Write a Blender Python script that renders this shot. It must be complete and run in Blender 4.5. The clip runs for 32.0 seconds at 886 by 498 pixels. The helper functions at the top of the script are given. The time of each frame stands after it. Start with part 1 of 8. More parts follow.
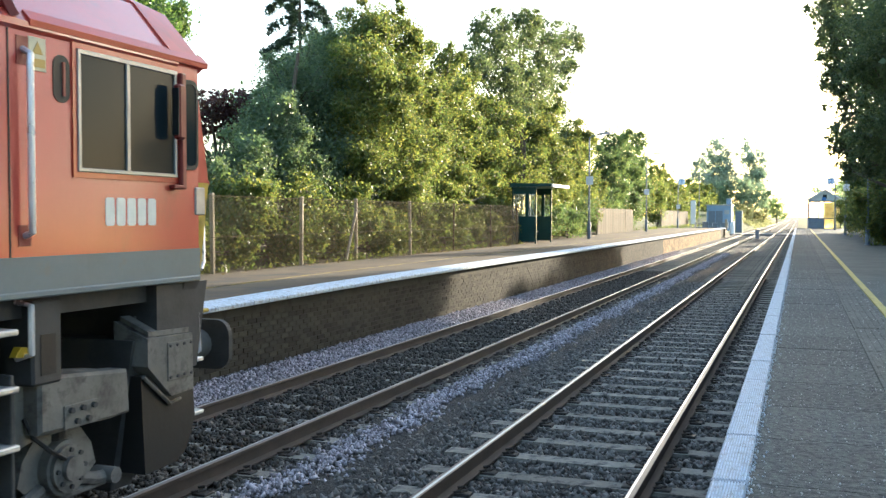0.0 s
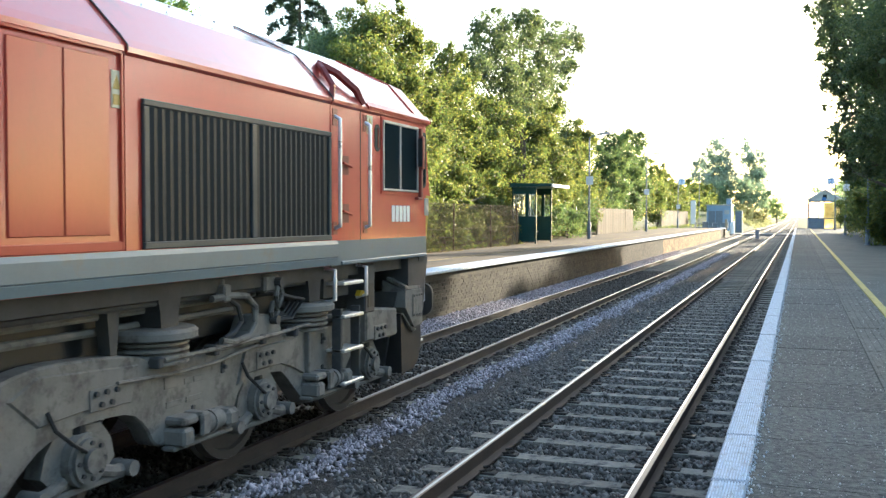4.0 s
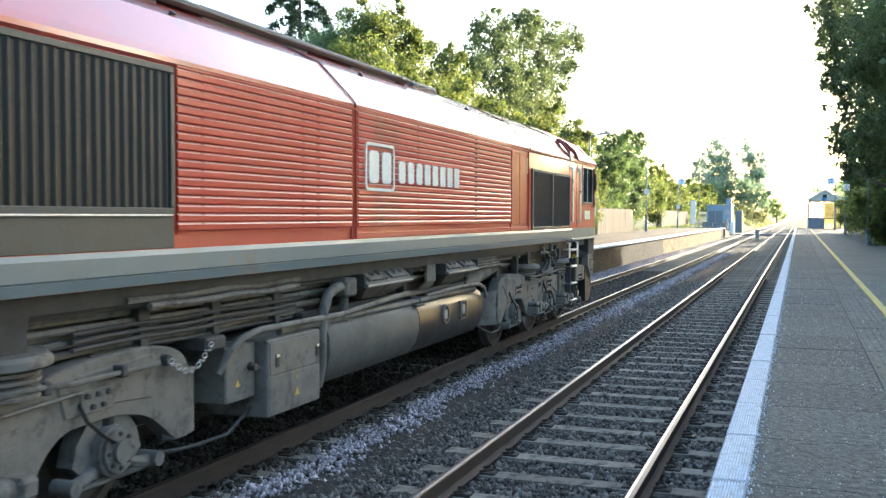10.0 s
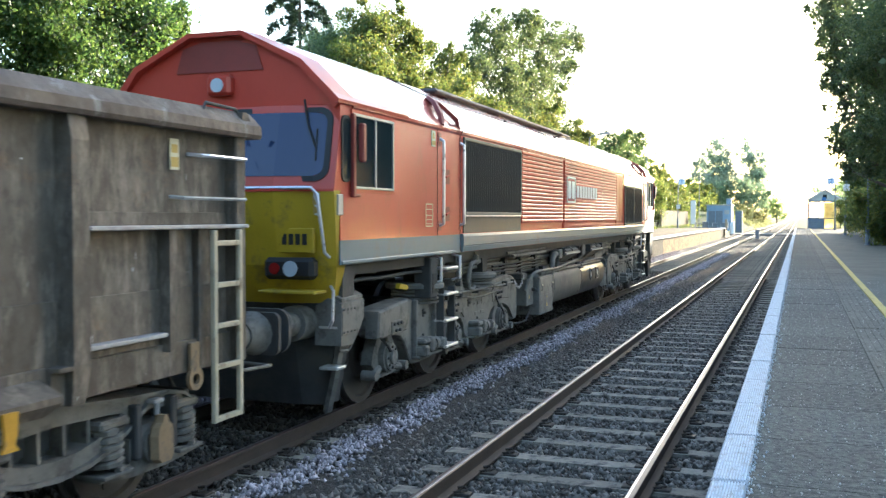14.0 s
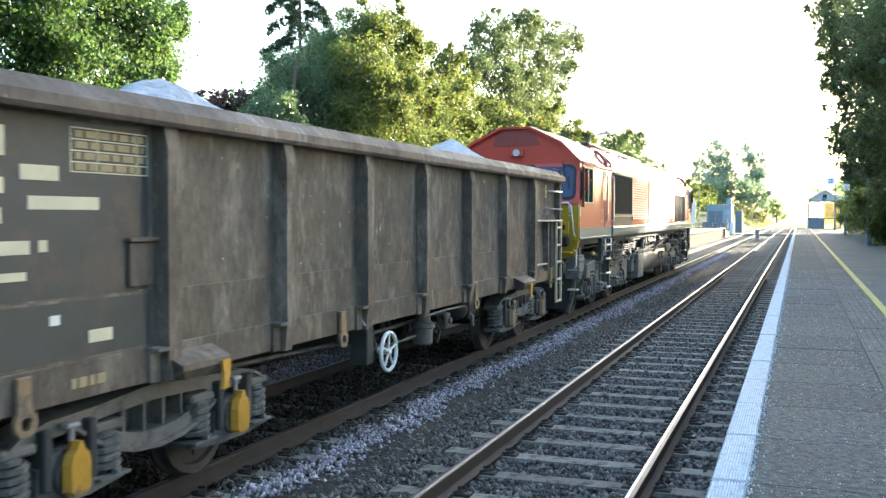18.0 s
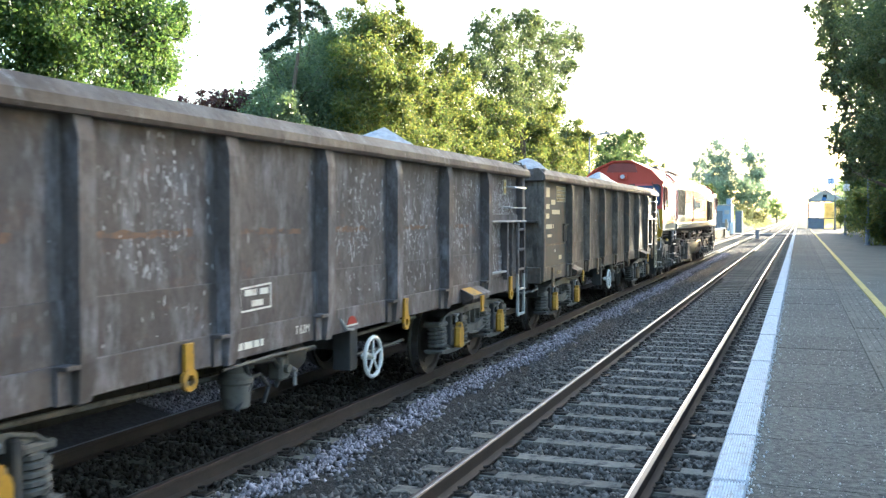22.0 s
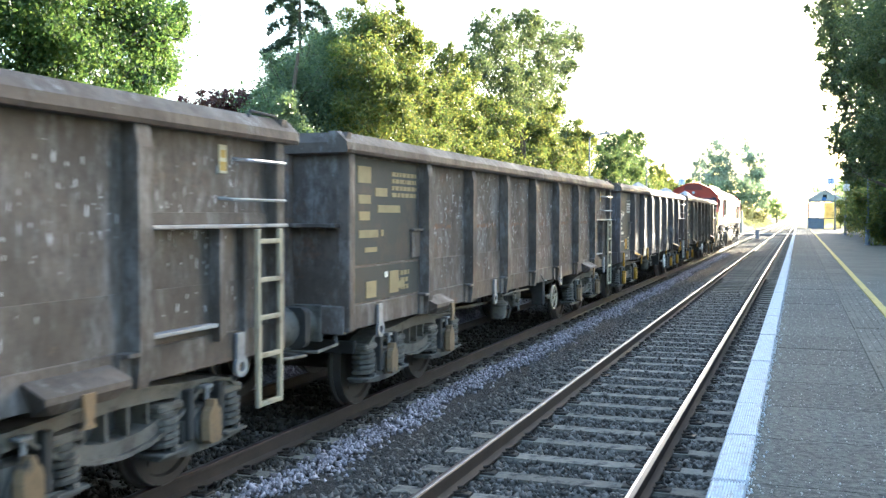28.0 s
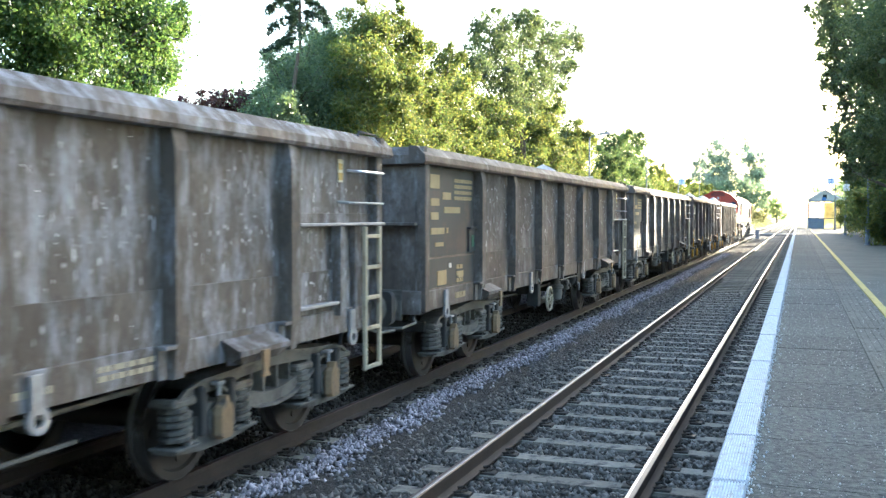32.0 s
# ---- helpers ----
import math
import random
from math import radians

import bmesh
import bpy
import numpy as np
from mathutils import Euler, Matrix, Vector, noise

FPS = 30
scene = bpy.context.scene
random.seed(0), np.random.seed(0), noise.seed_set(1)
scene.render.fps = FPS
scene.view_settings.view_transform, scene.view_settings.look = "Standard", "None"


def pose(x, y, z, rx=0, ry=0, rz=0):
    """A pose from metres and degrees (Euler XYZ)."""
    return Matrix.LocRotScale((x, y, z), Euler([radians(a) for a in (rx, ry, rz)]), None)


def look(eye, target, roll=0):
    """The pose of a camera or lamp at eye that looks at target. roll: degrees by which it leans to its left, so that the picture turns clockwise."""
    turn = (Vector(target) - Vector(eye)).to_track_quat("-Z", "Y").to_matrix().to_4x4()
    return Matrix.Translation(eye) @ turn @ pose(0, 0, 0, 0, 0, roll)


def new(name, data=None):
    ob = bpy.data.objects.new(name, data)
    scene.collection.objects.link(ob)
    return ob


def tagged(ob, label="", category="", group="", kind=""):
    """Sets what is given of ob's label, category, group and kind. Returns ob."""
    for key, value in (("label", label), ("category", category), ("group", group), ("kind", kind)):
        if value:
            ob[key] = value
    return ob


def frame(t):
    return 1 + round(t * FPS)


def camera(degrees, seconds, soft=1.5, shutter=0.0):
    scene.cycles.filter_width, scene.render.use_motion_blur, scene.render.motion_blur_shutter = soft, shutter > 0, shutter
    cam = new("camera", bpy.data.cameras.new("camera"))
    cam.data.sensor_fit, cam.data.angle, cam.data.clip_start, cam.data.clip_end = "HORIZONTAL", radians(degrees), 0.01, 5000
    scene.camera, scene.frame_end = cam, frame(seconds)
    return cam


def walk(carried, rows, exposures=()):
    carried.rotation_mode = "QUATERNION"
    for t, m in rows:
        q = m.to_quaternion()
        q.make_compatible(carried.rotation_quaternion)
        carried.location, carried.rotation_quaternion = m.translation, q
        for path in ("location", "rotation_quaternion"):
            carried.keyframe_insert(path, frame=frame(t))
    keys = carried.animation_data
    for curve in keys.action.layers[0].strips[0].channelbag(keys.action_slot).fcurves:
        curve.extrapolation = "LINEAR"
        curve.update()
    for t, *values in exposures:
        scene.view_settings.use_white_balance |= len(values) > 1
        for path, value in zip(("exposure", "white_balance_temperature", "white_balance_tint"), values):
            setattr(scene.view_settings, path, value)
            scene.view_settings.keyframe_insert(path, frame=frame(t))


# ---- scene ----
EYE = Vector((1.915, 0.0, 2.0945))
cam = camera(49.363, 32.0, soft=1.35, shutter=0.35)
AIM = EYE + Vector((-0.345915, 0.937644, -0.034163)) * 10
walk(cam, [(0.0, look(EYE, AIM, 0.067)), (32.0, look(EYE, AIM, 0.067))], exposures=[(0.0, 1.94, 5620, 7), (6.0, 2.14, 5560, 7), (13.0, 2.22, 5500, 7), (20.0, 2.43, 5480, 7), (25.0, 2.46, 5480, 7), (30.0, 2.6, 5420, 7), (32.0, 2.58, 5440, 7)])

# ---- light: low evening sun ahead and to the right, clear sky ----
SUN_AZ, SUN_EL = radians(19), radians(11)          # azimuth from +y towards +x
world = bpy.data.worlds.new("evening_sky")
scene.world = world
world.use_nodes = True
wn = world.node_tree
sky = wn.nodes.new("ShaderNodeTexSky")
sky.sky_type = "NISHITA"
sky.sun_disc = False
sky.sun_elevation, sky.sun_rotation = SUN_EL, SUN_AZ
sky.air_density, sky.dust_density, sky.ozone_density = 1.0, 1.8, 0.35
wn.links.new(sky.outputs[0], wn.nodes["Background"].inputs[0])
wn.nodes["Background"].inputs[1].default_value = 0.165
sun = new("sun", bpy.data.lights.new("sun", "SUN"))
sun.data.energy, sun.data.angle, sun.data.color = 4.4, radians(0.6), (1.0, 0.8, 0.54)
SUN_DIR = Vector((math.sin(SUN_AZ) * math.cos(SUN_EL), math.cos(SUN_AZ) * math.cos(SUN_EL), math.sin(SUN_EL)))
sun.matrix_world = look(SUN_DIR * 200, (0, 0, 0))


# ---- mesh helpers ----
class Geo:
    """Collects vertices and faces of one mesh."""

    def __init__(self):
        self.v, self.f = [], []

    def add(self, vs, fs):
        n = len(self.v)
        self.v.extend(tuple(p) for p in vs)
        self.f.extend(tuple(i + n for i in f) for f in fs)
        return self

    def box(self, x0, x1, y0, y1, z0, z1, b=0.0):
        lo = (min(x0, x1), min(y0, y1), min(z0, z1))
        hi = (max(x0, x1), max(y0, y1), max(z0, z1))
        if b <= 0:
            vs = [(x, y, z) for x in (lo[0], hi[0]) for y in (lo[1], hi[1]) for z in (lo[2], hi[2])]
            return self.add(vs, [(0, 1, 3, 2), (4, 6, 7, 5), (0, 4, 5, 1), (2, 3, 7, 6), (0, 2, 6, 4), (1, 5, 7, 3)])
        b = min(b, *[(hi[i] - lo[i]) * 0.45 for i in range(3)])
        vs, idx = [], {}
        for s in [(i, j, k) for i in (0, 1) for j in (0, 1) for k in (0, 1)]:
            for a in range(3):
                p = [(hi[i] if s[i] else lo[i]) + (0 if i == a else (-b if s[i] else b)) for i in range(3)]
                idx[s, a] = len(vs)
                vs.append(p)
        fs = []
        for a in range(3):
            o = [i for i in range(3) if i != a]
            for sa in (0, 1):
                loop = []
                for c in ((0, 0), (1, 0), (1, 1), (0, 1)):
                    s = [0, 0, 0]
                    s[a], s[o[0]], s[o[1]] = sa, c[0], c[1]
                    loop.append(idx[tuple(s), a])
                fs.append(loop)
        for c in range(3):
            a, d = [i for i in range(3) if i != c]
            for sa in (0, 1):
                for sd in (0, 1):
                    q = []
                    for sc, ax in ((0, a), (1, a), (1, d), (0, d)):
                        s = [0, 0, 0]
                        s[a], s[d], s[c] = sa, sd, sc
                        q.append(idx[tuple(s), ax])
                    fs.append(q)
        for s in [(i, j, k) for i in (0, 1) for j in (0, 1) for k in (0, 1)]:
            fs.append([idx[s, 0], idx[s, 1], idx[s, 2]])
        return self.add(vs, fs)

    def rod(self, p, q, r, n=8, r2=None):
        p, q = Vector(p), Vector(q)
        r2 = r if r2 is None else r2
        d = (q - p).normalized()
        u = d.orthogonal().normalized()
        w = d.cross(u)
        vs = []
        for c, rr in ((p, r), (q, r2)):
            for i in range(n):
                a = 2 * math.pi * i / n
                vs.append(c + (u * math.cos(a) + w * math.sin(a)) * rr)
        fs = [(i, (i + 1) % n, n + (i + 1) % n, n + i) for i in range(n)]
        fs += [tuple(range(n)), tuple(range(n, 2 * n))]
        return self.add(vs, fs)

    def tube(self, pts, r, n=6, taper=None):
        pts = [Vector(p) for p in pts]
        vs, up = [], None
        for i, p in enumerate(pts):
            d = (pts[min(i + 1, len(pts) - 1)] - pts[max(i - 1, 0)]).normalized()
            u = d.orthogonal().normalized() if up is None else (up - d * up.dot(d)).normalized()
            up = u
            w = d.cross(u)
            rr = r if taper is None else r + (taper - r) * i / (len(pts) - 1)
            vs += [p + (u * math.cos(2 * math.pi * k / n) + w * math.sin(2 * math.pi * k / n)) * rr for k in range(n)]
        fs = [(j * n + k, j * n + (k + 1) % n, (j + 1) * n + (k + 1) % n, (j + 1) * n + k) for j in range(len(pts) - 1) for k in range(n)]
        fs += [tuple(range(n)), tuple(range(len(vs) - n, len(vs)))]
        return self.add(vs, fs)

    def prism(self, prof, axis, a, b):
        """prof: 2D points in the two other axes (in x, y, z order), swept along axis from a to b."""
        n = len(prof)
        vs = []
        for c in (a, b):
            for p in prof:
                q = list(p)
                q.insert(axis, c)
                vs.append(q)
        fs = [(i, (i + 1) % n, n + (i + 1) % n, n + i) for i in range(n)] + [tuple(range(n)), tuple(range(n, 2 * n))]
        return self.add(vs, fs)

    def loft(self, rings, closed=True, caps=True):
        n = len(rings[0])
        vs = [p for r in rings for p in r]
        m = n if closed else n - 1
        fs = [(j * n + k, j * n + (k + 1) % n, (j + 1) * n + (k + 1) % n, (j + 1) * n + k) for j in range(len(rings) - 1) for k in range(m)]
        if caps and closed:
            fs += [tuple(range(n)), tuple(range(len(vs) - n, len(vs)))]
        return self.add(vs, fs)

    def disc_x(self, c, prof, n=24):
        """A turned shape about an axle along x: prof is a list of (x, radius)."""
        c = Vector(c)
        rings = [[(c.x + x, c.y + r * math.cos(2 * math.pi * k / n), c.z + r * math.sin(2 * math.pi * k / n)) for k in range(n)] for x, r in prof]
        return self.loft(rings)

    def turned(self, c, prof, n=16):
        """A turned shape about z: prof is a list of (z, radius)."""
        c = Vector(c)
        rings = [[(c.x + r * math.cos(2 * math.pi * k / n), c.y + r * math.sin(2 * math.pi * k / n), c.z + z) for k in range(n)] for z, r in prof]
        return self.loft(rings)

    def move(self, m):
        self.v = [tuple(m @ Vector(p)) for p in self.v]
        return self


def mesh_of(name, g, mat, smooth=False, fix=True):
    me = bpy.data.meshes.new(name)
    me.from_pydata(g.v, [], g.f)
    if fix:
        bm = bmesh.new()
        bm.from_mesh(me)
        bmesh.ops.recalc_face_normals(bm, faces=bm.faces)
        bm.to_mesh(me)
        bm.free()
    if smooth:
        me.shade_smooth()
        me.set_sharp_from_angle(angle=radians(38))
    me.materials.append(mat)
    return me


def part(name, g, mat, parent=None, label="", smooth=False, fix=True, at=None):
    ob = new(name, mesh_of(name, g, mat, smooth, fix))
    if at is not None:
        ob.matrix_basis = at
    if parent is not None:
        ob.parent = parent
    if label:
        tagged(ob, label)
    return ob


def piece(name, me, parent, m=None):
    ob = new(name, me)
    ob.parent = parent
    if m is not None:
        ob.matrix_basis = m
    return ob


def thing(name, m, label, category, group="", kind=""):
    ob = new(name)
    ob.matrix_basis = m
    ob.empty_display_size = 0.2
    return tagged(ob, label, category, group, kind)


# ---- materials ----
def mat(name, col, rough=0.6, metal=0.0, var=0.25, scale=3.0, fine=40.0, bump=0.15, other=None, amount=0.5, oscale=2.0,
        stretch=(1, 1, 1), coat=0.0, obj=0.0, island=0.0, depth=0.01, spec=0.5, grime=None, gamount=0.4, gscale=9.0):
    """Paint or stone with grain at two scales; other: a second colour in patches (rust, stain), grime: a third in specks."""
    m = bpy.data.materials.new(name)
    m.use_nodes = True
    nt = m.node_tree
    N, K = nt.nodes, nt.links
    bs = N["Principled BSDF"]
    tc = N.new("ShaderNodeTexCoord")
    mp = N.new("ShaderNodeMapping")
    mp.inputs["Scale"].default_value = stretch
    K.new(tc.outputs["Object"], mp.inputs[0])

    def noise_tex(s, det=5.0, ro=0.6):
        t = N.new("ShaderNodeTexNoise")
        t.inputs["Scale"].default_value, t.inputs["Detail"].default_value, t.inputs["Roughness"].default_value = s, det, ro
        K.new(mp.outputs[0], t.inputs[0])
        return t

    def mixc(f, a, b, how="MIX"):
        x = N.new("ShaderNodeMix")
        x.data_type, x.blend_type = "RGBA", how
        for sock, val in ((x.inputs[0], f), (x.inputs[6], a), (x.inputs[7], b)):
            if isinstance(val, (int, float)):
                sock.default_value = val
            elif isinstance(val, tuple):
                sock.default_value = (*val[:3], 1)
            else:
                K.new(val, sock)
        return x.outputs[2]

    def ramp(src, a, b):
        r = N.new("ShaderNodeMapRange")
        r.inputs[1].default_value, r.inputs[2].default_value = a, b
        K.new(src, r.inputs[0])
        return r.outputs[0]

    n1, n2 = noise_tex(scale), noise_tex(fine, 3.0)
    dark = tuple(c * (1 - var) for c in col)
    lite = tuple(min(1, c * (1 + var)) for c in col)
    c = mixc(ramp(n1.outputs[0], 0.3, 0.7), dark, lite)
    c = mixc(ramp(n2.outputs[0], 0.35, 0.75), c, mixc(0.35, c, lite), "MIX")
    if other:
        n3 = noise_tex(oscale, 7.0, 0.7)
        c = mixc(ramp(n3.outputs[0], 0.62 - 0.25 * amount, 0.72 - 0.2 * amount), c, other)
    if grime:
        n4 = noise_tex(gscale, 8.0, 0.75)
        c = mixc(ramp(n4.outputs[0], 0.66 - 0.2 * gamount, 0.7 - 0.15 * gamount), c, grime)
    for kind, k in (("obj", obj), ("island", island)):
        if k:
            src = N.new("ShaderNodeObjectInfo" if kind == "obj" else "ShaderNodeNewGeometry")
            out = src.outputs["Random"] if kind == "obj" else src.outputs["Random Per Island"]
            hsv = N.new("ShaderNodeHueSaturation")
            r = N.new("ShaderNodeMapRange")
            r.inputs[3].default_value, r.inputs[4].default_value = 1 - k, 1 + k
            K.new(out, r.inputs[0])
            K.new(r.outputs[0], hsv.inputs["Value"])
            K.new(c, hsv.inputs["Color"])
            c = hsv.outputs[0]
    K.new(c, bs.inputs["Base Color"])
    rr = N.new("ShaderNodeMapRange")
    rr.inputs[3].default_value, rr.inputs[4].default_value = max(0.03, rough - 0.12), min(1, rough + 0.12)
    K.new(n1.outputs[0], rr.inputs[0])
    K.new(rr.outputs[0], bs.inputs["Roughness"])
    bs.inputs["Metallic"].default_value = metal
    bs.inputs["Coat Weight"].default_value = coat
    bs.inputs["Coat Roughness"].default_value = 0.12
    bs.inputs["Specular IOR Level"].default_value = spec
    if bump:
        b = N.new("ShaderNodeBump")
        b.inputs["Strength"].default_value, b.inputs["Distance"].default_value = bump, depth
        K.new(n2.outputs[0], b.inputs["Height"])
        K.new(b.outputs[0], bs.inputs["Normal"])
    return m


def leaf_mat(name, cols, through_=0.5, rough=0.38, tint=(1.75, 1.75, 1.05)):
    m = bpy.data.materials.new(name)
    m.use_nodes = True
    nt = m.node_tree
    N, K = nt.nodes, nt.links
    bs, out = N["Principled BSDF"], N["Material Output"]
    geo = N.new("ShaderNodeNewGeometry")
    rp = N.new("ShaderNodeValToRGB")
    el = rp.color_ramp.elements
    for i, c in enumerate(cols):
        e = el[i] if i < 2 else el.new(0.5)
        e.position = i / (len(cols) - 1)
        e.color = (*c, 1)
    K.new(geo.outputs["Random Per Island"], rp.inputs[0])
    tc = N.new("ShaderNodeTexCoord")
    nz = N.new("ShaderNodeTexNoise")
    nz.inputs["Scale"].default_value = 0.9
    K.new(tc.outputs["Object"], nz.inputs[0])
    hs = N.new("ShaderNodeHueSaturation")
    mr = N.new("ShaderNodeMapRange")
    mr.inputs[1].default_value, mr.inputs[2].default_value = 0.3, 0.7
    mr.inputs[3].default_value, mr.inputs[4].default_value = 0.65, 1.35
    K.new(nz.outputs[0], mr.inputs[0])
    K.new(mr.outputs[0], hs.inputs["Value"])
    K.new(rp.outputs[0], hs.inputs["Color"])
    K.new(hs.outputs[0], bs.inputs["Base Color"])
    bs.inputs["Roughness"].default_value = rough
    bs.inputs["Specular IOR Level"].default_value = 0.5
    tr = N.new("ShaderNodeBsdfTranslucent")
    warm = N.new("ShaderNodeMix")
    warm.data_type, warm.blend_type = "RGBA", "MULTIPLY"
    warm.inputs[0].default_value = 1.0
    warm.inputs[7].default_value = (*tint, 1)
    K.new(hs.outputs[0], warm.inputs[6])
    K.new(warm.outputs[2], tr.inputs[0])
    mx = N.new("ShaderNodeMixShader")
    mx.inputs[0].default_value = through_
    K.new(bs.outputs[0], mx.inputs[1])
    K.new(tr.outputs[0], mx.inputs[2])
    K.new(mx.outputs[0], out.inputs[0])
    return m


def glass_mat(name, col=(0.02, 0.025, 0.03), rough=0.04):
    m = bpy.data.materials.new(name)
    m.use_nodes = True
    b = m.node_tree.nodes["Principled BSDF"]
    b.inputs["Base Color"].default_value = (*col, 1)
    b.inputs["Roughness"].default_value = rough
    b.inputs["Specular IOR Level"].default_value = 0.7
    return m


def clear_mat(name, col=(0.9, 0.95, 0.95)):
    m = bpy.data.materials.new(name)
    m.use_nodes = True
    b = m.node_tree.nodes["Principled BSDF"]
    b.inputs["Base Color"].default_value = (*col, 1)
    b.inputs["Roughness"].default_value = 0.05
    b.inputs["Transmission Weight"].default_value = 0.9
    b.inputs["IOR"].default_value = 1.05
    return m


BALLAST = mat("ballast_bed", (0.072, 0.067, 0.06), 0.9, var=0.5, scale=16, fine=45, bump=1.0, depth=0.05, grime=(0.12, 0.115, 0.11), gscale=30, spec=0.12)
STONE_DARK = mat("ballast_stone", (0.155, 0.14, 0.122), 0.85, var=0.4, scale=16, fine=60, island=0.65, bump=0.4, spec=0.2)
STONE_FRESH = mat("fresh_ballast_stone", (0.38, 0.345, 0.36), 0.85, var=0.35, scale=14, fine=60, island=0.65, bump=0.4, spec=0.2)
# dark brown far-track stones; the colour also carries shade under the train
STONE_FAR = mat("far_ballast_stone", (0.085, 0.074, 0.06), 0.85, var=0.4, scale=16, fine=60, island=0.6, bump=0.4, spec=0.2)
FRESH_BED = mat("fresh_ballast_bed", (0.13, 0.12, 0.122), 0.9, var=0.4, scale=16, fine=45, bump=1.0, depth=0.05, grime=(0.12, 0.115, 0.12), gscale=28, spec=0.12)
SLEEPER = mat("sleeper_concrete", (0.25, 0.229, 0.188), 0.9, var=0.3, scale=5, fine=70, bump=0.3, other=(0.09, 0.085, 0.08), amount=0.5, oscale=6, obj=0.2, spec=0.12)
RAIL_RUST = mat("rail_web_rust", (0.068, 0.05, 0.038), 0.85, var=0.3, scale=3, fine=60, bump=0.2)
RAIL_SIDE = mat("rail_head_brown", (0.09, 0.06, 0.048), 0.5, 0.4, var=0.3, scale=3, fine=60, bump=0.1, stretch=(1, 0.1, 1))
RAIL_TOP = mat("polished_rail_head", (0.4, 0.4, 0.41), 0.33, 1.0, var=0.08, scale=2, fine=90, bump=0.03, stretch=(1, 0.1, 1))
RAIL_TOP2 = mat("dull_rail_head", (0.26, 0.245, 0.235), 0.42, 1.0, var=0.15, scale=2, fine=90, bump=0.03, stretch=(1, 0.1, 1))
CLIP = mat("rail_clip_steel", (0.06, 0.05, 0.042), 0.8, 0.3, var=0.3)
TARMAC = mat("platform_slab_surface", (0.138, 0.138, 0.12), 0.9, var=0.5, scale=34, fine=70, bump=1.0, depth=0.012, other=(0.062, 0.06, 0.057), amount=0.66, oscale=20, grime=(0.45, 0.44, 0.42), gamount=0.3, gscale=60, obj=0.14, spec=0.25)
TARMAC2 = mat("platform_tarmac_back", (0.128, 0.13, 0.114), 0.9, var=0.25, scale=1.5, fine=90, bump=0.3, spec=0.12)
TARMAC_L = mat("platform_tarmac_far", (0.135, 0.105, 0.072), 0.9, var=0.25, scale=0.8, fine=50, bump=0.3, other=(0.09, 0.08, 0.07), amount=0.5, oscale=0.7, spec=0.12)
SLAB = mat("paving_slab", (0.15, 0.146, 0.124), 0.88, var=0.45, scale=26, fine=70, obj=0.14, bump=0.7, depth=0.008, other=(0.09, 0.085, 0.077), amount=0.55, oscale=14, spec=0.2)
WHITE_WORN = mat("worn_edge_paint", (0.46, 0.49, 0.53), 0.75, var=0.2, scale=10, fine=60, bump=0.3, other=(0.3, 0.3, 0.31), amount=0.45, oscale=14, stretch=(1, 0.3, 1))
WHITE = mat("white_edge_paint", (0.6, 0.66, 0.73), 0.75, var=0.18, scale=14, fine=70, bump=0.5, depth=0.006, other=(0.36, 0.37, 0.38), amount=0.5, oscale=16, grime=(0.17, 0.17, 0.17), gamount=0.28, gscale=26)
YELLOW_LINE = mat("yellow_line_paint", (0.46, 0.37, 0.09), 0.7, var=0.2, scale=6, fine=60, bump=0.15, other=(0.25, 0.2, 0.08), amount=0.35, oscale=8)
YELLOW_FADED = mat("faded_yellow_line", (0.24, 0.18, 0.07), 0.8, var=0.3, scale=3, fine=40, other=(0.13, 0.105, 0.075), amount=0.7, oscale=3, spec=0.12)
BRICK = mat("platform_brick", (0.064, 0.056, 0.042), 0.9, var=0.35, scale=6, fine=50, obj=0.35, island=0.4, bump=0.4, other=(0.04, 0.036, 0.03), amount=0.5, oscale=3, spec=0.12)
BRICK_ORANGE = mat("platform_orange_brick", (0.27, 0.175, 0.085), 0.9, var=0.4, scale=4, fine=50, island=0.5, bump=0.4, other=(0.14, 0.1, 0.06), amount=0.5, oscale=2.5, spec=0.12)
GABLE = mat("pale_gable_board", (0.5, 0.52, 0.5), 0.7, var=0.15, scale=2)
BRICK_MORTAR = mat("wall_mortar", (0.068, 0.061, 0.048), 0.95, var=0.35, scale=2, fine=40, island=0.3, bump=0.4, other=(0.045, 0.04, 0.033), amount=0.5, spec=0.12)
EARTH = mat("verge_soil_grass", (0.085, 0.095, 0.04), 0.95, var=0.45, scale=0.5, fine=12, bump=0.8, depth=0.06, other=(0.15, 0.12, 0.06), amount=0.5, oscale=0.3, spec=0.12)
ROAD = mat("crossing_road", (0.16, 0.155, 0.15), 0.85, var=0.2, scale=0.8, fine=40, spec=0.12)
CONCRETE = mat("pale_concrete", (0.34, 0.28, 0.19), 0.9, var=0.25, scale=3, fine=50, bump=0.3, other=(0.28, 0.25, 0.2), amount=0.3)
GALV = mat("galvanised_steel", (0.36, 0.36, 0.36), 0.5, 0.7, var=0.2, scale=6, fine=50)
WIRE = mat("fence_wire", (0.075, 0.056, 0.03), 0.9, 0.0, var=0.3, spec=0.1)
GREEN_PAINT = mat("shelter_green_paint", (0.008, 0.05, 0.045), 0.35, 0, var=0.2, scale=2, bump=0.05)
GREY_PAINT = mat("lamp_post_grey_paint", (0.13, 0.16, 0.2), 0.5, 0, var=0.2, scale=5)
BLUE_PAINT = mat("cabin_blue_grey_paint", (0.22, 0.31, 0.42), 0.6, 0, var=0.15, scale=1.5)
PALE_SIGN = mat("white_sign_board", (0.75, 0.75, 0.72), 0.5, 0, var=0.06)
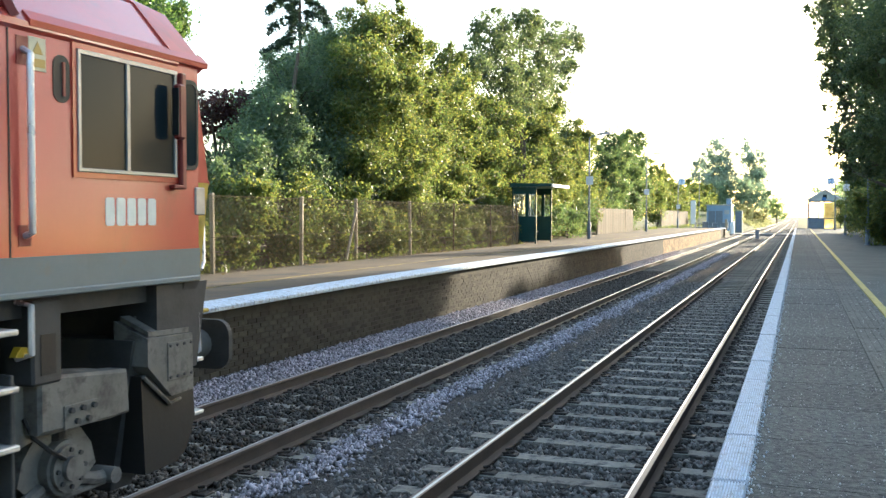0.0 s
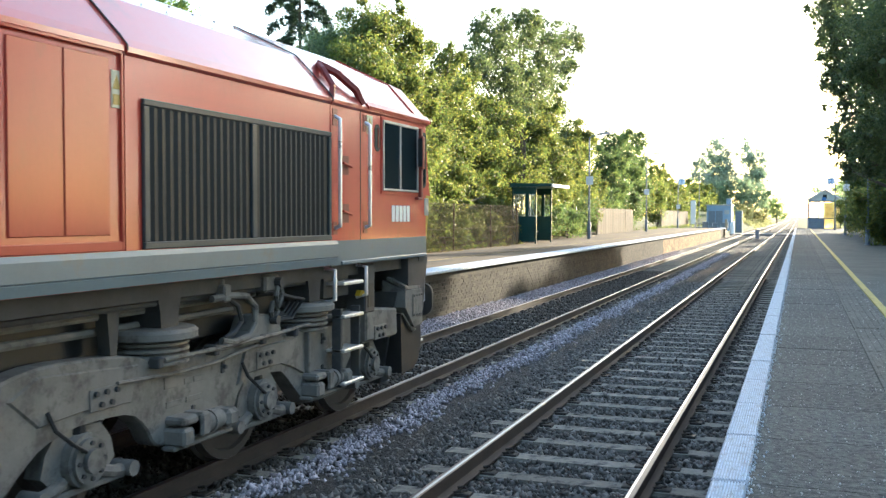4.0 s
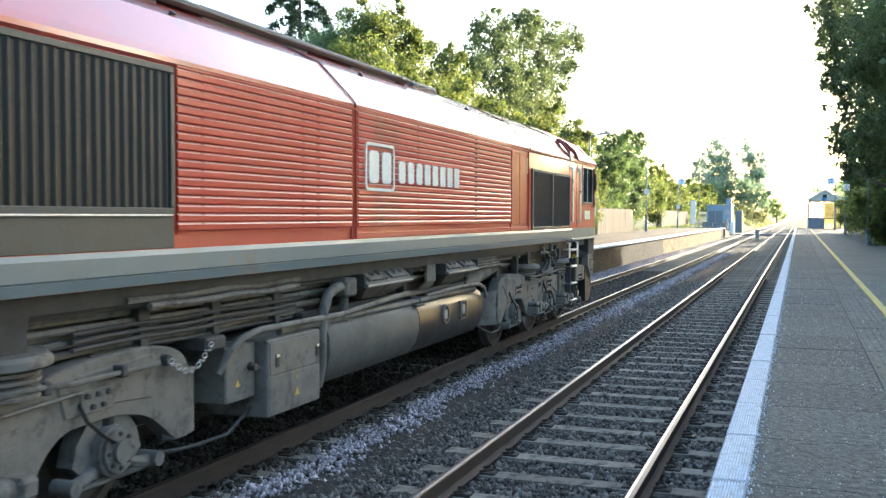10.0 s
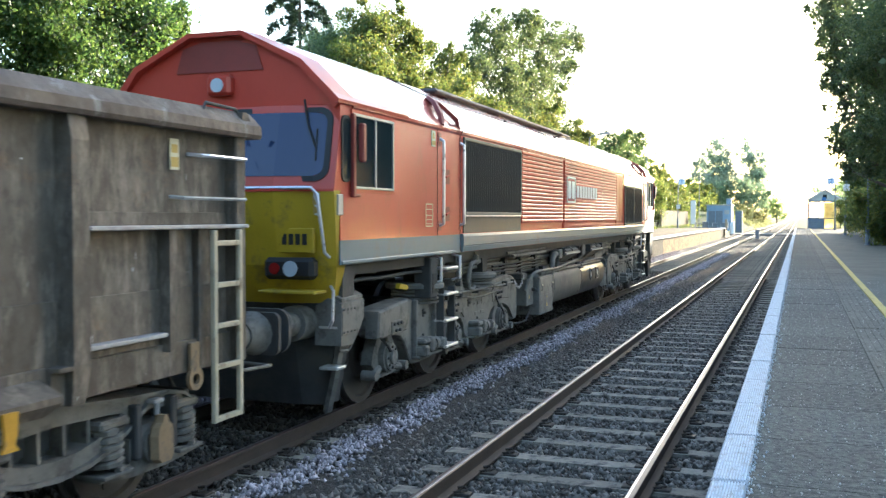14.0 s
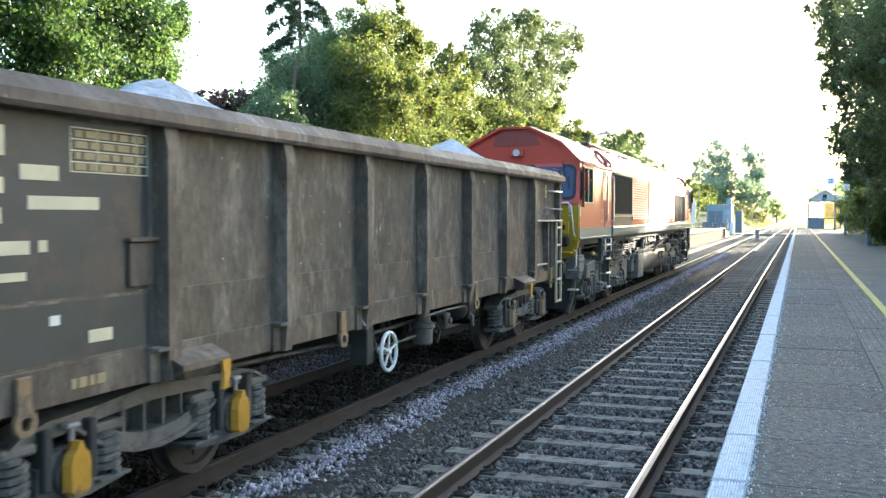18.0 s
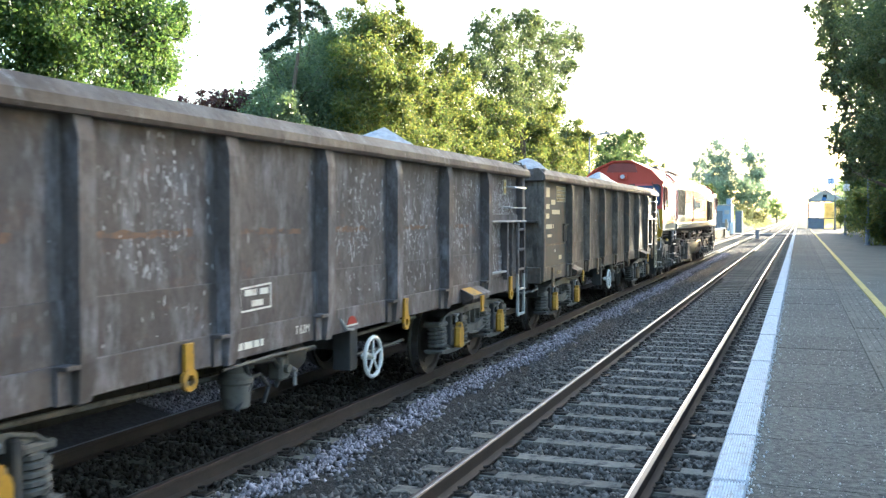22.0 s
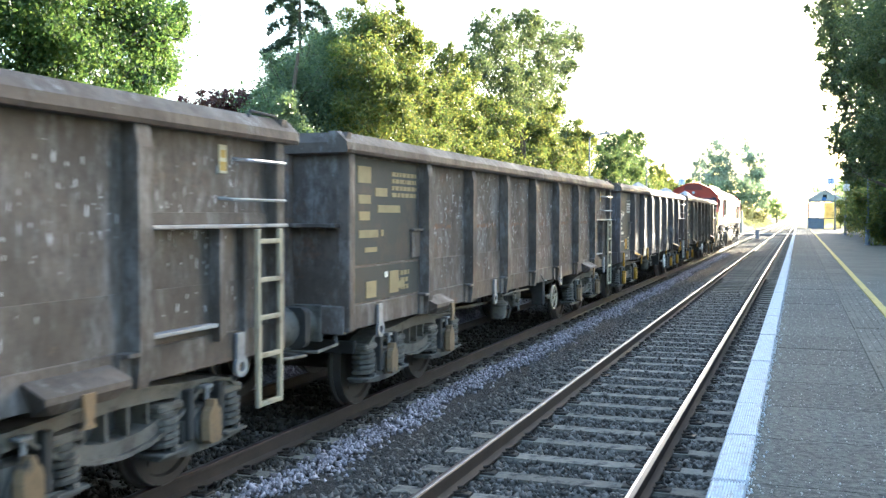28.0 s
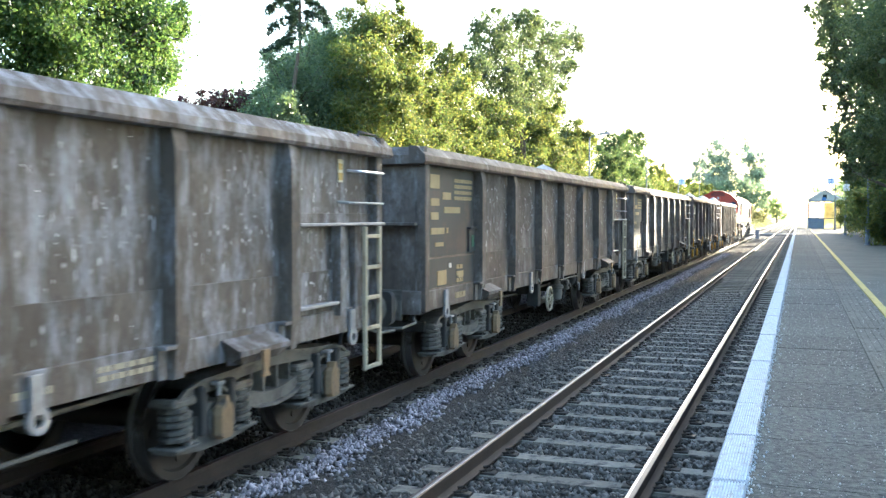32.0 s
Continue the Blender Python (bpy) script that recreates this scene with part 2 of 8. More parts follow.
SIGN_BLUE = mat("sign_blue", (0.05, 0.16, 0.4), 0.5, 0, var=0.1)
YELLOW_PANEL = leaf_mat("frosted_cream_panel", [(0.78, 0.72, 0.48), (0.8, 0.74, 0.5), (0.82, 0.76, 0.52)], 0.8, 0.4, (1.2, 1.15, 0.9))
WOOD_FENCE = mat("weathered_fence_board", (0.13, 0.108, 0.078), 0.85, var=0.3, scale=3, fine=60, obj=0.25, stretch=(1, 1, 0.2), spec=0.12)
BARK = mat("tree_bark", (0.09, 0.07, 0.05), 0.95, var=0.4, scale=4, fine=30, bump=0.6, stretch=(1, 1, 0.3))
LEAF_A = leaf_mat("leaf_deep_green", [(0.06, 0.098, 0.055), (0.088, 0.13, 0.065), (0.13, 0.16, 0.065)], 0.6)
LEAF_B = leaf_mat("leaf_yellow_green", [(0.07, 0.105, 0.042), (0.11, 0.14, 0.048), (0.19, 0.185, 0.06)], 0.62)
LEAF_ASH = leaf_mat("leaf_fresh_green", [(0.06, 0.115, 0.045), (0.09, 0.15, 0.055), (0.14, 0.19, 0.065)], 0.55)
# lighter, bluer green that paints a veil of glare over one dark tree
LEAF_E = leaf_mat("leaf_green_glare", [(0.085, 0.125, 0.082), (0.115, 0.165, 0.1), (0.16, 0.2, 0.11)], 0.5)
LEAF_C = leaf_mat("leaf_grey_green", [(0.065, 0.092, 0.058), (0.095, 0.125, 0.068), (0.145, 0.165, 0.085)], 0.55)
# far leaves: pale colours paint in the haze of distance
LEAF_F = leaf_mat("leaf_haze_far", [(0.33, 0.4, 0.36), (0.37, 0.44, 0.39), (0.42, 0.48, 0.42)], 0.7, 0.38, (1.25, 1.3, 1.15))
LEAF_H = leaf_mat("leaf_haze_green", [(0.22, 0.28, 0.22), (0.26, 0.32, 0.245), (0.3, 0.36, 0.27)], 0.7, 0.38, (1.3, 1.4, 1.1))
LEAF_V = leaf_mat("leaf_haze_palest", [(0.32, 0.39, 0.26), (0.37, 0.43, 0.29), (0.42, 0.47, 0.32)], 0.8, 0.38, (1.5, 1.5, 1.2))
LEAF_G = leaf_mat("dry_grass_blade", [(0.2, 0.21, 0.1), (0.27, 0.27, 0.14), (0.35, 0.33, 0.19)], 0.45, 0.4, (1.3, 1.35, 1.0))
BANK = mat("dry_grass_bank", (0.19, 0.19, 0.1), 0.95, var=0.4, scale=0.6, fine=9, bump=0.8, depth=0.08, other=(0.1, 0.13, 0.05), amount=0.5, oscale=0.35, spec=0.12)
LEAF_P = leaf_mat("leaf_purple", [(0.05, 0.018, 0.022), (0.085, 0.03, 0.035), (0.1, 0.05, 0.03)], 0.35)
LEAF_N = leaf_mat("conifer_needle", [(0.02, 0.045, 0.028), (0.035, 0.065, 0.035), (0.05, 0.08, 0.04)], 0.25)
LEAF_D = leaf_mat("leaf_dry_litter", [(0.12, 0.08, 0.035), (0.2, 0.15, 0.07), (0.3, 0.24, 0.13)], 0.2)


# ---- setting: ground, track bed, rails ----
tagged(part("ground", Geo().add([(-1500, -300, -0.5), (1500, -300, -0.5), (1500, 3000, -0.5), (-1500, 3000, -0.5)], [(0, 1, 2, 3)]), EARTH, fix=False),
       "flat grassy ground running to the horizon", "ground", kind="structure")

TRACK_D = 3.50          # far track centre is at x = -TRACK_D
bed = Geo()
prof = [(-5.22, -0.02), (-4.75, -0.12), (-4.4, -0.2), (-2.6, -0.2), (-2.1, -0.15), (-1.75, -0.17), (-1.3, -0.2), (1.25, -0.2), (1.45, -0.24), (1.7, -0.3), (1.7, -0.6), (-5.22, -0.6)]
bed.prism(prof, 1, -30, 900)
tagged(part("trackbed", bed, BALLAST, fix=True), "dark grey stone ballast bed under both tracks", "ballast", kind="structure")
fresh = Geo().prism([(-5.2, 0.0), (-4.72, -0.105), (-4.46, -0.175), (-4.46, -0.22), (-5.2, -0.22)], 1, -30, 100)
tagged(part("ballast_shoulder", fresh, FRESH_BED), "pale lilac-grey fresh ballast bank by the platform wall", "ballast", kind="structure")


def rail_profile(g, x, y0, y1):
    h = 0.159
    pr = [(-0.035, -0.004), (-0.035, -0.03), (-0.01, -0.043), (-0.009, -h + 0.03), (-0.07, -h + 0.012), (-0.07, -h), (0.07, -h), (0.07, -h + 0.012),
          (0.009, -h + 0.03), (0.01, -0.043), (0.035, -0.03), (0.035, -0.004)]
    return g.prism([(x + a, b) for a, b in pr], 1, y0, y1)


sleeper_me = mesh_of("sleeper", Geo().prism([(-0.13, -0.2), (0.13, -0.2), (0.105, 0.0), (-0.105, 0.0)], 0, -1.25, 1.25).move(pose(0, 0, 0)), SLEEPER)
clip_g = Geo()
for sx in (-1, 1):
    clip_g.tube([(sx * 0.06, -0.05, 0.02), (sx * 0.13, -0.055, 0.035), (sx * 0.16, 0.0, 0.03), (sx * 0.13, 0.055, 0.045), (sx * 0.07, 0.03, 0.04)], 0.011, 5)
    clip_g.box(sx * 0.07, sx * 0.2, -0.06, 0.06, -0.02, 0.012, 0.005)
clip_me = mesh_of("rail_clip", clip_g, CLIP)
for name, cx, tops, first in (("railway_track_1", 0.0, RAIL_TOP, 4.6), ("railway_track_2", -TRACK_D, RAIL_TOP2, 4.55)):
    tr = tagged(new(name), "railway track, steel rails clipped to concrete sleepers in ballast", "railway track", kind="structure")
    for sx in (-1, 1):
        x = cx + sx * 0.7525
        ra = part("rail", rail_profile(Geo(), x, -30, 900), RAIL_RUST, tr)
        head = RAIL_TOP if (cx == 0 or sx < 0) else RAIL_TOP2
        part("rail_crown", Geo().prism([(x - 0.035, -0.006), (x - 0.03, -0.0012), (x + 0.03, -0.0012), (x + 0.035, -0.006)], 1, -30, 900), RAIL_SIDE, ra, "brown rail crown")
        b0, b1 = (x - 0.026, x - 0.006) if sx > 0 else (x - 0.008, x + 0.018)
        part("rail_head", Geo().prism([(b0, -0.001), (b0 + 0.002, 0.0), (b1 - 0.002, 0.0), (b1, -0.001)], 1, -30, 900), head, ra, "bright worn running surface")
    k = 0
    y = first - 0.69 * 28
    while y < 180:
        piece("sleeper", sleeper_me, tr, pose(cx + random.uniform(-0.015, 0.015), y, -0.172 + random.uniform(-0.008, 0.004), 0, 0, random.uniform(-0.6, 0.6)))
        if y < 36:
            for sx in (-1, 1):
                piece("rail_clip", clip_me, tr, pose(cx + sx * 0.7525, y, -0.168))
        y += 0.69

# level crossing deck at the platform ends
deck = tagged(new("level_crossing"), "grey level crossing deck between the rails", "crossing", kind="structure")
for a, b in ((-9.5, -4.32), (-4.18, -2.82), (-2.68, -0.82), (-0.68, 0.68), (0.82, 7.5)):
    part("crossing_panel", Geo().box(a, b, 119, 127, -0.25, 0.005, 0.01), ROAD, deck)


# ---- ballast stones ----
def stones(name, spots, mat_, size, label, seed):
    """Broken stones as one heap; spots: (x0, x1, y0, y1, count, height function)."""
    rs = np.random.RandomState(seed)
    base = np.array([(1, 0, 0), (-1, 0, 0), (0, 1, 0), (0, -1, 0), (0, 0, 1), (0, 0, -1), (0.6, 0.6, 0.6), (-0.6, 0.6, -0.6)], float)[:6]
    tri = np.array([(0, 2, 4), (2, 1, 4), (1, 3, 4), (3, 0, 4), (2, 0, 5), (1, 2, 5), (3, 1, 5), (0, 3, 5)])
    V, Fc, n0 = [], [], 0
    for x0, x1, y0, y1, n, hf in spots:
        c = np.stack([rs.uniform(x0, x1, n), y0 + (y1 - y0) * rs.uniform(0, 1, n) ** 1.35, np.zeros(n)], 1)
        if hf is ridge_h:      # a loose, uneven ridge
            c[:, 0] = -2.14 + rs.normal(size=n) * 0.115 + 0.05 * np.sin(c[:, 1] * 0.9) + 0.04 * np.sin(c[:, 1] * 2.7)
        for cx, first in ((0.0, 4.6), (-TRACK_D, 4.55)):      # the sleepers' tops stay nearly bare
            bare = (np.abs(c[:, 0] - cx) < 1.22) & (np.abs((c[:, 1] - first + 0.345) % 0.69 - 0.345) < 0.125) & (rs.uniform(0, 1, n) > (0.08 if cx == 0 else 0.6))
            c[bare, 1] += 0.25
        c[:, 2] = [hf(a) for a in c[:, 0]]
        c[:, 2] += rs.uniform(-0.015, 0.02, n)
        sc = size * rs.uniform(0.55, 1.25, (n, 1)) * rs.uniform(0.6, 1.2, (n, 3))
        v = base[None] * (1 + rs.uniform(-0.35, 0.35, (n, 6, 1))) * sc[:, None] + rs.uniform(-0.3, 0.3, (n, 6, 3)) * sc[:, None]
        a, b = rs.uniform(0, 6.28, n), rs.uniform(0, 6.28, n)
        ca, sa, cb, sb = np.cos(a), np.sin(a), np.cos(b), np.sin(b)
        x, y, z = v[:, :, 0], v[:, :, 1], v[:, :, 2]
        x, y = x * ca[:, None] - y * sa[:, None], x * sa[:, None] + y * ca[:, None]
        y, z = y * cb[:, None] - z * sb[:, None], y * sb[:, None] + z * cb[:, None]
        v = np.stack([x, y, z], 2) + c[:, None]
        V.append(v.reshape(-1, 3))
        Fc.append((tri[None] + (np.arange(n) * 6)[:, None, None]).reshape(-1, 3) + n0)
        n0 += n * 6
    V, Fc = np.concatenate(V), np.concatenate(Fc)
    me = bpy.data.meshes.new(name)
    me.vertices.add(len(V))
    me.vertices.foreach_set("co", V.ravel())
    me.loops.add(Fc.size)
    me.loops.foreach_set("vertex_index", Fc.ravel())
    me.polygons.add(len(Fc))
    me.polygons.foreach_set("loop_start", np.arange(0, Fc.size, 3))
    me.update(calc_edges=True)
    me.materials.append(mat_)
    return tagged(new(name, me), label, "ballast", kind="stuff")


def flat_h(x):
    return -0.195


def far_h(x):
    return -0.168


def ridge_h(x):
    return -0.14 - 0.18 * max(0, abs(x + 2.12) - 0.15)


def shoulder_h(x):
    return 0.008 - 0.24 * (x + 5.2)


stones("oily_ballast_stones", [(-4.15, -2.85, 4, 40, 17000, far_h), (-4.5, -4.35, 4, 40, 1500, far_h), (-2.66, -2.45, 4, 40, 2200, flat_h)], STONE_FAR, 0.033,
       "loose dark brown ballast stones of the far track, deepened for shade below the train", 5)
stones("ballast_stones", [(-2.68, -2.3, 4, 30, 2500, flat_h), (-2.3, -0.84, 3.4, 34, 19000, flat_h),
                          (-0.66, 0.66, 3.4, 30, 13000, flat_h), (0.84, 1.5, 3.4, 26, 6000, flat_h)], STONE_DARK, 0.033,
       "loose angular dark grey-brown ballast stones between the sleepers", 3)
stones("fresh_ballast_stones", [(-2.42, -1.82, 4, 60, 13000, ridge_h), (-5.12, -4.42, 9, 60, 30000, shoulder_h)], STONE_FRESH, 0.026,
       "loose pale lilac-grey ballast stones in a ridge", 4)

# ---- platform on the camera's side ----
PZ, PX = 0.85, 1.54
pl = tagged(new("platform_1"), "station platform of worn grey slabs with ribbed white edge", "platform", kind="structure")
part("platform_base", Geo().box(PX + 0.1, 7.5, -20, 108, -0.55, PZ - 0.08).prism([(PX + 0.1, 0), (7.5, 0), (7.5, 0.02), (PX + 0.1, 0.02)], 1, 107, 108), BRICK_MORTAR, pl)
part("platform_surface", Geo().box(3.05, 7.5, -20, 108, PZ - 0.08, PZ - 0.004), TARMAC2, pl, "dark tarmac")
ramp = Geo().add([(PX, 108, PZ - 0.06), (7.5, 108, PZ - 0.06), (7.5, 118, 0.02), (PX, 118, 0.02), (PX, 108, -0.4), (7.5, 108, -0.4), (7.5, 118, -0.4), (PX, 118, -0.4)],
                 [(0, 1, 2, 3), (0, 3, 7, 4), (1, 5, 6, 2), (3, 2, 6, 7)])
part("platform_ramp", ramp, TARMAC, pl)
cop = Geo().box(0, 0.165, 0.006, 1.0 - 0.006, -0.12, 0, 0.008)
flat_faces = len(cop.f)
for i in range(11):
    x = 0.01 + i * 0.0138
    cop.prism([(x, -0.001), (x + 0.0095, -0.001), (x + 0.007, 0.005), (x + 0.0025, 0.005)], 1, 0.012, 0.988)
cop_me = mesh_of("coping_slab", cop, WHITE)
cop_me.materials.append(WHITE_WORN)
for i in range(flat_faces):
    cop_me.polygons[i].material_index = 1
mid_me = mesh_of("paving_slab", Geo().box(0, 0.797, 0.004, 0.996, -0.08, 0, 0.004), TARMAC)
strip_g = Geo().box(0, 0.43, 0.004, 0.996, -0.08, -0.002, 0.004)
for i in range(6):
    strip_g.box(0.03 + i * 0.068, 0.06 + i * 0.068, 0.02, 0.98, -0.004, 0.003)
strip_me = mesh_of("ribbed_slab", strip_g, SLAB)
for k in range(-14, 108):
    dz = random.uniform(-0.004, 0.003)
    piece("coping_slab", cop_me, pl, pose(PX, k + 0.69, PZ + dz, 0, random.uniform(-0.4, 0.4), 0))
    piece("paving_slab", mid_me, pl, pose(PX + 0.168, k + 0.69, PZ + random.uniform(-0.006, 0.0), random.uniform(-0.1, 0.1), 0, 0))
    piece("ribbed_slab", strip_me, pl, pose(PX + 0.97, k + 0.69, PZ + random.uniform(-0.005, 0.001)))
part("yellow_line", Geo().box(2.95, 3.05, -20, 108, PZ - 0.08, PZ + 0.001), YELLOW_LINE, pl, "worn yellow safety line")

# grit and flaked paint lying on the platform
GRIT = mat("pale_grit", (0.42, 0.41, 0.39), 0.85, var=0.3, island=0.5)
stones("grit", [(PX + 0.18, PX + 0.96, 2.6, 24, 5200, lambda x: PZ - 0.004), (PX + 1.0, 3.6, 2.6, 20, 2600, lambda x: PZ - 0.004)], GRIT, 0.0055, "pale grit scattered over the platform slabs", 9)
stones("paint_flake", [(PX + 0.16, PX + 0.19, 2.2, 30, 2600, lambda x: PZ - 0.003), (PX + 0.16, PX + 0.24, 2.2, 30, 500, lambda x: PZ - 0.003)], WHITE, 0.0065, "flaked white paint along the platform edge", 10)

# ---- far platform, a little uneven along its length ----
LX = -4.95
LEVELS = [(-20, 0.96), (8, 0.958), (10.6, 0.968), (12.7, 0.985), (15.4, 1.0), (20, 0.998), (24, 0.994), (30, 0.982), (43, 0.97), (67, 0.97), (100, 0.95)]


def far_z(y):
    for (a, za), (b, zb) in zip(LEVELS, LEVELS[1:]):
        if y <= b:
            return za + (zb - za) * (y - a) / (b - a)
    return LEVELS[-1][1]


fp = tagged(new("platform_2"), "old station platform with brick face and white coping", "platform", kind="structure")
rings = [[(LX - 0.5, y, far_z(y) - 0.012), (-13.5, y, 0.87), (-13.5, y, -0.5), (LX - 0.5, y, -0.5)] for y, _ in LEVELS]
part("platform_surface", Geo().loft(rings), TARMAC_L, fp, "brownish worn tarmac")
part("platform_ramp", Geo().add([(LX - 0.02, 100, 0.9), (-13, 100, 0.87), (-13, 108, 0.0), (LX - 0.02, 108, 0.0), (LX - 0.02, 100, -0.4), (LX - 0.02, 108, -0.4)],
                                [(0, 1, 2, 3), (0, 3, 5, 4)]), TARMAC_L, fp)
rings = [[(LX - 0.16, y, far_z(y) - 0.1), (LX - 0.5, y, far_z(y) - 0.1), (LX - 0.5, y, -0.5), (LX - 0.16, y, -0.5)] for y, _ in LEVELS]
part("platform_wall", Geo().loft(rings), BRICK_MORTAR, fp, "weathered brown brickwork")
y = -4.0
while y < 100:
    ln = 0.9 + random.uniform(-0.06, 0.06)
    z0, z1 = far_z(y), far_z(y + ln)
    g = Geo().loft([[(LX, yy, zz - 0.075), (LX + 0.01, yy, zz - 0.03), (LX - 0.012, yy, zz - 0.012), (LX - 0.5, yy, zz - 0.006), (LX - 0.5, yy, zz - 0.1), (LX - 0.1, yy, zz - 0.1)]
                    for yy, zz in ((y + 0.008, z0), (y + ln - 0.008, z1))])
    part("coping_stone", g, WHITE, fp)
    y += ln
# the line that marks the safe distance
part("yellow_line", Geo().loft([[(LX - 1.82, yy, far_z(yy) * 0.85 + 0.13 + 0.0), (LX - 1.9, yy, far_z(yy) * 0.85 + 0.13), (LX - 1.9, yy, far_z(yy) * 0.85 + 0.06), (LX - 1.82, yy, far_z(yy) * 0.85 + 0.06)]
                              for yy, _ in LEVELS]), YELLOW_FADED, fp, "faded yellow line")


# ---- trees and shrubs ----
def leaves(n_list, rs, leaf, aspect=0.68, squash=0.92, even=0.45):
    """Leaf blades in lobes (x, y, z, r, count): some spread over the whole lobe, the rest gathered on twigs."""
    P, R, S = [], [], []
    for x, y, z, r, n in n_list:
        n = max(n, 8)
        k = max(5, int(n / 45))
        d = rs.normal(size=(k, 3))
        d /= np.linalg.norm(d, axis=1)[:, None]
        cc = d * (r * rs.uniform(0.3, 1.1, (k, 1)) ** 0.7)
        w = rs.randint(0, k, n)
        p = cc[w] + rs.normal(size=(n, 3)) * (0.05 + 0.13 * r) * rs.uniform(0.5, 1.3, (k, 1))[w] * (1.0, 1.0, 1.35)
        m = int(n * even)
        e = rs.normal(size=(m, 3))
        e /= np.linalg.norm(e, axis=1)[:, None]
        p[:m] = e * (r * rs.uniform(0.12, 1.0, (m, 1)) ** 0.42)
        dd = d[w]
        dd[:m] = e
        p[:, 2] *= squash
        sz = rs.uniform(0.6, 1.3, (n, 1))
        # broader blades deep inside close the crown
        deep = np.linalg.norm(p, axis=1) < r * 0.62
        sz[deep] *= 1.9
        P.append(p + (x, y, z))
        R.append(dd)
        S.append(sz)
    P, R, S = np.concatenate(P), np.concatenate(R), np.concatenate(S)
    n = len(P)
    nrm = R * 0.5 + rs.normal(size=(n, 3)) * 0.7 + (0, 0, 0.35)
    nrm /= np.linalg.norm(nrm, axis=1)[:, None]
    t = np.cross(nrm, rs.normal(size=(n, 3)))
    t /= np.linalg.norm(t, axis=1)[:, None] + 1e-9
    b = np.cross(nrm, t)
    s = leaf * S
    V = np.stack([P - t * s * 0.5, P + b * s * aspect * 0.5 + nrm * s * 0.1, P + t * s * 0.5, P - b * s * aspect * 0.5 + nrm * s * 0.1], 1).reshape(-1, 3)
    i = np.arange(n) * 4
    Fc = np.stack([np.stack([i, i + 1, i + 2], 1), np.stack([i, i + 2, i + 3], 1)], 1).reshape(-1, 3)
    return V, Fc


def leaf_part(name, V, Fc, mat_, parent, label=""):
    me = bpy.data.meshes.new(name)
    me.vertices.add(len(V))
    me.vertices.foreach_set("co", np.ascontiguousarray(V).ravel())
    me.loops.add(Fc.size)
    me.loops.foreach_set("vertex_index", Fc.ravel())
    me.polygons.add(len(Fc))
    me.polygons.foreach_set("loop_start", np.arange(0, Fc.size, 3))
    me.update(calc_edges=True)
    me.materials.append(mat_)
    ob = new(name, me)
    ob.parent = parent
    if label:
        tagged(ob, label)
    return ob


def tree(name, base, lobes, mat_, leaf, density, label, category="tree", seed=1, trunk=0.16, group="", stems=1):
    rs = np.random.RandomState(seed)
    rnd = random.Random(seed)
    bx, by, bz = base
    th = thing(name, pose(bx, by, bz), label, category, group)
    loc = [(x - bx, y - by, z - bz, r) for x, y, z, r in lobes]
    top = max(l[2] for l in loc)
    g = Geo()
    for s in range(stems):
        ox, oy = (rnd.uniform(-0.5, 0.5), rnd.uniform(-0.8, 0.8)) if stems > 1 else (0, 0)
        pts = [(ox, oy, -0.3)]
        cxm, cym = sum(l[0] for l in loc) / len(loc), sum(l[1] for l in loc) / len(loc)
        for i in range(1, 6):
            f = i / 5
            pts.append((ox + cxm * f * 0.7 + rnd.uniform(-0.12, 0.12), oy + cym * f * 0.7 + rnd.uniform(-0.12, 0.12), top * 0.85 * f))
        g.tube(pts, trunk, 8, trunk * 0.3)
    part("trunk", g, BARK, th, smooth=True)
    g = Geo()
    for x, y, z, r in loc:
        f = max(0.12, min(0.7, (z - r) / max(top, 0.1) * 0.8))
        a = Vector((cxm * f * 0.7, cym * f * 0.7, top * 0.85 * f))
        e = Vector((x, y, z))
        g.tube([a, a.lerp(e, 0.4) + Vector((0, 0, 0.12 * r)), a.lerp(e, 0.75) + Vector((0, 0, 0.1 * r)), e], trunk * 0.42, 6, 0.02)
        for _ in range(7):
            d = Vector((rnd.uniform(-1, 1), rnd.uniform(-1, 1), rnd.uniform(-0.4, 1))).normalized() * r * 0.95
            st = a.lerp(e, rnd.uniform(0.65, 1))
            g.tube([st, st + d * 0.5 + Vector((0, 0, 0.1 * r)), e + d], 0.028, 4, 0.008)
    part("limb", g, BARK, th)
    # sprays round the main lobes break the outline
    spray = []
    for x, y, z, r in loc:
        for _ in range(7):
            d = Vector((rnd.uniform(-1, 1), rnd.uniform(-1, 1), rnd.uniform(-0.7, 1))).normalized() * r * rnd.uniform(0.75, 1.12)
            spray.append((x + d.x, y + d.y, z + d.z, r * rnd.uniform(0.22, 0.42)))
    n_list = [(x, y, z, r, int(density * r * r / (leaf * leaf))) for x, y, z, r in loc + spray]
    V, Fc = leaves(n_list, rs, leaf)
    leaf_part("crown", V, Fc, mat_, th)
    return th


HEDGE = "green lineside trees behind the far platform"
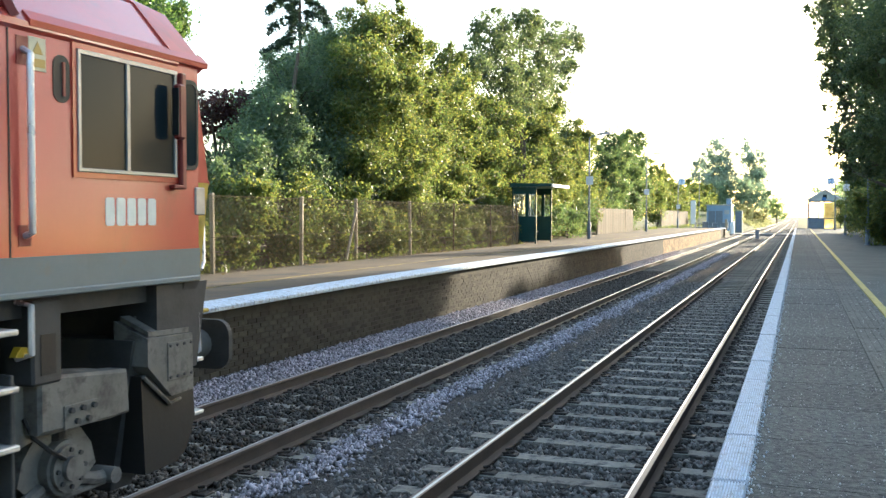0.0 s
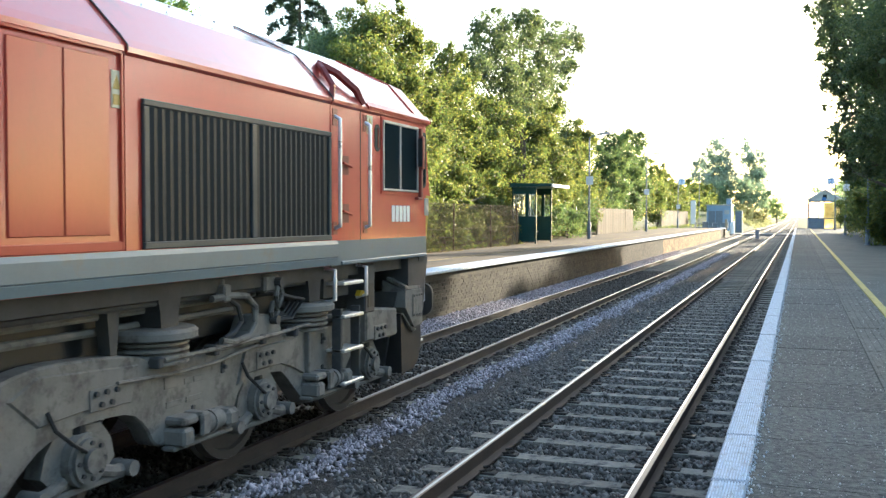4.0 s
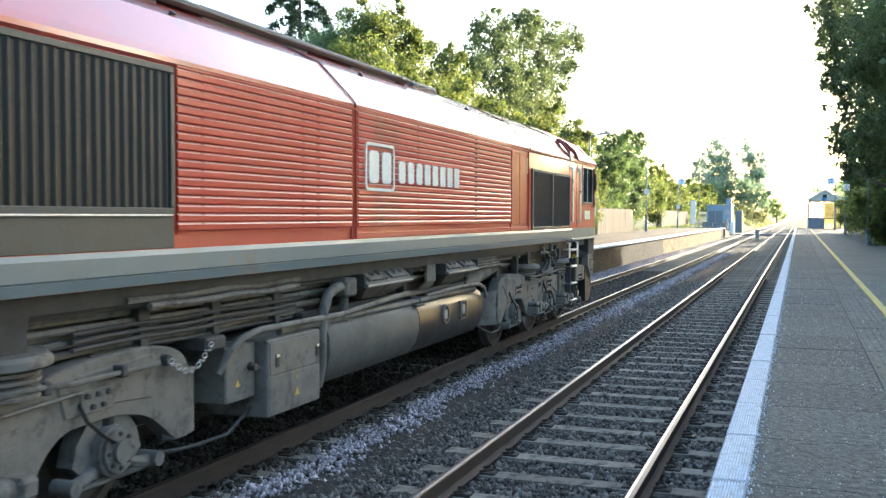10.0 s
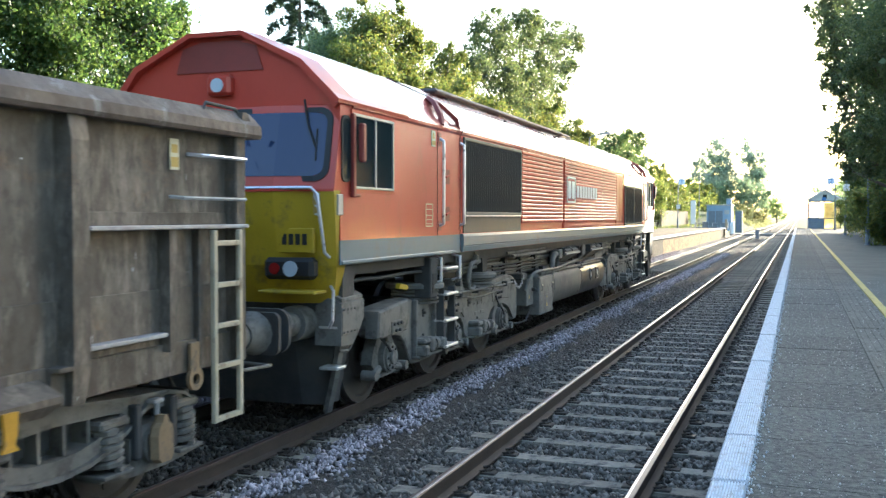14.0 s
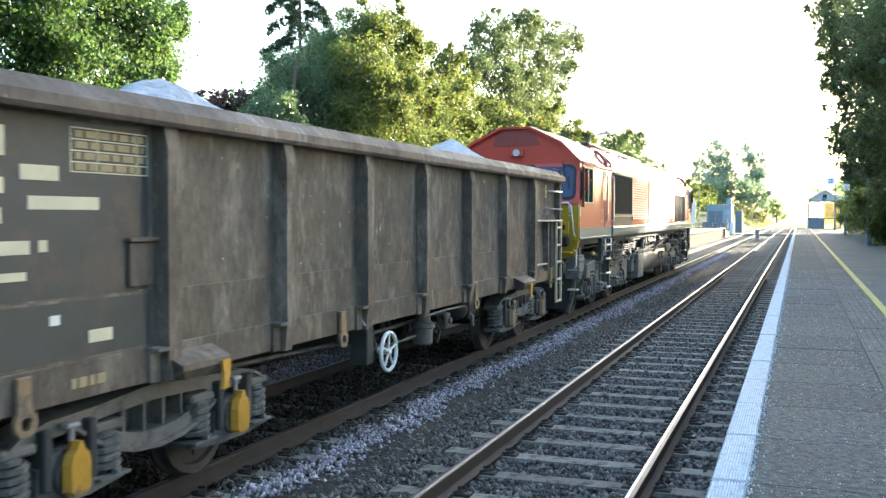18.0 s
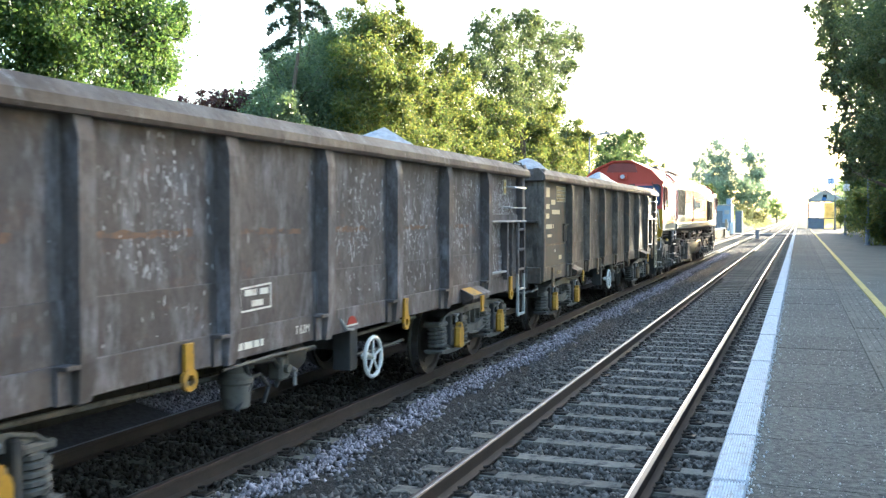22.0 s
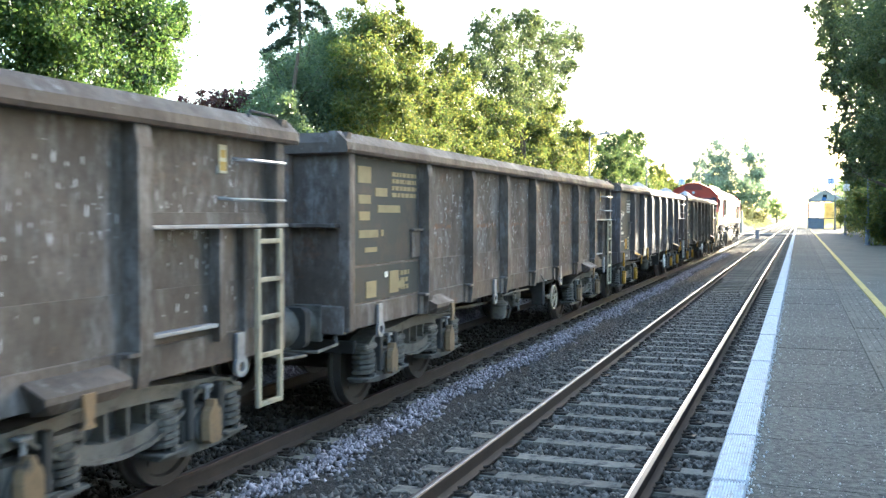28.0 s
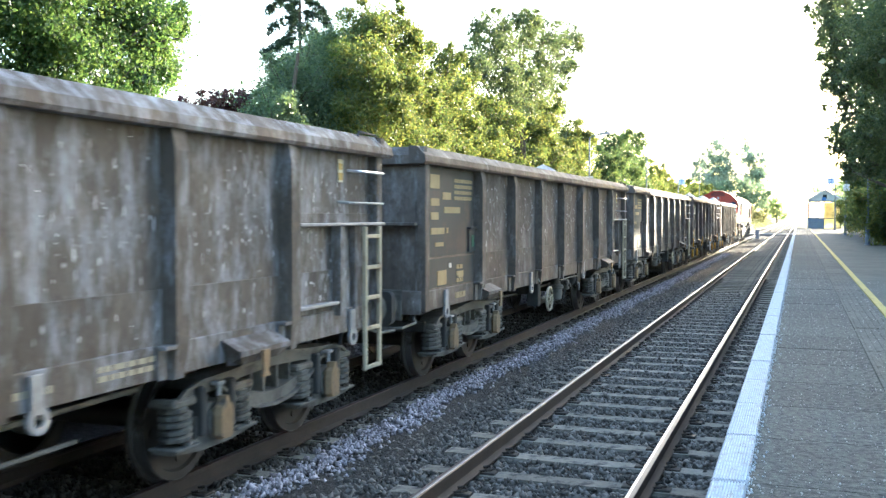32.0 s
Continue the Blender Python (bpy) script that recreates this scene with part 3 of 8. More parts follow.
tree("tree", (-12.4, 25.5, 0.6), [(-12.5, 24.6, 4.9, 0.9), (-13.0, 26.9, 6.3, 1.2), (-13.2, 29.2, 7.3, 1.1), (-13.4, 31.3, 8.1, 1.0), (-12.0, 23.8, 4.1, 1.15), (-12.6, 27.6, 5.2, 1.5), (-11.6, 21.6, 3.4, 0.9), (-11.4, 23.4, 2.8, 1.2),
                                  (-11.8, 26.8, 3.6, 1.4), (-11.0, 20.2, 2.5, 0.8), (-11.2, 22.0, 1.7, 0.9), (-11.4, 25.0, 1.8, 1.1), (-13.3, 30.3, 6.6, 1.1), (-12.7, 29.0, 4.0, 1.2)],
     LEAF_E, 0.085, 22.0, "dense dark green broadleaf tree behind a wire fence", seed=11, group=HEDGE)
tree("tree", (-11.3, 29.3, 0.6), [(-11.8, 30.0, 8.4, 1.0), (-11.8, 31.7, 8.9, 0.75), (-11.6, 32.8, 8.1, 0.95), (-11.2, 28.0, 6.6, 1.2), (-11.0, 30.6, 6.6, 1.2), (-11.0, 28.0, 5.0, 1.3), (-10.8, 30.3, 4.6, 1.2), (-10.8, 27.2, 3.4, 1.3),
                                  (-10.5, 29.2, 3.1, 1.2), (-11.4, 32.6, 6.6, 1.1), (-10.9, 32.2, 4.2, 1.2), (-10.9, 29.4, 1.8, 1.2), (-10.9, 31.8, 2.0, 1.2)],
     LEAF_B, 0.085, 21.0, "tall leafy tree with sunlit yellow-green foliage", seed=12, group=HEDGE, stems=2)
tree("tree", (-12.0, 37.8, 0.6), [(-12.8, 39.9, 8.6, 1.0), (-12.4, 38.2, 6.9, 1.3), (-12.8, 42.2, 7.9, 1.0), (-12.0, 36.8, 4.9, 1.5), (-11.2, 34.4, 2.8, 1.3), (-12.0, 40.3, 5.4, 1.4), (-11.6, 35.0, 4.6, 1.1), (-11.6, 37.5, 2.6, 1.5), (-12.2, 41.5, 3.4, 1.5)],
     LEAF_B, 0.1, 20.0, "broadleaf tree of mixed green beside taller trees", seed=13, group=HEDGE)
tree("tree", (-13.0, 54.0, 0.5), [(-13.4, 48.4, 11.4, 1.3), (-13.4, 53.7, 12.8, 1.5), (-13.2, 59.5, 13.5, 1.5), (-13.2, 65.0, 13.4, 1.5), (-13.0, 48.6, 9.6, 1.8), (-13.0, 55.4, 10.5, 2.0), (-13.0, 61.8, 11.0, 1.6), (-13.2, 45.5, 9.3, 1.2),
                                  (-12.8, 50.0, 7.6, 1.8), (-13.2, 66.7, 14.8, 0.8), (-13.0, 57.0, 8.2, 1.8), (-13.0, 53, 5.6, 2.0), (-13.0, 60, 5.4, 2.0)],
     LEAF_C, 0.12, 12.5, "tall airy grey-green tree with sky between leaves", seed=14, trunk=0.2, group=HEDGE, stems=2)
tree("tree", (-11.5, 46.5, 0.6), [(-11.8, 44.7, 6.5, 1.3), (-11.8, 49.8, 6.4, 1.5), (-11.8, 53.4, 7.8, 1.1), (-11.5, 42.0, 4.5, 1.5), (-11.5, 47.7, 4.2, 1.7), (-11.5, 53.6, 5.1, 1.5), (-11.0, 38.9, 2.9, 1.3), (-11.0, 44.0, 2.4, 1.5), (-11.2, 49.0, 2.2, 1.6), (-11.3, 53.0, 2.6, 1.6)],
     LEAF_B, 0.11, 19.0, "bushy green lineside tree with golden edges", seed=15, group=HEDGE, stems=3)
tree("tree", (-11.6, 60.5, 0.6), [(-11.8, 61.0, 7.5, 1.15), (-11.8, 59.1, 5.9, 1.35), (-11.8, 64.1, 6.3, 1.15), (-11.5, 59.4, 4.0, 1.5), (-11.5, 63.7, 4.1, 1.2), (-11.4, 55.8, 3.5, 1.3), (-11.5, 57.5, 2.0, 1.3), (-11.6, 62.0, 2.0, 1.3), (-11.8, 66.5, 3.0, 1.3)],
     LEAF_B, 0.12, 19.0, "slender golden-green tree at the edge of the row", seed=19, group=HEDGE, stems=2)
tree("tree", (-13.0, 86.0, 0.5), [(-13.5, 85.0, 8.4, 1.6), (-13.5, 94.0, 9.3, 1.5), (-13.2, 80.8, 6.3, 1.6), (-13.2, 92.3, 6.8, 1.8), (-13.0, 81.1, 4.1, 1.8), (-12.8, 90.0, 4.3, 2.0), (-13.2, 87.0, 6.6, 1.8), (-12.8, 85.5, 2.6, 1.9), (-12.6, 75.0, 3.2, 1.5), (-12.6, 79.0, 2.2, 1.5)],
     LEAF_A, 0.17, 19.0, "rounded dark green tree behind lamp posts", seed=16, group=HEDGE)
tree("bush", (-13.7, 114.0, 0.3), [(-13.8, 114.0, 7.1, 1.5), (-13.5, 107.5, 5.1, 1.7), (-13.8, 123.2, 6.2, 1.9), (-13.5, 107.6, 2.9, 1.7), (-13.8, 124.4, 3.7, 1.9), (-14.0, 138.2, 5.4, 1.9), (-13.8, 114.5, 4.4, 1.9), (-14.0, 133.0, 3.2, 2.0), (-13.6, 101.0, 4.0, 1.6), (-14.2, 145.0, 3.4, 2.1)],
     LEAF_B, 0.22, 18.0, "tall sunlit lineside bush past the platform", "bush", seed=17, trunk=0.1, stems=3)
tree("bush", (-15.5, 190.0, 0.0), [(-15.0, 158.4, 6.2, 1.8), (-15.5, 182.0, 6.4, 2.1), (-16.0, 211.6, 6.5, 2.4), (-15.0, 158.6, 3.7, 2.0), (-15.5, 193.5, 3.8, 2.4), (-16.0, 243.1, 5.8, 2.4), (-15.2, 170.0, 4.9, 2.1), (-15.8, 200.0, 4.6, 2.3), (-15.8, 225.0, 4.8, 2.6)],
     LEAF_B, 0.3, 18.0, "golden-green bushes along the top of the bank", "bush", seed=18, trunk=0.1, stems=3)
POPLARS = "distant trees"
# haze over these trees sits in their leaf colours
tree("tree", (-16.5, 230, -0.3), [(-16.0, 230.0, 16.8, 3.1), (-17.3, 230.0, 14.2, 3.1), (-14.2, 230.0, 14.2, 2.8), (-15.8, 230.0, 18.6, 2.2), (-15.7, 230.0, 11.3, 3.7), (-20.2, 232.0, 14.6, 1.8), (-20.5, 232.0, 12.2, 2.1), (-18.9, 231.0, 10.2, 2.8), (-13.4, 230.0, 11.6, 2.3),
                                  (-16.5, 230, 8.5, 3.4), (-19.5, 231, 8.0, 2.8)], LEAF_F, 0.3, 12.0, "tall rounded poplar far along the line, haze in its colour", seed=20, trunk=0.3, group=POPLARS)
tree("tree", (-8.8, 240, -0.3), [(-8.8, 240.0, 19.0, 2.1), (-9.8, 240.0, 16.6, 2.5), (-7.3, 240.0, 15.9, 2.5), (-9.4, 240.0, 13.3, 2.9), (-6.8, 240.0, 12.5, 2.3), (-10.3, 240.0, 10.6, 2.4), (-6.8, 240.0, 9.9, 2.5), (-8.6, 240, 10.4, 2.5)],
     LEAF_F, 0.3, 12.0, "tall narrow poplar far along the line, haze in its colour", seed=21, trunk=0.3, group=POPLARS)
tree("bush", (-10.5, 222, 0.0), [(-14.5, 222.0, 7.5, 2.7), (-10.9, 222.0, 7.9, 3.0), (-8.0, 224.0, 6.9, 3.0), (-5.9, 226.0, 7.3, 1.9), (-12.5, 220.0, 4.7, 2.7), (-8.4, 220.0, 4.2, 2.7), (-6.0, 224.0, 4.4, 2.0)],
     LEAF_H, 0.3, 15.0, "dense bushes below the poplars, haze in their colour", "bush", seed=22, trunk=0.15, stems=3)
tree("bush", (-6.6, 199, 0.3), [(-7.7, 196.0, 2.8, 1.5), (-6.0, 200.0, 2.2, 1.3), (-5.0, 206.0, 2.3, 1.3), (-9.0, 190.0, 2.2, 1.4), (-10.4, 183.0, 2.6, 1.4)],
     LEAF_G, 0.24, 16.0, "dry golden scrub on the grassy bank", "bush", seed=24, trunk=0.06, stems=3)
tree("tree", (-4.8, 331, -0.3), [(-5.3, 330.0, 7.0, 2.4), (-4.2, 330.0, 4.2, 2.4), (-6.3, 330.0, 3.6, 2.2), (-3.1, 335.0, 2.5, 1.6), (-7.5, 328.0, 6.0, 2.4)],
     LEAF_V, 0.45, 16.0, "distant tree where the line vanishes, paled by painted haze", seed=23, trunk=0.2, group=POPLARS)
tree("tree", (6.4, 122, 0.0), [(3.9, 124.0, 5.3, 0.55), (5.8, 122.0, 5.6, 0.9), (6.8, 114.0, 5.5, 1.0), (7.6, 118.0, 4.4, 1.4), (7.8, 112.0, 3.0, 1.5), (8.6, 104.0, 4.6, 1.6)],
     LEAF_H, 0.18, 11.0, "thin tree behind the waiting room, haze in its colour", seed=25, trunk=0.1, group=POPLARS)
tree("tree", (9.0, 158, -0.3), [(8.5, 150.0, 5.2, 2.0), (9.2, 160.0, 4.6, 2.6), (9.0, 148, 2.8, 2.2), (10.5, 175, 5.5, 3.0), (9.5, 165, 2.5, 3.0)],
     LEAF_V, 0.3, 16.0, "distant tree by the line, haze in its colour", seed=26, trunk=0.2, group=POPLARS)
# the tree that overhangs the camera's platform, and its neighbours behind
tree("tree", (6.6, 37.5, 0.2), [(3.1, 40.0, 9.9, 0.95), (2.85, 40.0, 9.1, 0.6), (3.5, 39.0, 8.7, 1.0), (3.15, 40.0, 8.0, 0.8), (3.4, 40.0, 7.1, 0.8), (3.8, 40.0, 6.3, 0.95), (3.5, 40.0, 5.5, 0.6), (3.95, 41.0, 4.8, 0.75), (4.2, 42.0, 4.2, 0.65), (3.35, 40.5, 4.8, 0.5), (3.75, 41.0, 3.9, 0.45),
                                (4.1, 36.0, 8.9, 1.2), (4.2, 35.0, 7.0, 1.1), (4.4, 37.0, 5.3, 1.1), (4.5, 38.0, 4.0, 0.85), (2.6, 41.0, 10.2, 0.4), (6.2, 36.0, 6.5, 1.9), (6.4, 39.5, 9.0, 2.2), (6.4, 32.5, 8.5, 2.0), (4.8, 33.0, 7.8, 1.3), (4.7, 34, 5.4, 1.0), (3.4, 40.5, 11.2, 1.0), (5.0, 38.0, 10.4, 1.4)],
     LEAF_C, 0.085, 15.0, "dark tree overhanging the platform from behind its fence", seed=31, trunk=0.25)
# mostly unseen trees, sized and placed to block sun and dim the sky behind
SHADE = "trees round the station"
for i, (x, y, h, r) in enumerate(((8.8, 46, 11.0, 3.2), (8.4, 25, 10.5, 3.3), (4.5, -17, 9.0, 2.8), (9.0, 41, 12.0, 3.2), (9.2, 51, 12.0, 3.2), (9.4, 57, 6.6, 2.8), (9.4, 65, 6.6, 2.8), (9.8, 73, 10.5, 2.6), (9.8, 84, 7.4, 3.0), (7.4, 45, 10.0, 2.8), (8.5, 10, 9.5, 3.0), (8.0, -6, 10, 3.2), (9.5, -24, 11, 3.4), (-12.5, -8, 9.5, 3.2), (-12.0, -20, 11, 3.4), (-12.5, 2, 9.0, 3.0), (-9.5, -36, 12, 3.6), (9.0, -40, 12, 3.6), (0.0, -75, 9, 4.0))):
    rr = random.Random(50 + i)
    lob = [(x + rr.uniform(-1.2, 1.2), y + rr.uniform(-2, 2), h * f, r * q * 1.12) for f, q in ((0.85, 0.62), (0.66, 0.85), (0.5, 0.85), (0.33, 0.8), (0.75, 0.6), (0.2, 0.7))]
    tree("tree", (x, y, 0.1), lob, LEAF_A, 0.24, 30.0, "dark green broadleaf tree added beside the station to block light", seed=60 + i, trunk=0.22, group=SHADE)
tree("bush", (5.6, 50, 0.4), [(4.9, 52.0, 2.7, 0.65), (4.9, 52.0, 1.8, 0.75), (5.1, 46.0, 2.3, 0.9), (5.3, 46.0, 1.5, 0.75), (5.4, 58.0, 2.0, 0.9), (5.5, 62.0, 1.9, 0.9), (5.6, 44.0, 2.7, 1.0), (5.6, 55, 2.6, 1.0), (5.7, 70, 2.2, 1.1), (5.6, 65, 3.0, 1.0), (5.8, 78, 2.4, 1.2)], LEAF_B, 0.1, 19.0,
     "dark green hedge at the back of the platform", "hedge", seed=41, trunk=0.07, stems=3)
# tree beyond the far platform, over the train
tree("tree", (-11.8, 13.0, 0.6), [(-11.0, 13.8, 5.6, 1.2), (-11.0, 15.6, 6.1, 1.1), (-10.5, 14.1, 4.5, 1.1), (-10.5, 16.2, 5.7, 0.8), (-10.2, 15.6, 4.7, 0.7), (-11.5, 12.0, 5.5, 1.5), (-11.6, 14.6, 7.2, 1.4), (-11.0, 11.5, 3.8, 1.3), (-10.9, 17.0, 6.2, 0.8), (-10.7, 16.9, 5.3, 0.6)],
     LEAF_ASH, 0.075, 19.0, "fresh green ash tree leaning over the far fence", seed=42, trunk=0.17)
tree("tree", (-14.9, 25.6, 0.4), [(-14.6, 24.7, 5.3, 0.5), (-14.6, 25.6, 5.5, 0.5), (-14.6, 26.6, 5.8, 0.35), (-14.6, 25.3, 4.9, 0.55), (-14.8, 24.2, 4.6, 0.5), (-14.7, 23.6, 5.1, 0.4)], LEAF_P, 0.09, 17.0, "purple-leaved plum tree behind the fence", seed=43, trunk=0.09)
HED = [(-9.75, 15.6, 1.3, 0.5), (-9.75, 16.5, 1.1, 0.42), (-9.75, 18.2, 1.4, 0.5), (-9.75, 20.6, 1.4, 0.55), (-9.75, 23.3, 1.7, 0.6), (-9.75, 25.0, 1.9, 0.62), (-9.75, 27.8, 1.5, 0.6), (-9.75, 29.6, 1.7, 0.6), (-9.75, 33.0, 1.6, 0.6), (-9.75, 36.8, 1.7, 0.6),
       (-10.0, 17.0, 1.5, 0.6), (-10.0, 18.9, 1.9, 0.7), (-10.0, 21.5, 1.6, 0.85), (-10.0, 24.0, 1.8, 0.8), (-10.0, 26.7, 1.7, 0.85), (-10.2, 31.5, 1.9, 0.9), (-10.2, 35.1, 1.9, 0.9), (-10.2, 38.5, 1.9, 0.9),
       (-10.4, 19.8, 2.4, 0.8), (-10.6, 33.5, 2.6, 0.9), (-10.3, 22.6, 2.4, 0.8), (-10.3, 25.2, 2.5, 0.8), (-10.3, 29.5, 2.2, 0.9), (-10.5, 36.8, 2.6, 0.9), (-10.3, 40.5, 2.0, 0.9)]
tree("hedge", (-10.2, 27, 0.87), HED, LEAF_B, 0.085, 21.0, "overgrown shrubs growing through the wire fence", "hedge", seed=44, trunk=0.05)
tree("bush", (-9.7, 51, 0.87), [(-9.6, 49.7, 2.0, 0.8), (-9.8, 53.4, 1.6, 0.7), (-9.7, 47.2, 1.9, 0.8), (-10.2, 56.5, 2.4, 1.0), (-10.0, 44.5, 1.9, 0.9), (-9.9, 51.6, 1.5, 0.7)], LEAF_A, 0.1, 20.0, "dark green shrub beside the shelter", "bush", seed=45, trunk=0.05)


tree("hedge", (-16.0, 44, 0.4), [(-15.5 - 0.6 * (i % 2), 16 + 3.4 * i, min(2.0 + 1.7 * ((i * 7) % 3) / 2, 2.2 if i < 4 else 9), 2.1) for i in range(24)] + [(-16.2, 17 + 5 * i, 4.4 + 0.5 * (i % 2), 2.0) for i in range(3, 15)] + [(-16.4, 31 + 4.5 * i, 6.4 + 0.4 * (i % 2), 1.9) for i in range(1, 9)], LEAF_A, 0.2, 24.0,
     "dense dark hedge closing the view behind the trees", "hedge", seed=47, trunk=0.08, stems=3)


def conifer(base, h, r, label, seed):
    rs = np.random.RandomState(seed)
    th = thing("conifer", pose(*base), label, "tree")
    part("trunk", Geo().tube([(0, 0, 0), (0, 0, h * 0.5), (0, 0, h)], 0.14, 8, 0.03), BARK, th)
    g, pts = Geo(), []
    for k in range(60):
        f = 0.25 + 0.75 * k / 60
        z = h * f
        a = k * 2.4
        ln = r * (1 - f) ** 0.75 * rs.uniform(0.55, 1.1) + 0.2
        ex, ey = math.cos(a) * ln, math.sin(a) * ln
        bow = [(ex * q, ey * q, z + ln * (0.12 * q - 0.5 * q * q)) for q in (0, 0.25, 0.5, 0.75, 1.0)]
        g.tube(bow, 0.035, 4, 0.01)
        # drooping side twigs hang from each bough
        for _ in range(int(15 * ln) + 3):
            q = rs.uniform(0.2, 1.02)
            hang = rs.uniform(0.15, 0.55) * (0.5 + 0.3 * ln)
            px, py, pz = ex * q, ey * q, z + ln * (0.12 * q - 0.5 * q * q)
            for j in range(4):
                pts.append((px + rs.normal() * 0.06, py + rs.normal() * 0.06, pz - hang * j / 4, 0.1, 9))
    part("limb", g, BARK, th)
    V, Fc = leaves(pts, rs, 0.14, 0.3)
    leaf_part("crown", V, Fc, LEAF_N, th)


conifer((-19.0, 38.3, 0.0), 16.5, 4.0, "dark spruce rising behind the lineside trees", 46)

# grassy bank between the far track and the poplars
g = Geo()
BXS = (-20.0, -16.0, -12.0, -9.0, -7.0, -5.6, -4.6)
BZS = (3.2, 3.1, 2.6, 2.0, 1.2, 0.5, -0.35)
rows_b = []
for j in range(30):
    yb = 146 + j * 6.0
    f = min(1.0, max(0.0, (yb - 150) / 30.0))
    rows_b.append([(x + random.uniform(-0.3, 0.3), yb, -0.35 + (zb + 0.35) * f + (random.uniform(-0.15, 0.15) if 0 < k < 6 else 0)) for k, (x, zb) in enumerate(zip(BXS, BZS))])
nb = len(BXS)
g.add([v for r_ in rows_b for v in r_], [(j * nb + k, j * nb + k + 1, (j + 1) * nb + k + 1, (j + 1) * nb + k) for j in range(29) for k in range(nb - 1)])
bank = tagged(new("bank"), "sunlit grassy railway bank with dry golden grass", "bank", kind="structure")
part("bank_surface", g, BANK, bank, smooth=True)
rs_g = np.random.RandomState(77)
tuft = []
for _ in range(900):
    u, yb = rs_g.uniform(0, 1), rs_g.uniform(168, 300)
    x = -4.9 - 8.0 * u
    tuft.append((x, yb, float(np.interp(x, BXS, BZS)) + 0.05, rs_g.uniform(0.25, 0.55), 14))
Vg, Fg = leaves(tuft, rs_g, 0.34, 0.22)
gr = thing("dry_grass", pose(0, 0, 0), "tufts of dry golden grass on the bank", "grass", kind="stuff")
leaf_part("grass_tuft", Vg, Fg, LEAF_G, gr)
# low weeds at the foot of the far platform and along the verge
tuft = [(-10.9 + rs_g.normal() * 0.5, yb, 0.95, 0.25, 26) for yb in np.arange(82, 135, 0.6)] + [(-9.25 + rs_g.normal() * 0.12, yb, 0.95, 0.14, 22) for yb in np.arange(13, 40, 0.3)]
Vg, Fg = leaves(tuft, rs_g, 0.1, 0.3)
gr = thing("weeds", pose(0, 0, 0), "low weeds along the foot of the fences", "weeds", kind="stuff")
leaf_part("weed_leaves", Vg, Fg, LEAF_B, gr)

# leaf litter along the far fence
rs_l = np.random.RandomState(8)
sp = [(-8.95 + rs_l.normal() * 0.12, y, 0.9, 0.14, 22) for y in np.arange(14.5, 37, 0.35)]
Vl, Fl = leaves(sp, rs_l, 0.07, 0.6, 0.15)
lit = thing("leaf_litter", pose(0, 0, 0), "dry fallen leaves along the foot of the fence", "leaf litter", kind="stuff")
leaf_part("leaf_pile", Vl, Fl, LEAF_D, lit)

# ---- wire fence on the far platform ----
FX, F0, F1, FH = -9.0, 12.6, 38.6, 1.64
fence = thing("wire_fence", pose(FX, 0, 0.87), "chain-link fence on concrete posts, rusty and overgrown", "fence")
post_me = mesh_of("post", Geo().box(-0.04, 0.04, -0.04, 0.04, -0.2, FH + 0.04, 0.01), CONCRETE)
steel_me = mesh_of("post", Geo().box(-0.025, 0.025, -0.025, 0.025, -0.2, FH + 0.02, 0.006), WIRE)
for i, y in enumerate((12.7, 16.37, 20.0, 22.98, 26.75, 30.6, 34.8, 38.4)):
    piece("post", post_me if i < 5 else steel_me, fence, pose(0, y, 0, 0, random.uniform(-0.8, 0.8), 0))
part("brace", Geo().rod((0.02, 22.25, -0.1), (0.02, 22.95, FH - 0.25), 0.04, 6), CONCRETE, fence)
g = Geo()
pitch = 0.075
for sgn in (1, -1):
    k = F0 - FH
    while k < F1 + FH:
        a, b = (k, 0.0), (k + sgn * FH, FH)
        pts = []
        (ya, za), (yb, zb) = a, b
        lo, hi = max(0.0, min((F0 - ya) / (yb - ya), (F1 - ya) / (yb - ya))), min(1.0, max((F0 - ya) / (yb - ya), (F1 - ya) / (yb - ya)))
        if hi > lo:
            g.rod((0.05, ya + (yb - ya) * lo, za + (zb - za) * lo), (0.05, ya + (yb - ya) * hi, za + (zb - za) * hi), 0.0028, 3)
        k += pitch
part("chain_link_mesh", g, WIRE, fence, fix=False)
for z in (0.05, 0.8, FH - 0.02):
    part("line_wire", Geo().rod((0.055, F0, z), (0.055, F1, z), 0.006, 5), WIRE, fence)


# wooden fences further on
def board_fence(x, y0, y1, h, label):
    fe = thing("board_fence", pose(x, y0, 0.87), label, "fence")
    me = mesh_of("board", Geo().box(-0.012, 0.012, 0.006, 0.14, 0, h, 0.004), WOOD_FENCE)
    y, k = 0.0, 0
    while y < y1 - y0:
        piece("board", me, fe, pose(0, y, random.uniform(-0.03, 0.02)))
        y += 0.16
    for z in (0.35, h - 0.3):
        part("fence_rail", Geo().box(-0.06, -0.02, 0, y1 - y0, z, z + 0.09, 0.005), WOOD_FENCE, fe)
    py = 0.0
    while py <= y1 - y0:
        part("post", Geo().box(-0.12, -0.02, py, py + 0.1, -0.1, h + 0.06, 0.008), CONCRETE, fe)
        py += 2.4


board_fence(-10.3, 62.0, 76.0, 1.75, "weathered vertical board fence behind the platform")
board_fence(-12.2, 107.4, 134.0, 1.9, "sunlit pale board fence near the crossing")


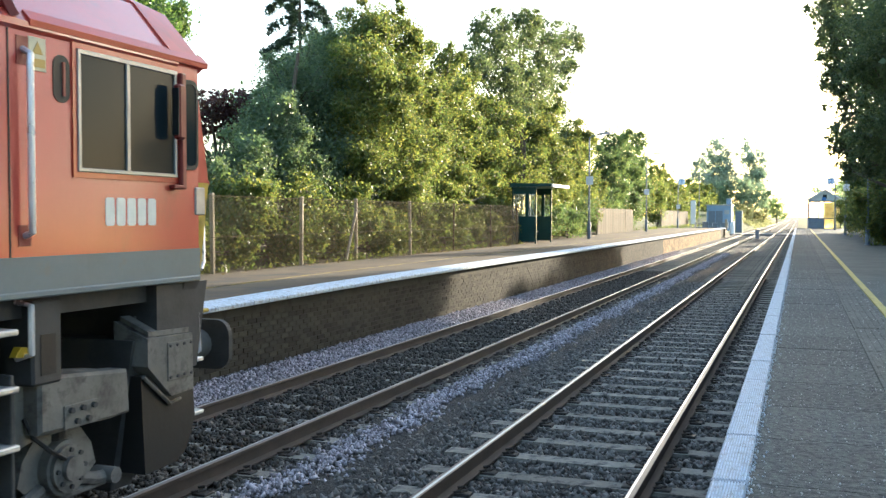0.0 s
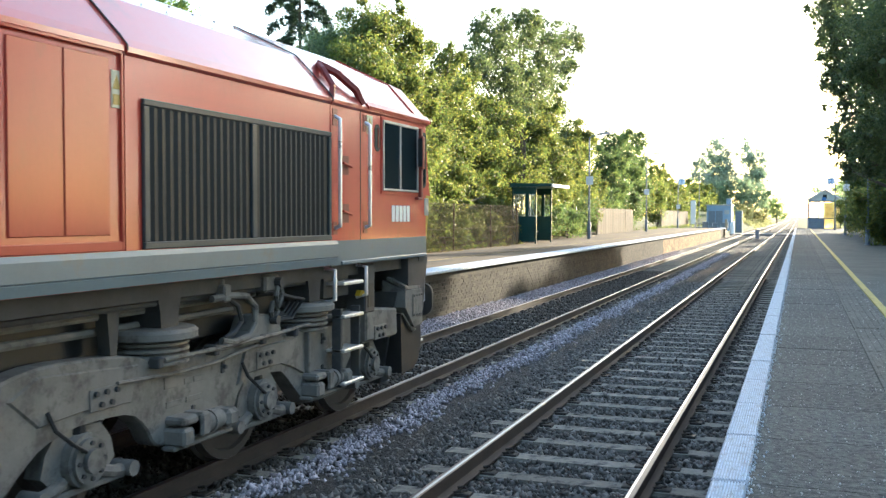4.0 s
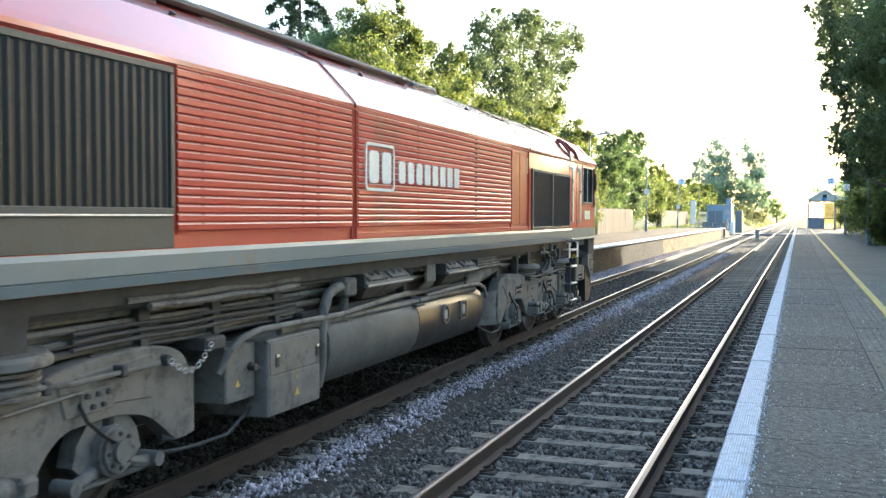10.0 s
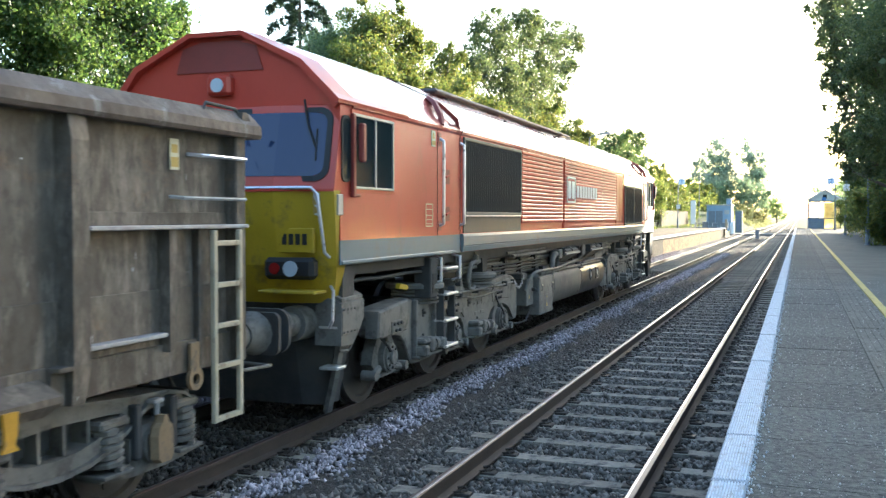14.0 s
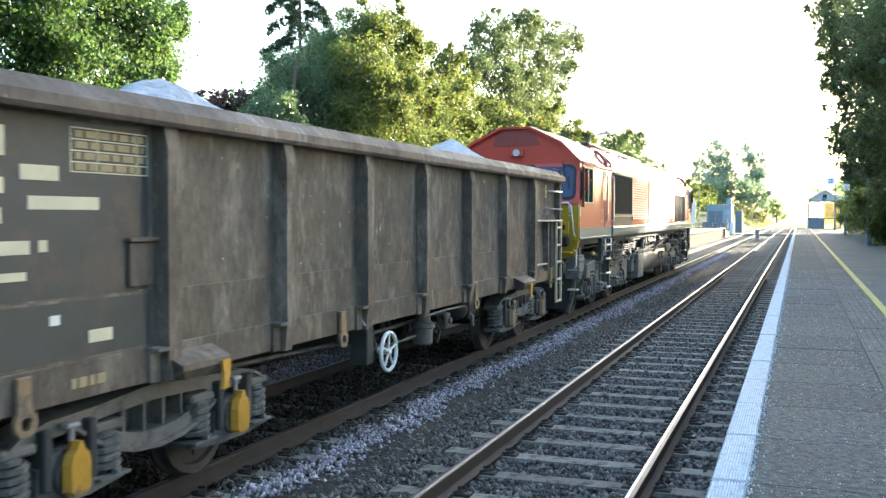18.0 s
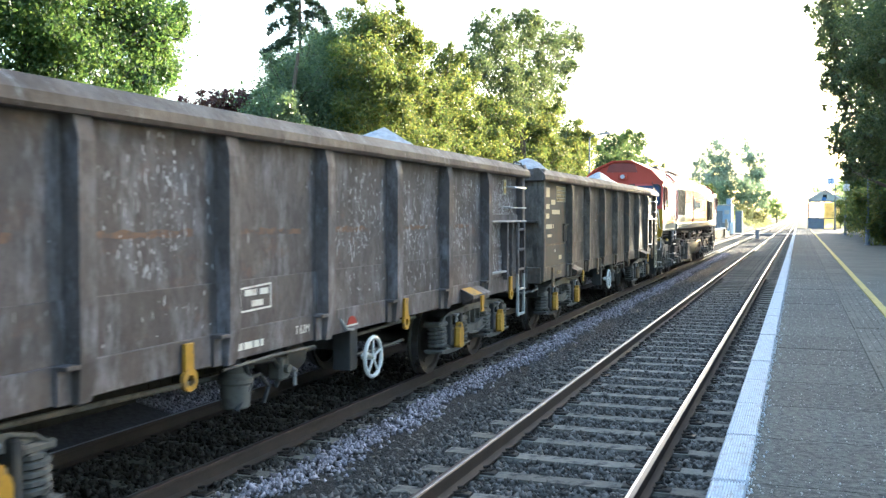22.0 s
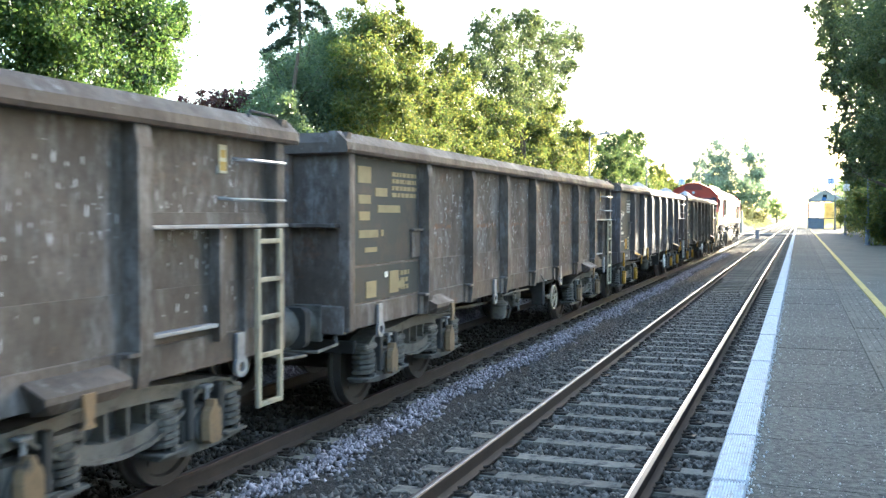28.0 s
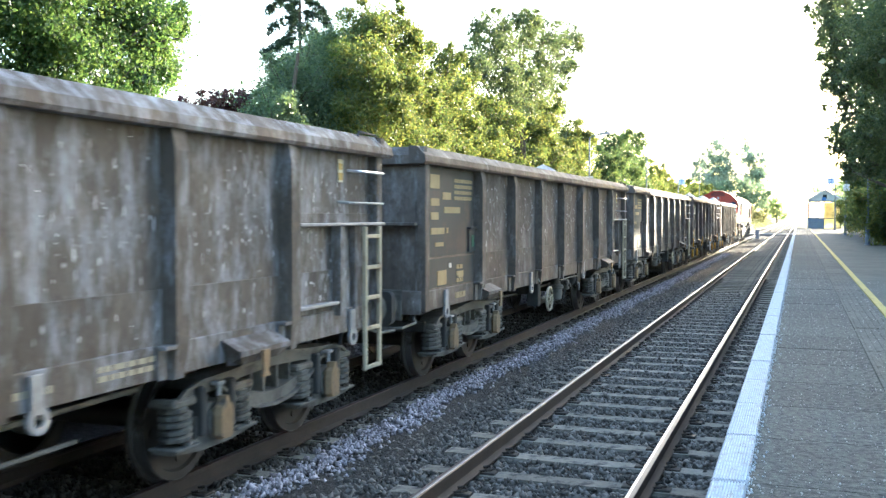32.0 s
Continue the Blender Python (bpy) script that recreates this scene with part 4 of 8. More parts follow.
# ---- shelter on the far platform ----
def shelter(m):
    sh = thing("waiting_shelter", m, "small dark green steel and glass platform shelter", "shelter")
    W, L, H = 1.0, 2.7, 2.45     # depth along x, length along y
    tube_me = mesh_of("frame_post", Geo().box(-0.035, 0.035, -0.035, 0.035, 0, H, 0.008), GREEN_PAINT)
    for x, y in ((-W, 0), (0, 0), (-W, L), (0, L), (-W, L / 2)):
        piece("frame_post", tube_me, sh, pose(x, y, 0))
    # near end wall: panel below, glass above
    for y in (0.0, L):
        part("end_panel", Geo().box(-W + 0.04, -0.04, y - 0.02, y + 0.02, 0.12, 1.2, 0.005), GREEN_PAINT, sh)
        part("pane", Geo().box(-W + 0.06, -0.06, y - 0.005, y + 0.005, 1.22, 2.15), GLASS_CLEAR, sh)
        part("top_panel", Geo().box(-W + 0.04, -0.04, y - 0.02, y + 0.02, 2.17, H, 0.005), GREEN_PAINT, sh)
        part("mullion", Geo().box(-W * 0.3 - 0.14, -W * 0.3 + 0.0, y - 0.024, y + 0.024, 1.2, 2.17, 0.004), GREEN_PAINT, sh)
    for a, b in ((0.04, L / 2 - 0.04), (L / 2 + 0.04, L - 0.04)):
        part("back_panel", Geo().box(-W - 0.02, -W + 0.02, a, b, 0.12, 1.2, 0.005), GREEN_PAINT, sh)
        part("pane", Geo().box(-W - 0.005, -W + 0.005, a, b, 1.22, 2.15), GLASS_CLEAR, sh)
        part("back_rail", Geo().box(-W - 0.02, -W + 0.02, a, b, 2.17, H, 0.005), GREEN_PAINT, sh)
    part("bench", Geo().box(-W + 0.1, -W + 0.5, 0.5, L - 0.3, 0.5, 0.55, 0.01).box(-W + 0.2, -W + 0.28, 0.9, 0.98, 0, 0.5).box(-W + 0.2, -W + 0.28, L - 0.9, L - 0.82, 0, 0.5), GALV, sh, "pale tip-up bench")
    part("roof", Geo().prism([(-W - 0.1, H), (0.75, H + 0.02), (0.78, H + 0.1), (0.6, H + 0.14), (-W - 0.1, H + 0.17)], 1, -0.15, L + 0.15), GREEN_PAINT, sh)
    part("fascia", Geo().box(0.72, 0.8, -0.16, L + 0.16, H - 0.01, H + 0.12, 0.01), PALE_SIGN, sh, "pale front edge of the roof")
    for x, y in ((-W, 0), (0, 0), (-W, L), (0, L)):
        part("foot", Geo().box(x - 0.07, x + 0.07, y - 0.07, y + 0.07, 0, 0.02), GALV, sh)


GLASS_CLEAR = clear_mat("shelter_glass")
shelter(pose(-8.55, 39.7, 0.88))


# ---- lamp posts ----
def lamp_post(x, y, z, h, arm, sign, label, number=""):
    lp = thing("lamp_post", pose(x, y, z), label, "lamp post", "platform lamp posts")
    part("base", Geo().turned((0, 0, 0), [(0, 0.14), (0.02, 0.14), (0.04, 0.1), (0.9, 0.1), (0.95, 0.075), (1.0, 0.06)], 12), GREY_PAINT, lp, smooth=True)
    part("pole", Geo().tube([(0, 0, 0.95), (0, 0, h * 0.6), (0, 0, h)], 0.055, 10, 0.04), GREY_PAINT, lp, smooth=True)
    part("arm", Geo().tube([(0, 0, h - 0.05), (arm * 0.2, 0, h + 0.08), (arm * 0.5, 0, h + 0.12)], 0.03, 6), GREY_PAINT, lp)
    part("lantern", Geo().loft([[(arm * f, w, h + 0.12 + u + 0.06 * f), (arm * f, w, h + 0.06 + 0.06 * f), (arm * f, -w, h + 0.06 + 0.06 * f), (arm * f, -w, h + 0.12 + u + 0.06 * f)]
                                for f, w, u in ((0.4, 0.06, 0.02), (0.55, 0.13, 0.06), (0.9, 0.13, 0.05), (1.0, 0.06, 0.01))]), GALV, lp)
    if sign:
        part("notice", Geo().box(-0.16, 0.22, -0.07, -0.055, sign, sign + 0.42, 0.004), PALE_SIGN, lp, "small white notice board")
    if number:
        nx = 0.06 if arm > 0 else -0.7
        bd = part("platform_number", Geo().box(nx, nx + 0.64, -0.05, -0.03, h - 0.78, h - 0.16, 0.006), SIGN_PALE, lp, "pale square board with blue figure")
        cu = bpy.data.curves.new("figure", "FONT")
        cu.body, cu.size, cu.align_x, cu.extrude = number, 0.66, "CENTER", 0.003
        cu.materials.append(SIGN_BLUE)
        fg = new("figure", cu)
        fg.parent = bd
        fg.matrix_basis = pose(nx + 0.32, -0.056, h - 0.7, 90, 0, 0)


SIGN_PALE = mat("sign_pale_blue", (0.55, 0.68, 0.82), 0.5, var=0.05)
lamp_post(-8.24, 49.3, 0.87, 5.3, 1.1, 2.85, "tall grey platform lamp post with white notice")
lamp_post(-9.2, 75.7, 0.87, 5.9, 1.1, 2.9, "tall grey platform lamp post with white notice")
lamp_post(-9.9, 102.6, 0.87, 5.3, 1.1, 2.0, "grey lamp post with a platform number board", "1")
lamp_post(-10.15, 128.0, -0.3, 7.6, 1.4, 0, "grey lamp post by the crossing")
lamp_post(4.74, 45.9, 0.85, 5.6, -1.1, 0, "grey lamp post below dark foliage")
lamp_post(4.8, 68.7, 0.85, 5.6, -1.1, 2.95, "grey lamp post with white notice by the hedge")
lamp_post(4.95, 93.5, 0.85, 4.9, -0.9, 0, "grey lamp post with a platform number board", "2")


# ---- buildings by the crossing ----
def gable_shelter():
    b = thing("waiting_room", pose(2.9, 109.0, 0.55), "pale glazed platform waiting room with gabled roof", "building")
    W, L, E = 3.1, 6.0, 3.1
    for x in (0, 0.98, 1.48, 2.62, W):
        part("frame_post", Geo().box(x - 0.05, x + 0.05, -0.06, 0.06, 0, E, 0.01), GREY_PAINT, b)
    for x in (0, W):
        part("frame_post", Geo().box(x - 0.07, x + 0.07, L - 0.07, L + 0.07, 0, E, 0.01), GREY_PAINT, b)
    for a_, c_ in ((0.05, 0.93), (1.03, 1.43)):
        part("dado_panel", Geo().box(a_, c_, -0.03, 0.03, 0.1, 1.3, 0.01), GREY_PAINT, b, "grey lower panel")
        part("pane", Geo().box(a_, c_, -0.01, 0.01, 1.4, E - 0.1), GLASS_CLEAR, b)
    part("door_panel", Geo().box(1.54, 2.56, -0.03, 0.03, 0.25, E - 0.1, 0.01), YELLOW_PANEL, b, "cream panel lit by the sun")
    part("door_panel", Geo().box(2.68, W - 0.06, -0.03, 0.03, 0.25, E - 0.1, 0.01), YELLOW_PANEL, b, "cream panel lit by the sun")
    part("transom", Geo().box(0, W, -0.05, 0.05, 1.3, 1.38, 0.01), GREY_PAINT, b)
    part("eaves_beam", Geo().box(-0.1, W + 0.1, -0.09, 0.09, E - 0.05, E + 0.1, 0.01), GREY_PAINT, b)
    part("side_wall", Geo().box(-0.03, 0.03, 0.08, L - 0.08, 0.1, 1.3, 0.01), GABLE, b)
    part("side_wall", Geo().box(W - 0.03, W + 0.03, 0.08, L - 0.08, 0.1, 0.9, 0.01), GABLE, b)
    part("back_wall", Geo().box(0.08, 1.7, L - 0.03, L + 0.03, 0.1, 1.4, 0.01), GREY_PAINT, b)
    part("back_pane", Geo().box(0.08, 1.6, L - 0.01, L + 0.01, 1.45, E), GLASS_CLEAR, b)
    part("back_pane", Geo().box(1.7, W - 0.08, L - 0.01, L + 0.01, 0.1, E), GLASS_CLEAR, b)
    part("gable", Geo().prism([(-0.3, E + 0.1), (W + 0.3, E + 0.1), (W / 2, E + 1.2)], 1, -0.05, 0.05), GABLE, b)
    part("gable_window", Geo().box(W / 2 - 0.2, W / 2 + 0.2, -0.07, -0.055, E + 0.32, E + 0.75), GLASS_DARK, b)
    part("sign", Geo().box(1.25, 1.65, -0.2, -0.17, E + 0.15, E + 0.45, 0.005), SIGN_BLUE, b, "small blue sign")
    for s in (-1, 1):
        part("roof", Geo().prism([(W / 2, E + 1.34), (W / 2, E + 1.22), (W / 2 + s * 2.05, E + 0.0), (W / 2 + s * 2.05, E + 0.12)], 1, -0.3, L + 0.4), SLATE, b)
        part("barge_board", Geo().prism([(W / 2, E + 1.32), (W / 2, E + 1.16), (W / 2 + s * 2.05, E - 0.06), (W / 2 + s * 2.05, E + 0.1)], 1, -0.36, -0.3), PALE_SIGN, b)


GLASS_DARK = glass_mat("dark_glass")
SLATE = mat("grey_slate_roof", (0.2, 0.2, 0.21), 0.7, var=0.2, scale=4)
gable_shelter()


def cabin():
    b = thing("equipment_cabin", pose(-10.7, 145.0, 0.0), "blue-grey flat-roofed equipment cabin by the crossing", "cabin")
    part("wall", Geo().box(0, 3.45, 0, 4, 0, 3.65, 0.03), BLUE_PAINT, b)
    part("roof", Geo().box(-0.15, 3.6, -0.15, 4.15, 3.65, 3.8, 0.02), GALV, b)
    for x in (0.25, 1.3):
        part("door", Geo().box(x, x + 0.95, -0.05, 0.0, 0.6, 2.9, 0.01), GREY_PAINT, b)
    part("vent", Geo().box(2.5, 3.2, -0.05, 0.0, 2.4, 3.0, 0.01), GALV, b)
    part("chimney", Geo().box(2.75, 3.4, 0.3, 1.0, 3.8, 4.6, 0.02), BLUE_PAINT, b)
    part("chimney_cap", Geo().box(2.7, 3.45, 0.25, 1.05, 4.6, 4.68, 0.01), GALV, b)


cabin()
for x, h in ((-10.9, 0.9), (-9.7, 0.75), (-8.2, 0.8)):
    jb = thing("junction_box", pose(x, 141.0, -0.5), "small dark trackside junction box", "junction box", "boxes before the cabin")
    part("body", Geo().box(0, 0.8, 0, 0.5, 0.9, 0.9 + h, 0.02), GREY_PAINT, jb)
    part("stand", Geo().box(0.1, 0.2, 0.2, 0.3, 0, 0.9).box(0.6, 0.7, 0.2, 0.3, 0, 0.9).box(0.1, 0.7, 0.2, 0.3, 0.7, 0.9), GALV, jb)
    part("lid", Geo().box(-0.04, 0.84, -0.04, 0.54, 0.9 + h, 0.96 + h, 0.01), GALV, jb)
gc = thing("trackside_cabinet", pose(-5.85, 131.0, -0.2), "tall green-grey trackside cabinet", "cabinet")
part("body", Geo().box(0, 0.85, 0, 0.8, 0, 3.05, 0.02), mat("cabinet_green_grey", (0.16, 0.22, 0.19), 0.6, var=0.15), gc)
part("door", Geo().box(0.08, 0.77, -0.03, 0, 0.2, 2.9, 0.01), GREY_PAINT, gc)
wp = thing("marker_post", pose(-5.65, 122.0, -0.01), "white rounded marker at the crossing", "marker")
part("post", Geo().turned((0, 0, 0), [(0, 0.28), (1.15, 0.28), (1.4, 0.2), (1.52, 0.08)], 12), PALE_SIGN, wp, smooth=True)
dp = thing("relay_box", pose(-2.0, 102.5, -0.2), "dark trackside box between the two tracks", "relay box")
part("body", Geo().box(-0.18, 0.18, -0.2, 0.2, 0, 0.85, 0.02), GREY_PAINT, dp)
part("lid", Geo().box(-0.22, 0.22, -0.24, 0.24, 0.85, 0.95, 0.02), GREY_PAINT, dp)
bd = thing("notice_board", pose(-8.9, 108.0, 0.4), "tall white notice board on posts", "sign")
part("board", Geo().box(-0.26, 0.26, -0.03, 0.03, 0.85, 3.42, 0.01), PALE_SIGN, bd)
for sx in (-0.22, 0.22):
    part("post", Geo().box(sx - 0.05, sx + 0.05, 0.03, 0.11, -0.3, 3.4, 0.01), GALV, bd)
gt = thing("crossing_gate", pose(-9.6, 118.2, 0.0), "low grey crossing gate, closed beside the road", "gate")
for z in (0.35, 0.75, 1.15):
    part("gate_rail", Geo().box(0, 2.8, -0.04, 0.04, z, z + 0.09, 0.01), GREY_PAINT, gt)
for x in (0, 0.93, 1.87, 2.8):
    part("gate_post", Geo().box(x - 0.06, x + 0.06, -0.06, 0.06, -0.3, 1.35, 0.01), GREY_PAINT, gt)


ep = thing("end_post", pose(-5.22, 105.0, -0.1), "grey concrete post at the platform end", "post")
part("post", Geo().box(-0.12, 0.12, -0.12, 0.12, 0, 1.9, 0.02), CONCRETE, ep)


# ---- brick face of the far platform ----
brick_me = mesh_of("brick", Geo().box(0, 0.014, 0.005, 0.22, 0.005, 0.067, 0.003), BRICK)
wall_ob = [o for o in fp.children if o.name.startswith("platform_wall")][0]
rest, far_run = Geo(), Geo()
for c in range(11):
    z = -0.06 + c * 0.075
    y = 9.2 + (0.1125 if c % 2 else 0)
    while y < 96:
        if z + 0.07 < far_z(y) - 0.1:
            if y < 16.0:
                piece("brick", brick_me, wall_ob, pose(LX - 0.16, y + random.uniform(-0.003, 0.003), z, 0, random.uniform(-1.2, 1.2), random.uniform(-0.8, 0.8)))
            else:
                d = random.uniform(0.008, 0.017)
                # dark brown bricks up to y = 54, orange-brown beyond
                (rest if y < 54 else far_run).box(LX - 0.161, LX - 0.16 + d, y + 0.005, y + 0.22, z + 0.005, z + 0.067)
        y += 0.225
tagged(part("brickwork", rest, BRICK, wall_ob, fix=False), "dark brown brick courses", kind="stuff")
tagged(part("newer_brickwork", far_run, BRICK_ORANGE, wall_ob, fix=False), "orange-brown brick courses from y = 54 on", kind="stuff")


# ---- train materials ----
RED = mat("loco_red_paint", (0.44, 0.056, 0.034), 0.45, var=0.1, scale=1.2, fine=30, bump=0.03, spec=0.3, coat=0.3, other=(0.36, 0.06, 0.035), amount=0.25, oscale=1.5, stretch=(1, 1, 0.5))
ROOF_RED = mat("loco_roof_red", (0.45, 0.055, 0.032), 0.4, var=0.1, scale=1.2, fine=30, bump=0.02, spec=0.5, coat=1.0, other=(0.36, 0.07, 0.045), amount=0.3, oscale=1.2)
# paler red that paints sky shine onto the slats' upper edges
SLAT_SHINE = mat("loco_louvre_shine", (0.55, 0.2, 0.15), 0.3, var=0.15, scale=6, fine=30, bump=0.03, coat=1.0, spec=0.7)
SLAT_RED = mat("loco_louvre_red", (0.46, 0.05, 0.026), 0.5, var=0.12, scale=3, fine=30, bump=0.03, spec=0.3, coat=0.2, other=(0.25, 0.05, 0.03), amount=0.3, stretch=(1, 0.3, 1))
DARK_RED = mat("loco_hood_red", (0.2, 0.03, 0.022), 0.5, var=0.15)
LOCO_GREY = mat("loco_grey_band", (0.125, 0.17, 0.195), 0.45, var=0.12, scale=2, fine=30, bump=0.03, coat=0.12, other=(0.15, 0.16, 0.155), amount=0.3)
LOCO_YELLOW = mat("loco_yellow_panel", (0.42, 0.29, 0.012), 0.45, var=0.12, scale=3, bump=0.04, coat=0.2, other=(0.22, 0.16, 0.03), amount=0.3, oscale=3)
UNDER = mat("bogie_grime", (0.16, 0.152, 0.135), 0.85, var=0.3, scale=4, fine=45, bump=0.2, other=(0.085, 0.08, 0.07), amount=0.45, oscale=5)
UNDER_DARK = mat("underframe_black", (0.05, 0.05, 0.05), 0.75, var=0.35, scale=4, fine=40, bump=0.15, other=(0.07, 0.066, 0.058), amount=0.4)
BRIGHT_LIP = mat("rubbed_steel_lip", (0.36, 0.37, 0.37), 0.45, 0.4, var=0.2, scale=8)
TANK_DUST = mat("fuel_tank_dusty", (0.1, 0.102, 0.098), 0.7, var=0.25, scale=2, fine=30, bump=0.05, other=(0.065, 0.067, 0.065), amount=0.4, oscale=1.4)
TANK = mat("fuel_tank_black", (0.022, 0.024, 0.025), 0.4, var=0.3, scale=2, fine=30, bump=0.02, spec=0.22, other=(0.05, 0.053, 0.052), amount=0.4, oscale=1.3, stretch=(1, 2, 0.5))
GRILLE = mat("grille_dark", (0.014, 0.016, 0.017), 0.5, 0.2, var=0.3)
GRILLE_FRAME = mat("grille_frame", (0.04, 0.05, 0.052), 0.5, var=0.2)
RUBBER = mat("black_rubber", (0.012, 0.012, 0.013), 0.6, var=0.2)
CHROME = mat("handrail_steel", (0.75, 0.74, 0.78), 0.3, 0.6, var=0.1, scale=8)
WORN_STEEL = mat("worn_step_edge", (0.6, 0.59, 0.56), 0.45, 0.5, var=0.25, scale=12)
WHEEL_STEEL = mat("wheel_steel", (0.1, 0.085, 0.07), 0.7, 0.3, var=0.25)
TREAD = mat("wheel_tread", (0.5, 0.48, 0.46), 0.3, 0.9, var=0.1)
WHITE_MARK = mat("white_lettering", (0.8, 0.78, 0.72), 0.6, var=0.1, scale=9, other=(0.5, 0.4, 0.32), amount=0.2)
BLACK_MARK = mat("black_lettering", (0.015, 0.015, 0.015), 0.6, var=0.1)
AMBER_MARK = mat("warning_amber", (0.48, 0.33, 0.09), 0.6, var=0.15)
CREAM_MARK = mat("sign_cream", (0.62, 0.58, 0.42), 0.6, var=0.12)
GLASS_CAB = glass_mat("cab_side_glass", (0.016, 0.025, 0.03), 0.1)
GLASS_CAB.node_tree.nodes["Principled BSDF"].inputs["Specular IOR Level"].default_value = 0.04
# deep blue of the reflected sky is put into the glass colour
GLASS_SCREEN = glass_mat("windscreen_sky_blue", (0.016, 0.028, 0.085), 0.015)
GLASS_SCREEN.node_tree.nodes["Principled BSDF"].inputs["Specular IOR Level"].default_value = 0.4
ROOF_DARK = mat("roof_hatch_dark", (0.05, 0.05, 0.052), 0.6, var=0.3, scale=3)
LAMP_LENS = glass_mat("lamp_lens", (0.5, 0.55, 0.6), 0.08)
RED_LENS = glass_mat("tail_lamp_lens", (0.25, 0.01, 0.01), 0.1)

SIDE, SOLE, CANT = 1.32, 1.63, 3.16
HULL = [(-SIDE, SOLE), (SIDE, SOLE), (SIDE, CANT), (1.285, 3.24), (0.95, 3.59), (0.3, 3.9), (-0.3, 3.9), (-0.95, 3.59), (-1.285, 3.24), (-SIDE, CANT)]
WHEELSETS = []


def rounded(y0, y1, z0, z1, r, n=5):
    pts = []
    for cy, cz, a0 in ((y1 - r, z1 - r, 0), (y0 + r, z1 - r, 90), (y0 + r, z0 + r, 180), (y1 - r, z0 + r, 270)):
        for i in range(n + 1):
            a = radians(a0 + 90 * i / n)
            pts.append((cy + r * math.cos(a), cz + r * math.sin(a)))
    return pts


def ring(g, outer, inner, x0, x1):
    """A flat frame between two outlines with equally many points, standing in the y-z plane."""
    n = len(outer)
    vs = [(x, *p) for x in (x0, x1) for o in (outer, inner) for p in o]
    fs = []
    for i in range(n):
        j = (i + 1) % n
        fs += [(i, j, n + j, n + i), (2 * n + i, 2 * n + j, 3 * n + j, 3 * n + i), (i, j, 2 * n + j, 2 * n + i), (n + i, n + j, 3 * n + j, 3 * n + i)]
    return g.add(vs, fs)


def wheelset(parent, y, r, half, disc_mat, name="wheelset"):
    g = Geo().rod((-half - 0.12, 0, 0), (half + 0.12, 0, 0), 0.08, 10)
    for s in (-1, 1):
        pr = [(s * (half - 0.03), 0.1), (s * (half - 0.03), 0.2), (s * half, 0.24), (s * half, r - 0.08), (s * (half - 0.04), r - 0.06), (s * (half - 0.065), r + 0.028),
              (s * (half - 0.04), r + 0.028), (s * (half - 0.02), r), (s * (half + 0.07), r - 0.004), (s * (half + 0.07), r - 0.07), (s * (half + 0.035), r - 0.085), (s * (half + 0.03), 0.24),
              (s * (half + 0.06), 0.2), (s * (half + 0.06), 0.1)]
        g.disc_x((0, 0, 0), pr, 28)
        for k in range(4):
            a = k * math.pi / 2 + 0.4
            g.rod((s * (half + 0.02), math.cos(a) * 0.3, math.sin(a) * 0.3), (s * (half + 0.045), math.cos(a) * 0.3, math.sin(a) * 0.3), 0.03, 8)
    ob = part(name, g, disc_mat, parent, smooth=True, at=pose(0, y, r))
    for s in (-1, 1):
        g = Geo()
        g.disc_x((0, 0, 0), [(s * (half - 0.015), r + 0.001), (s * (half + 0.068), r - 0.002), (s * (half + 0.068), r - 0.02), (s * (half - 0.015), r - 0.02)], 28)
        part("tread", g, TREAD, ob, "bright worn running tread", smooth=True)
    WHEELSETS.append((ob, r))
    return ob


def coil(g, x, y, z0, z1, r, wire=0.022, turns=5):
    pts = []
    for i in range(turns * 9 + 1):
        a = 2 * math.pi * i / 9
        pts.append((x + r * math.cos(a), y + r * math.sin(a), z0 + (z1 - z0) * i / (turns * 9)))
    return g.tube(pts, wire, 5)


# ---- locomotive ----
loco = thing("locomotive", pose(-TRACK_D, -4.585, 0), "red and grey diesel locomotive with yellow end panel, dirty bogies", "locomotive")
part("inner_hull", Geo().prism([(x * 0.985, SOLE + (z - SOLE) * 0.993 + 0.004) for x, z in HULL], 1, -10.5, 10.5), UNDER_DARK, loco)
for nm, a, b in (("cab_side", -10.55, -7.10), ("body_panel", -7.09, -1.345), ("body_panel", -1.325, 5.18), ("body_panel", 5.195, 8.10), ("cab_side", 8.11, 10.55)):
    part(nm, Geo().prism(HULL, 1, a, b), RED, loco, smooth=True)
# roof sheets, overhanging the side by a lip, with weather strips at the joints
ROOF = [(SIDE + 0.022, 3.15), (SIDE + 0.02, 3.185)] + [(x + (0.006 if x > 0 else -0.006), z + 0.006) for x, z in HULL if z > 3.2] + [(-SIDE - 0.02, 3.185), (-SIDE - 0.022, 3.15)]
ROOF_IN = [(x * 0.985, z - 0.02) for x, z in reversed(ROOF)]
for a, b in ((-10.3, -7.105), (-7.085, -1.35), (-1.32, 5.175), (5.2, 8.095), (8.115, 10.3)):
    part("roof_panel", Geo().prism(ROOF + ROOF_IN, 1, a, b), ROOF_RED, loco, "glossy red roof sheet")
STRIP = [(x * 1.008, z + 0.008) for x, z in ROOF]
for y in (-7.095, -1.335, 5.1875, 8.105):
    part("roof_joint", Geo().tube([(x, y, z) for x, z in STRIP], 0.007, 5), RUBBER, loco)
for y in (-5.9, -4.1, 0.9, 2.9):
    part("roof_seam", Geo().box(0.3, 0.32, y, y + 1.6, 3.895, 3.912), ROOF_DARK, loco)
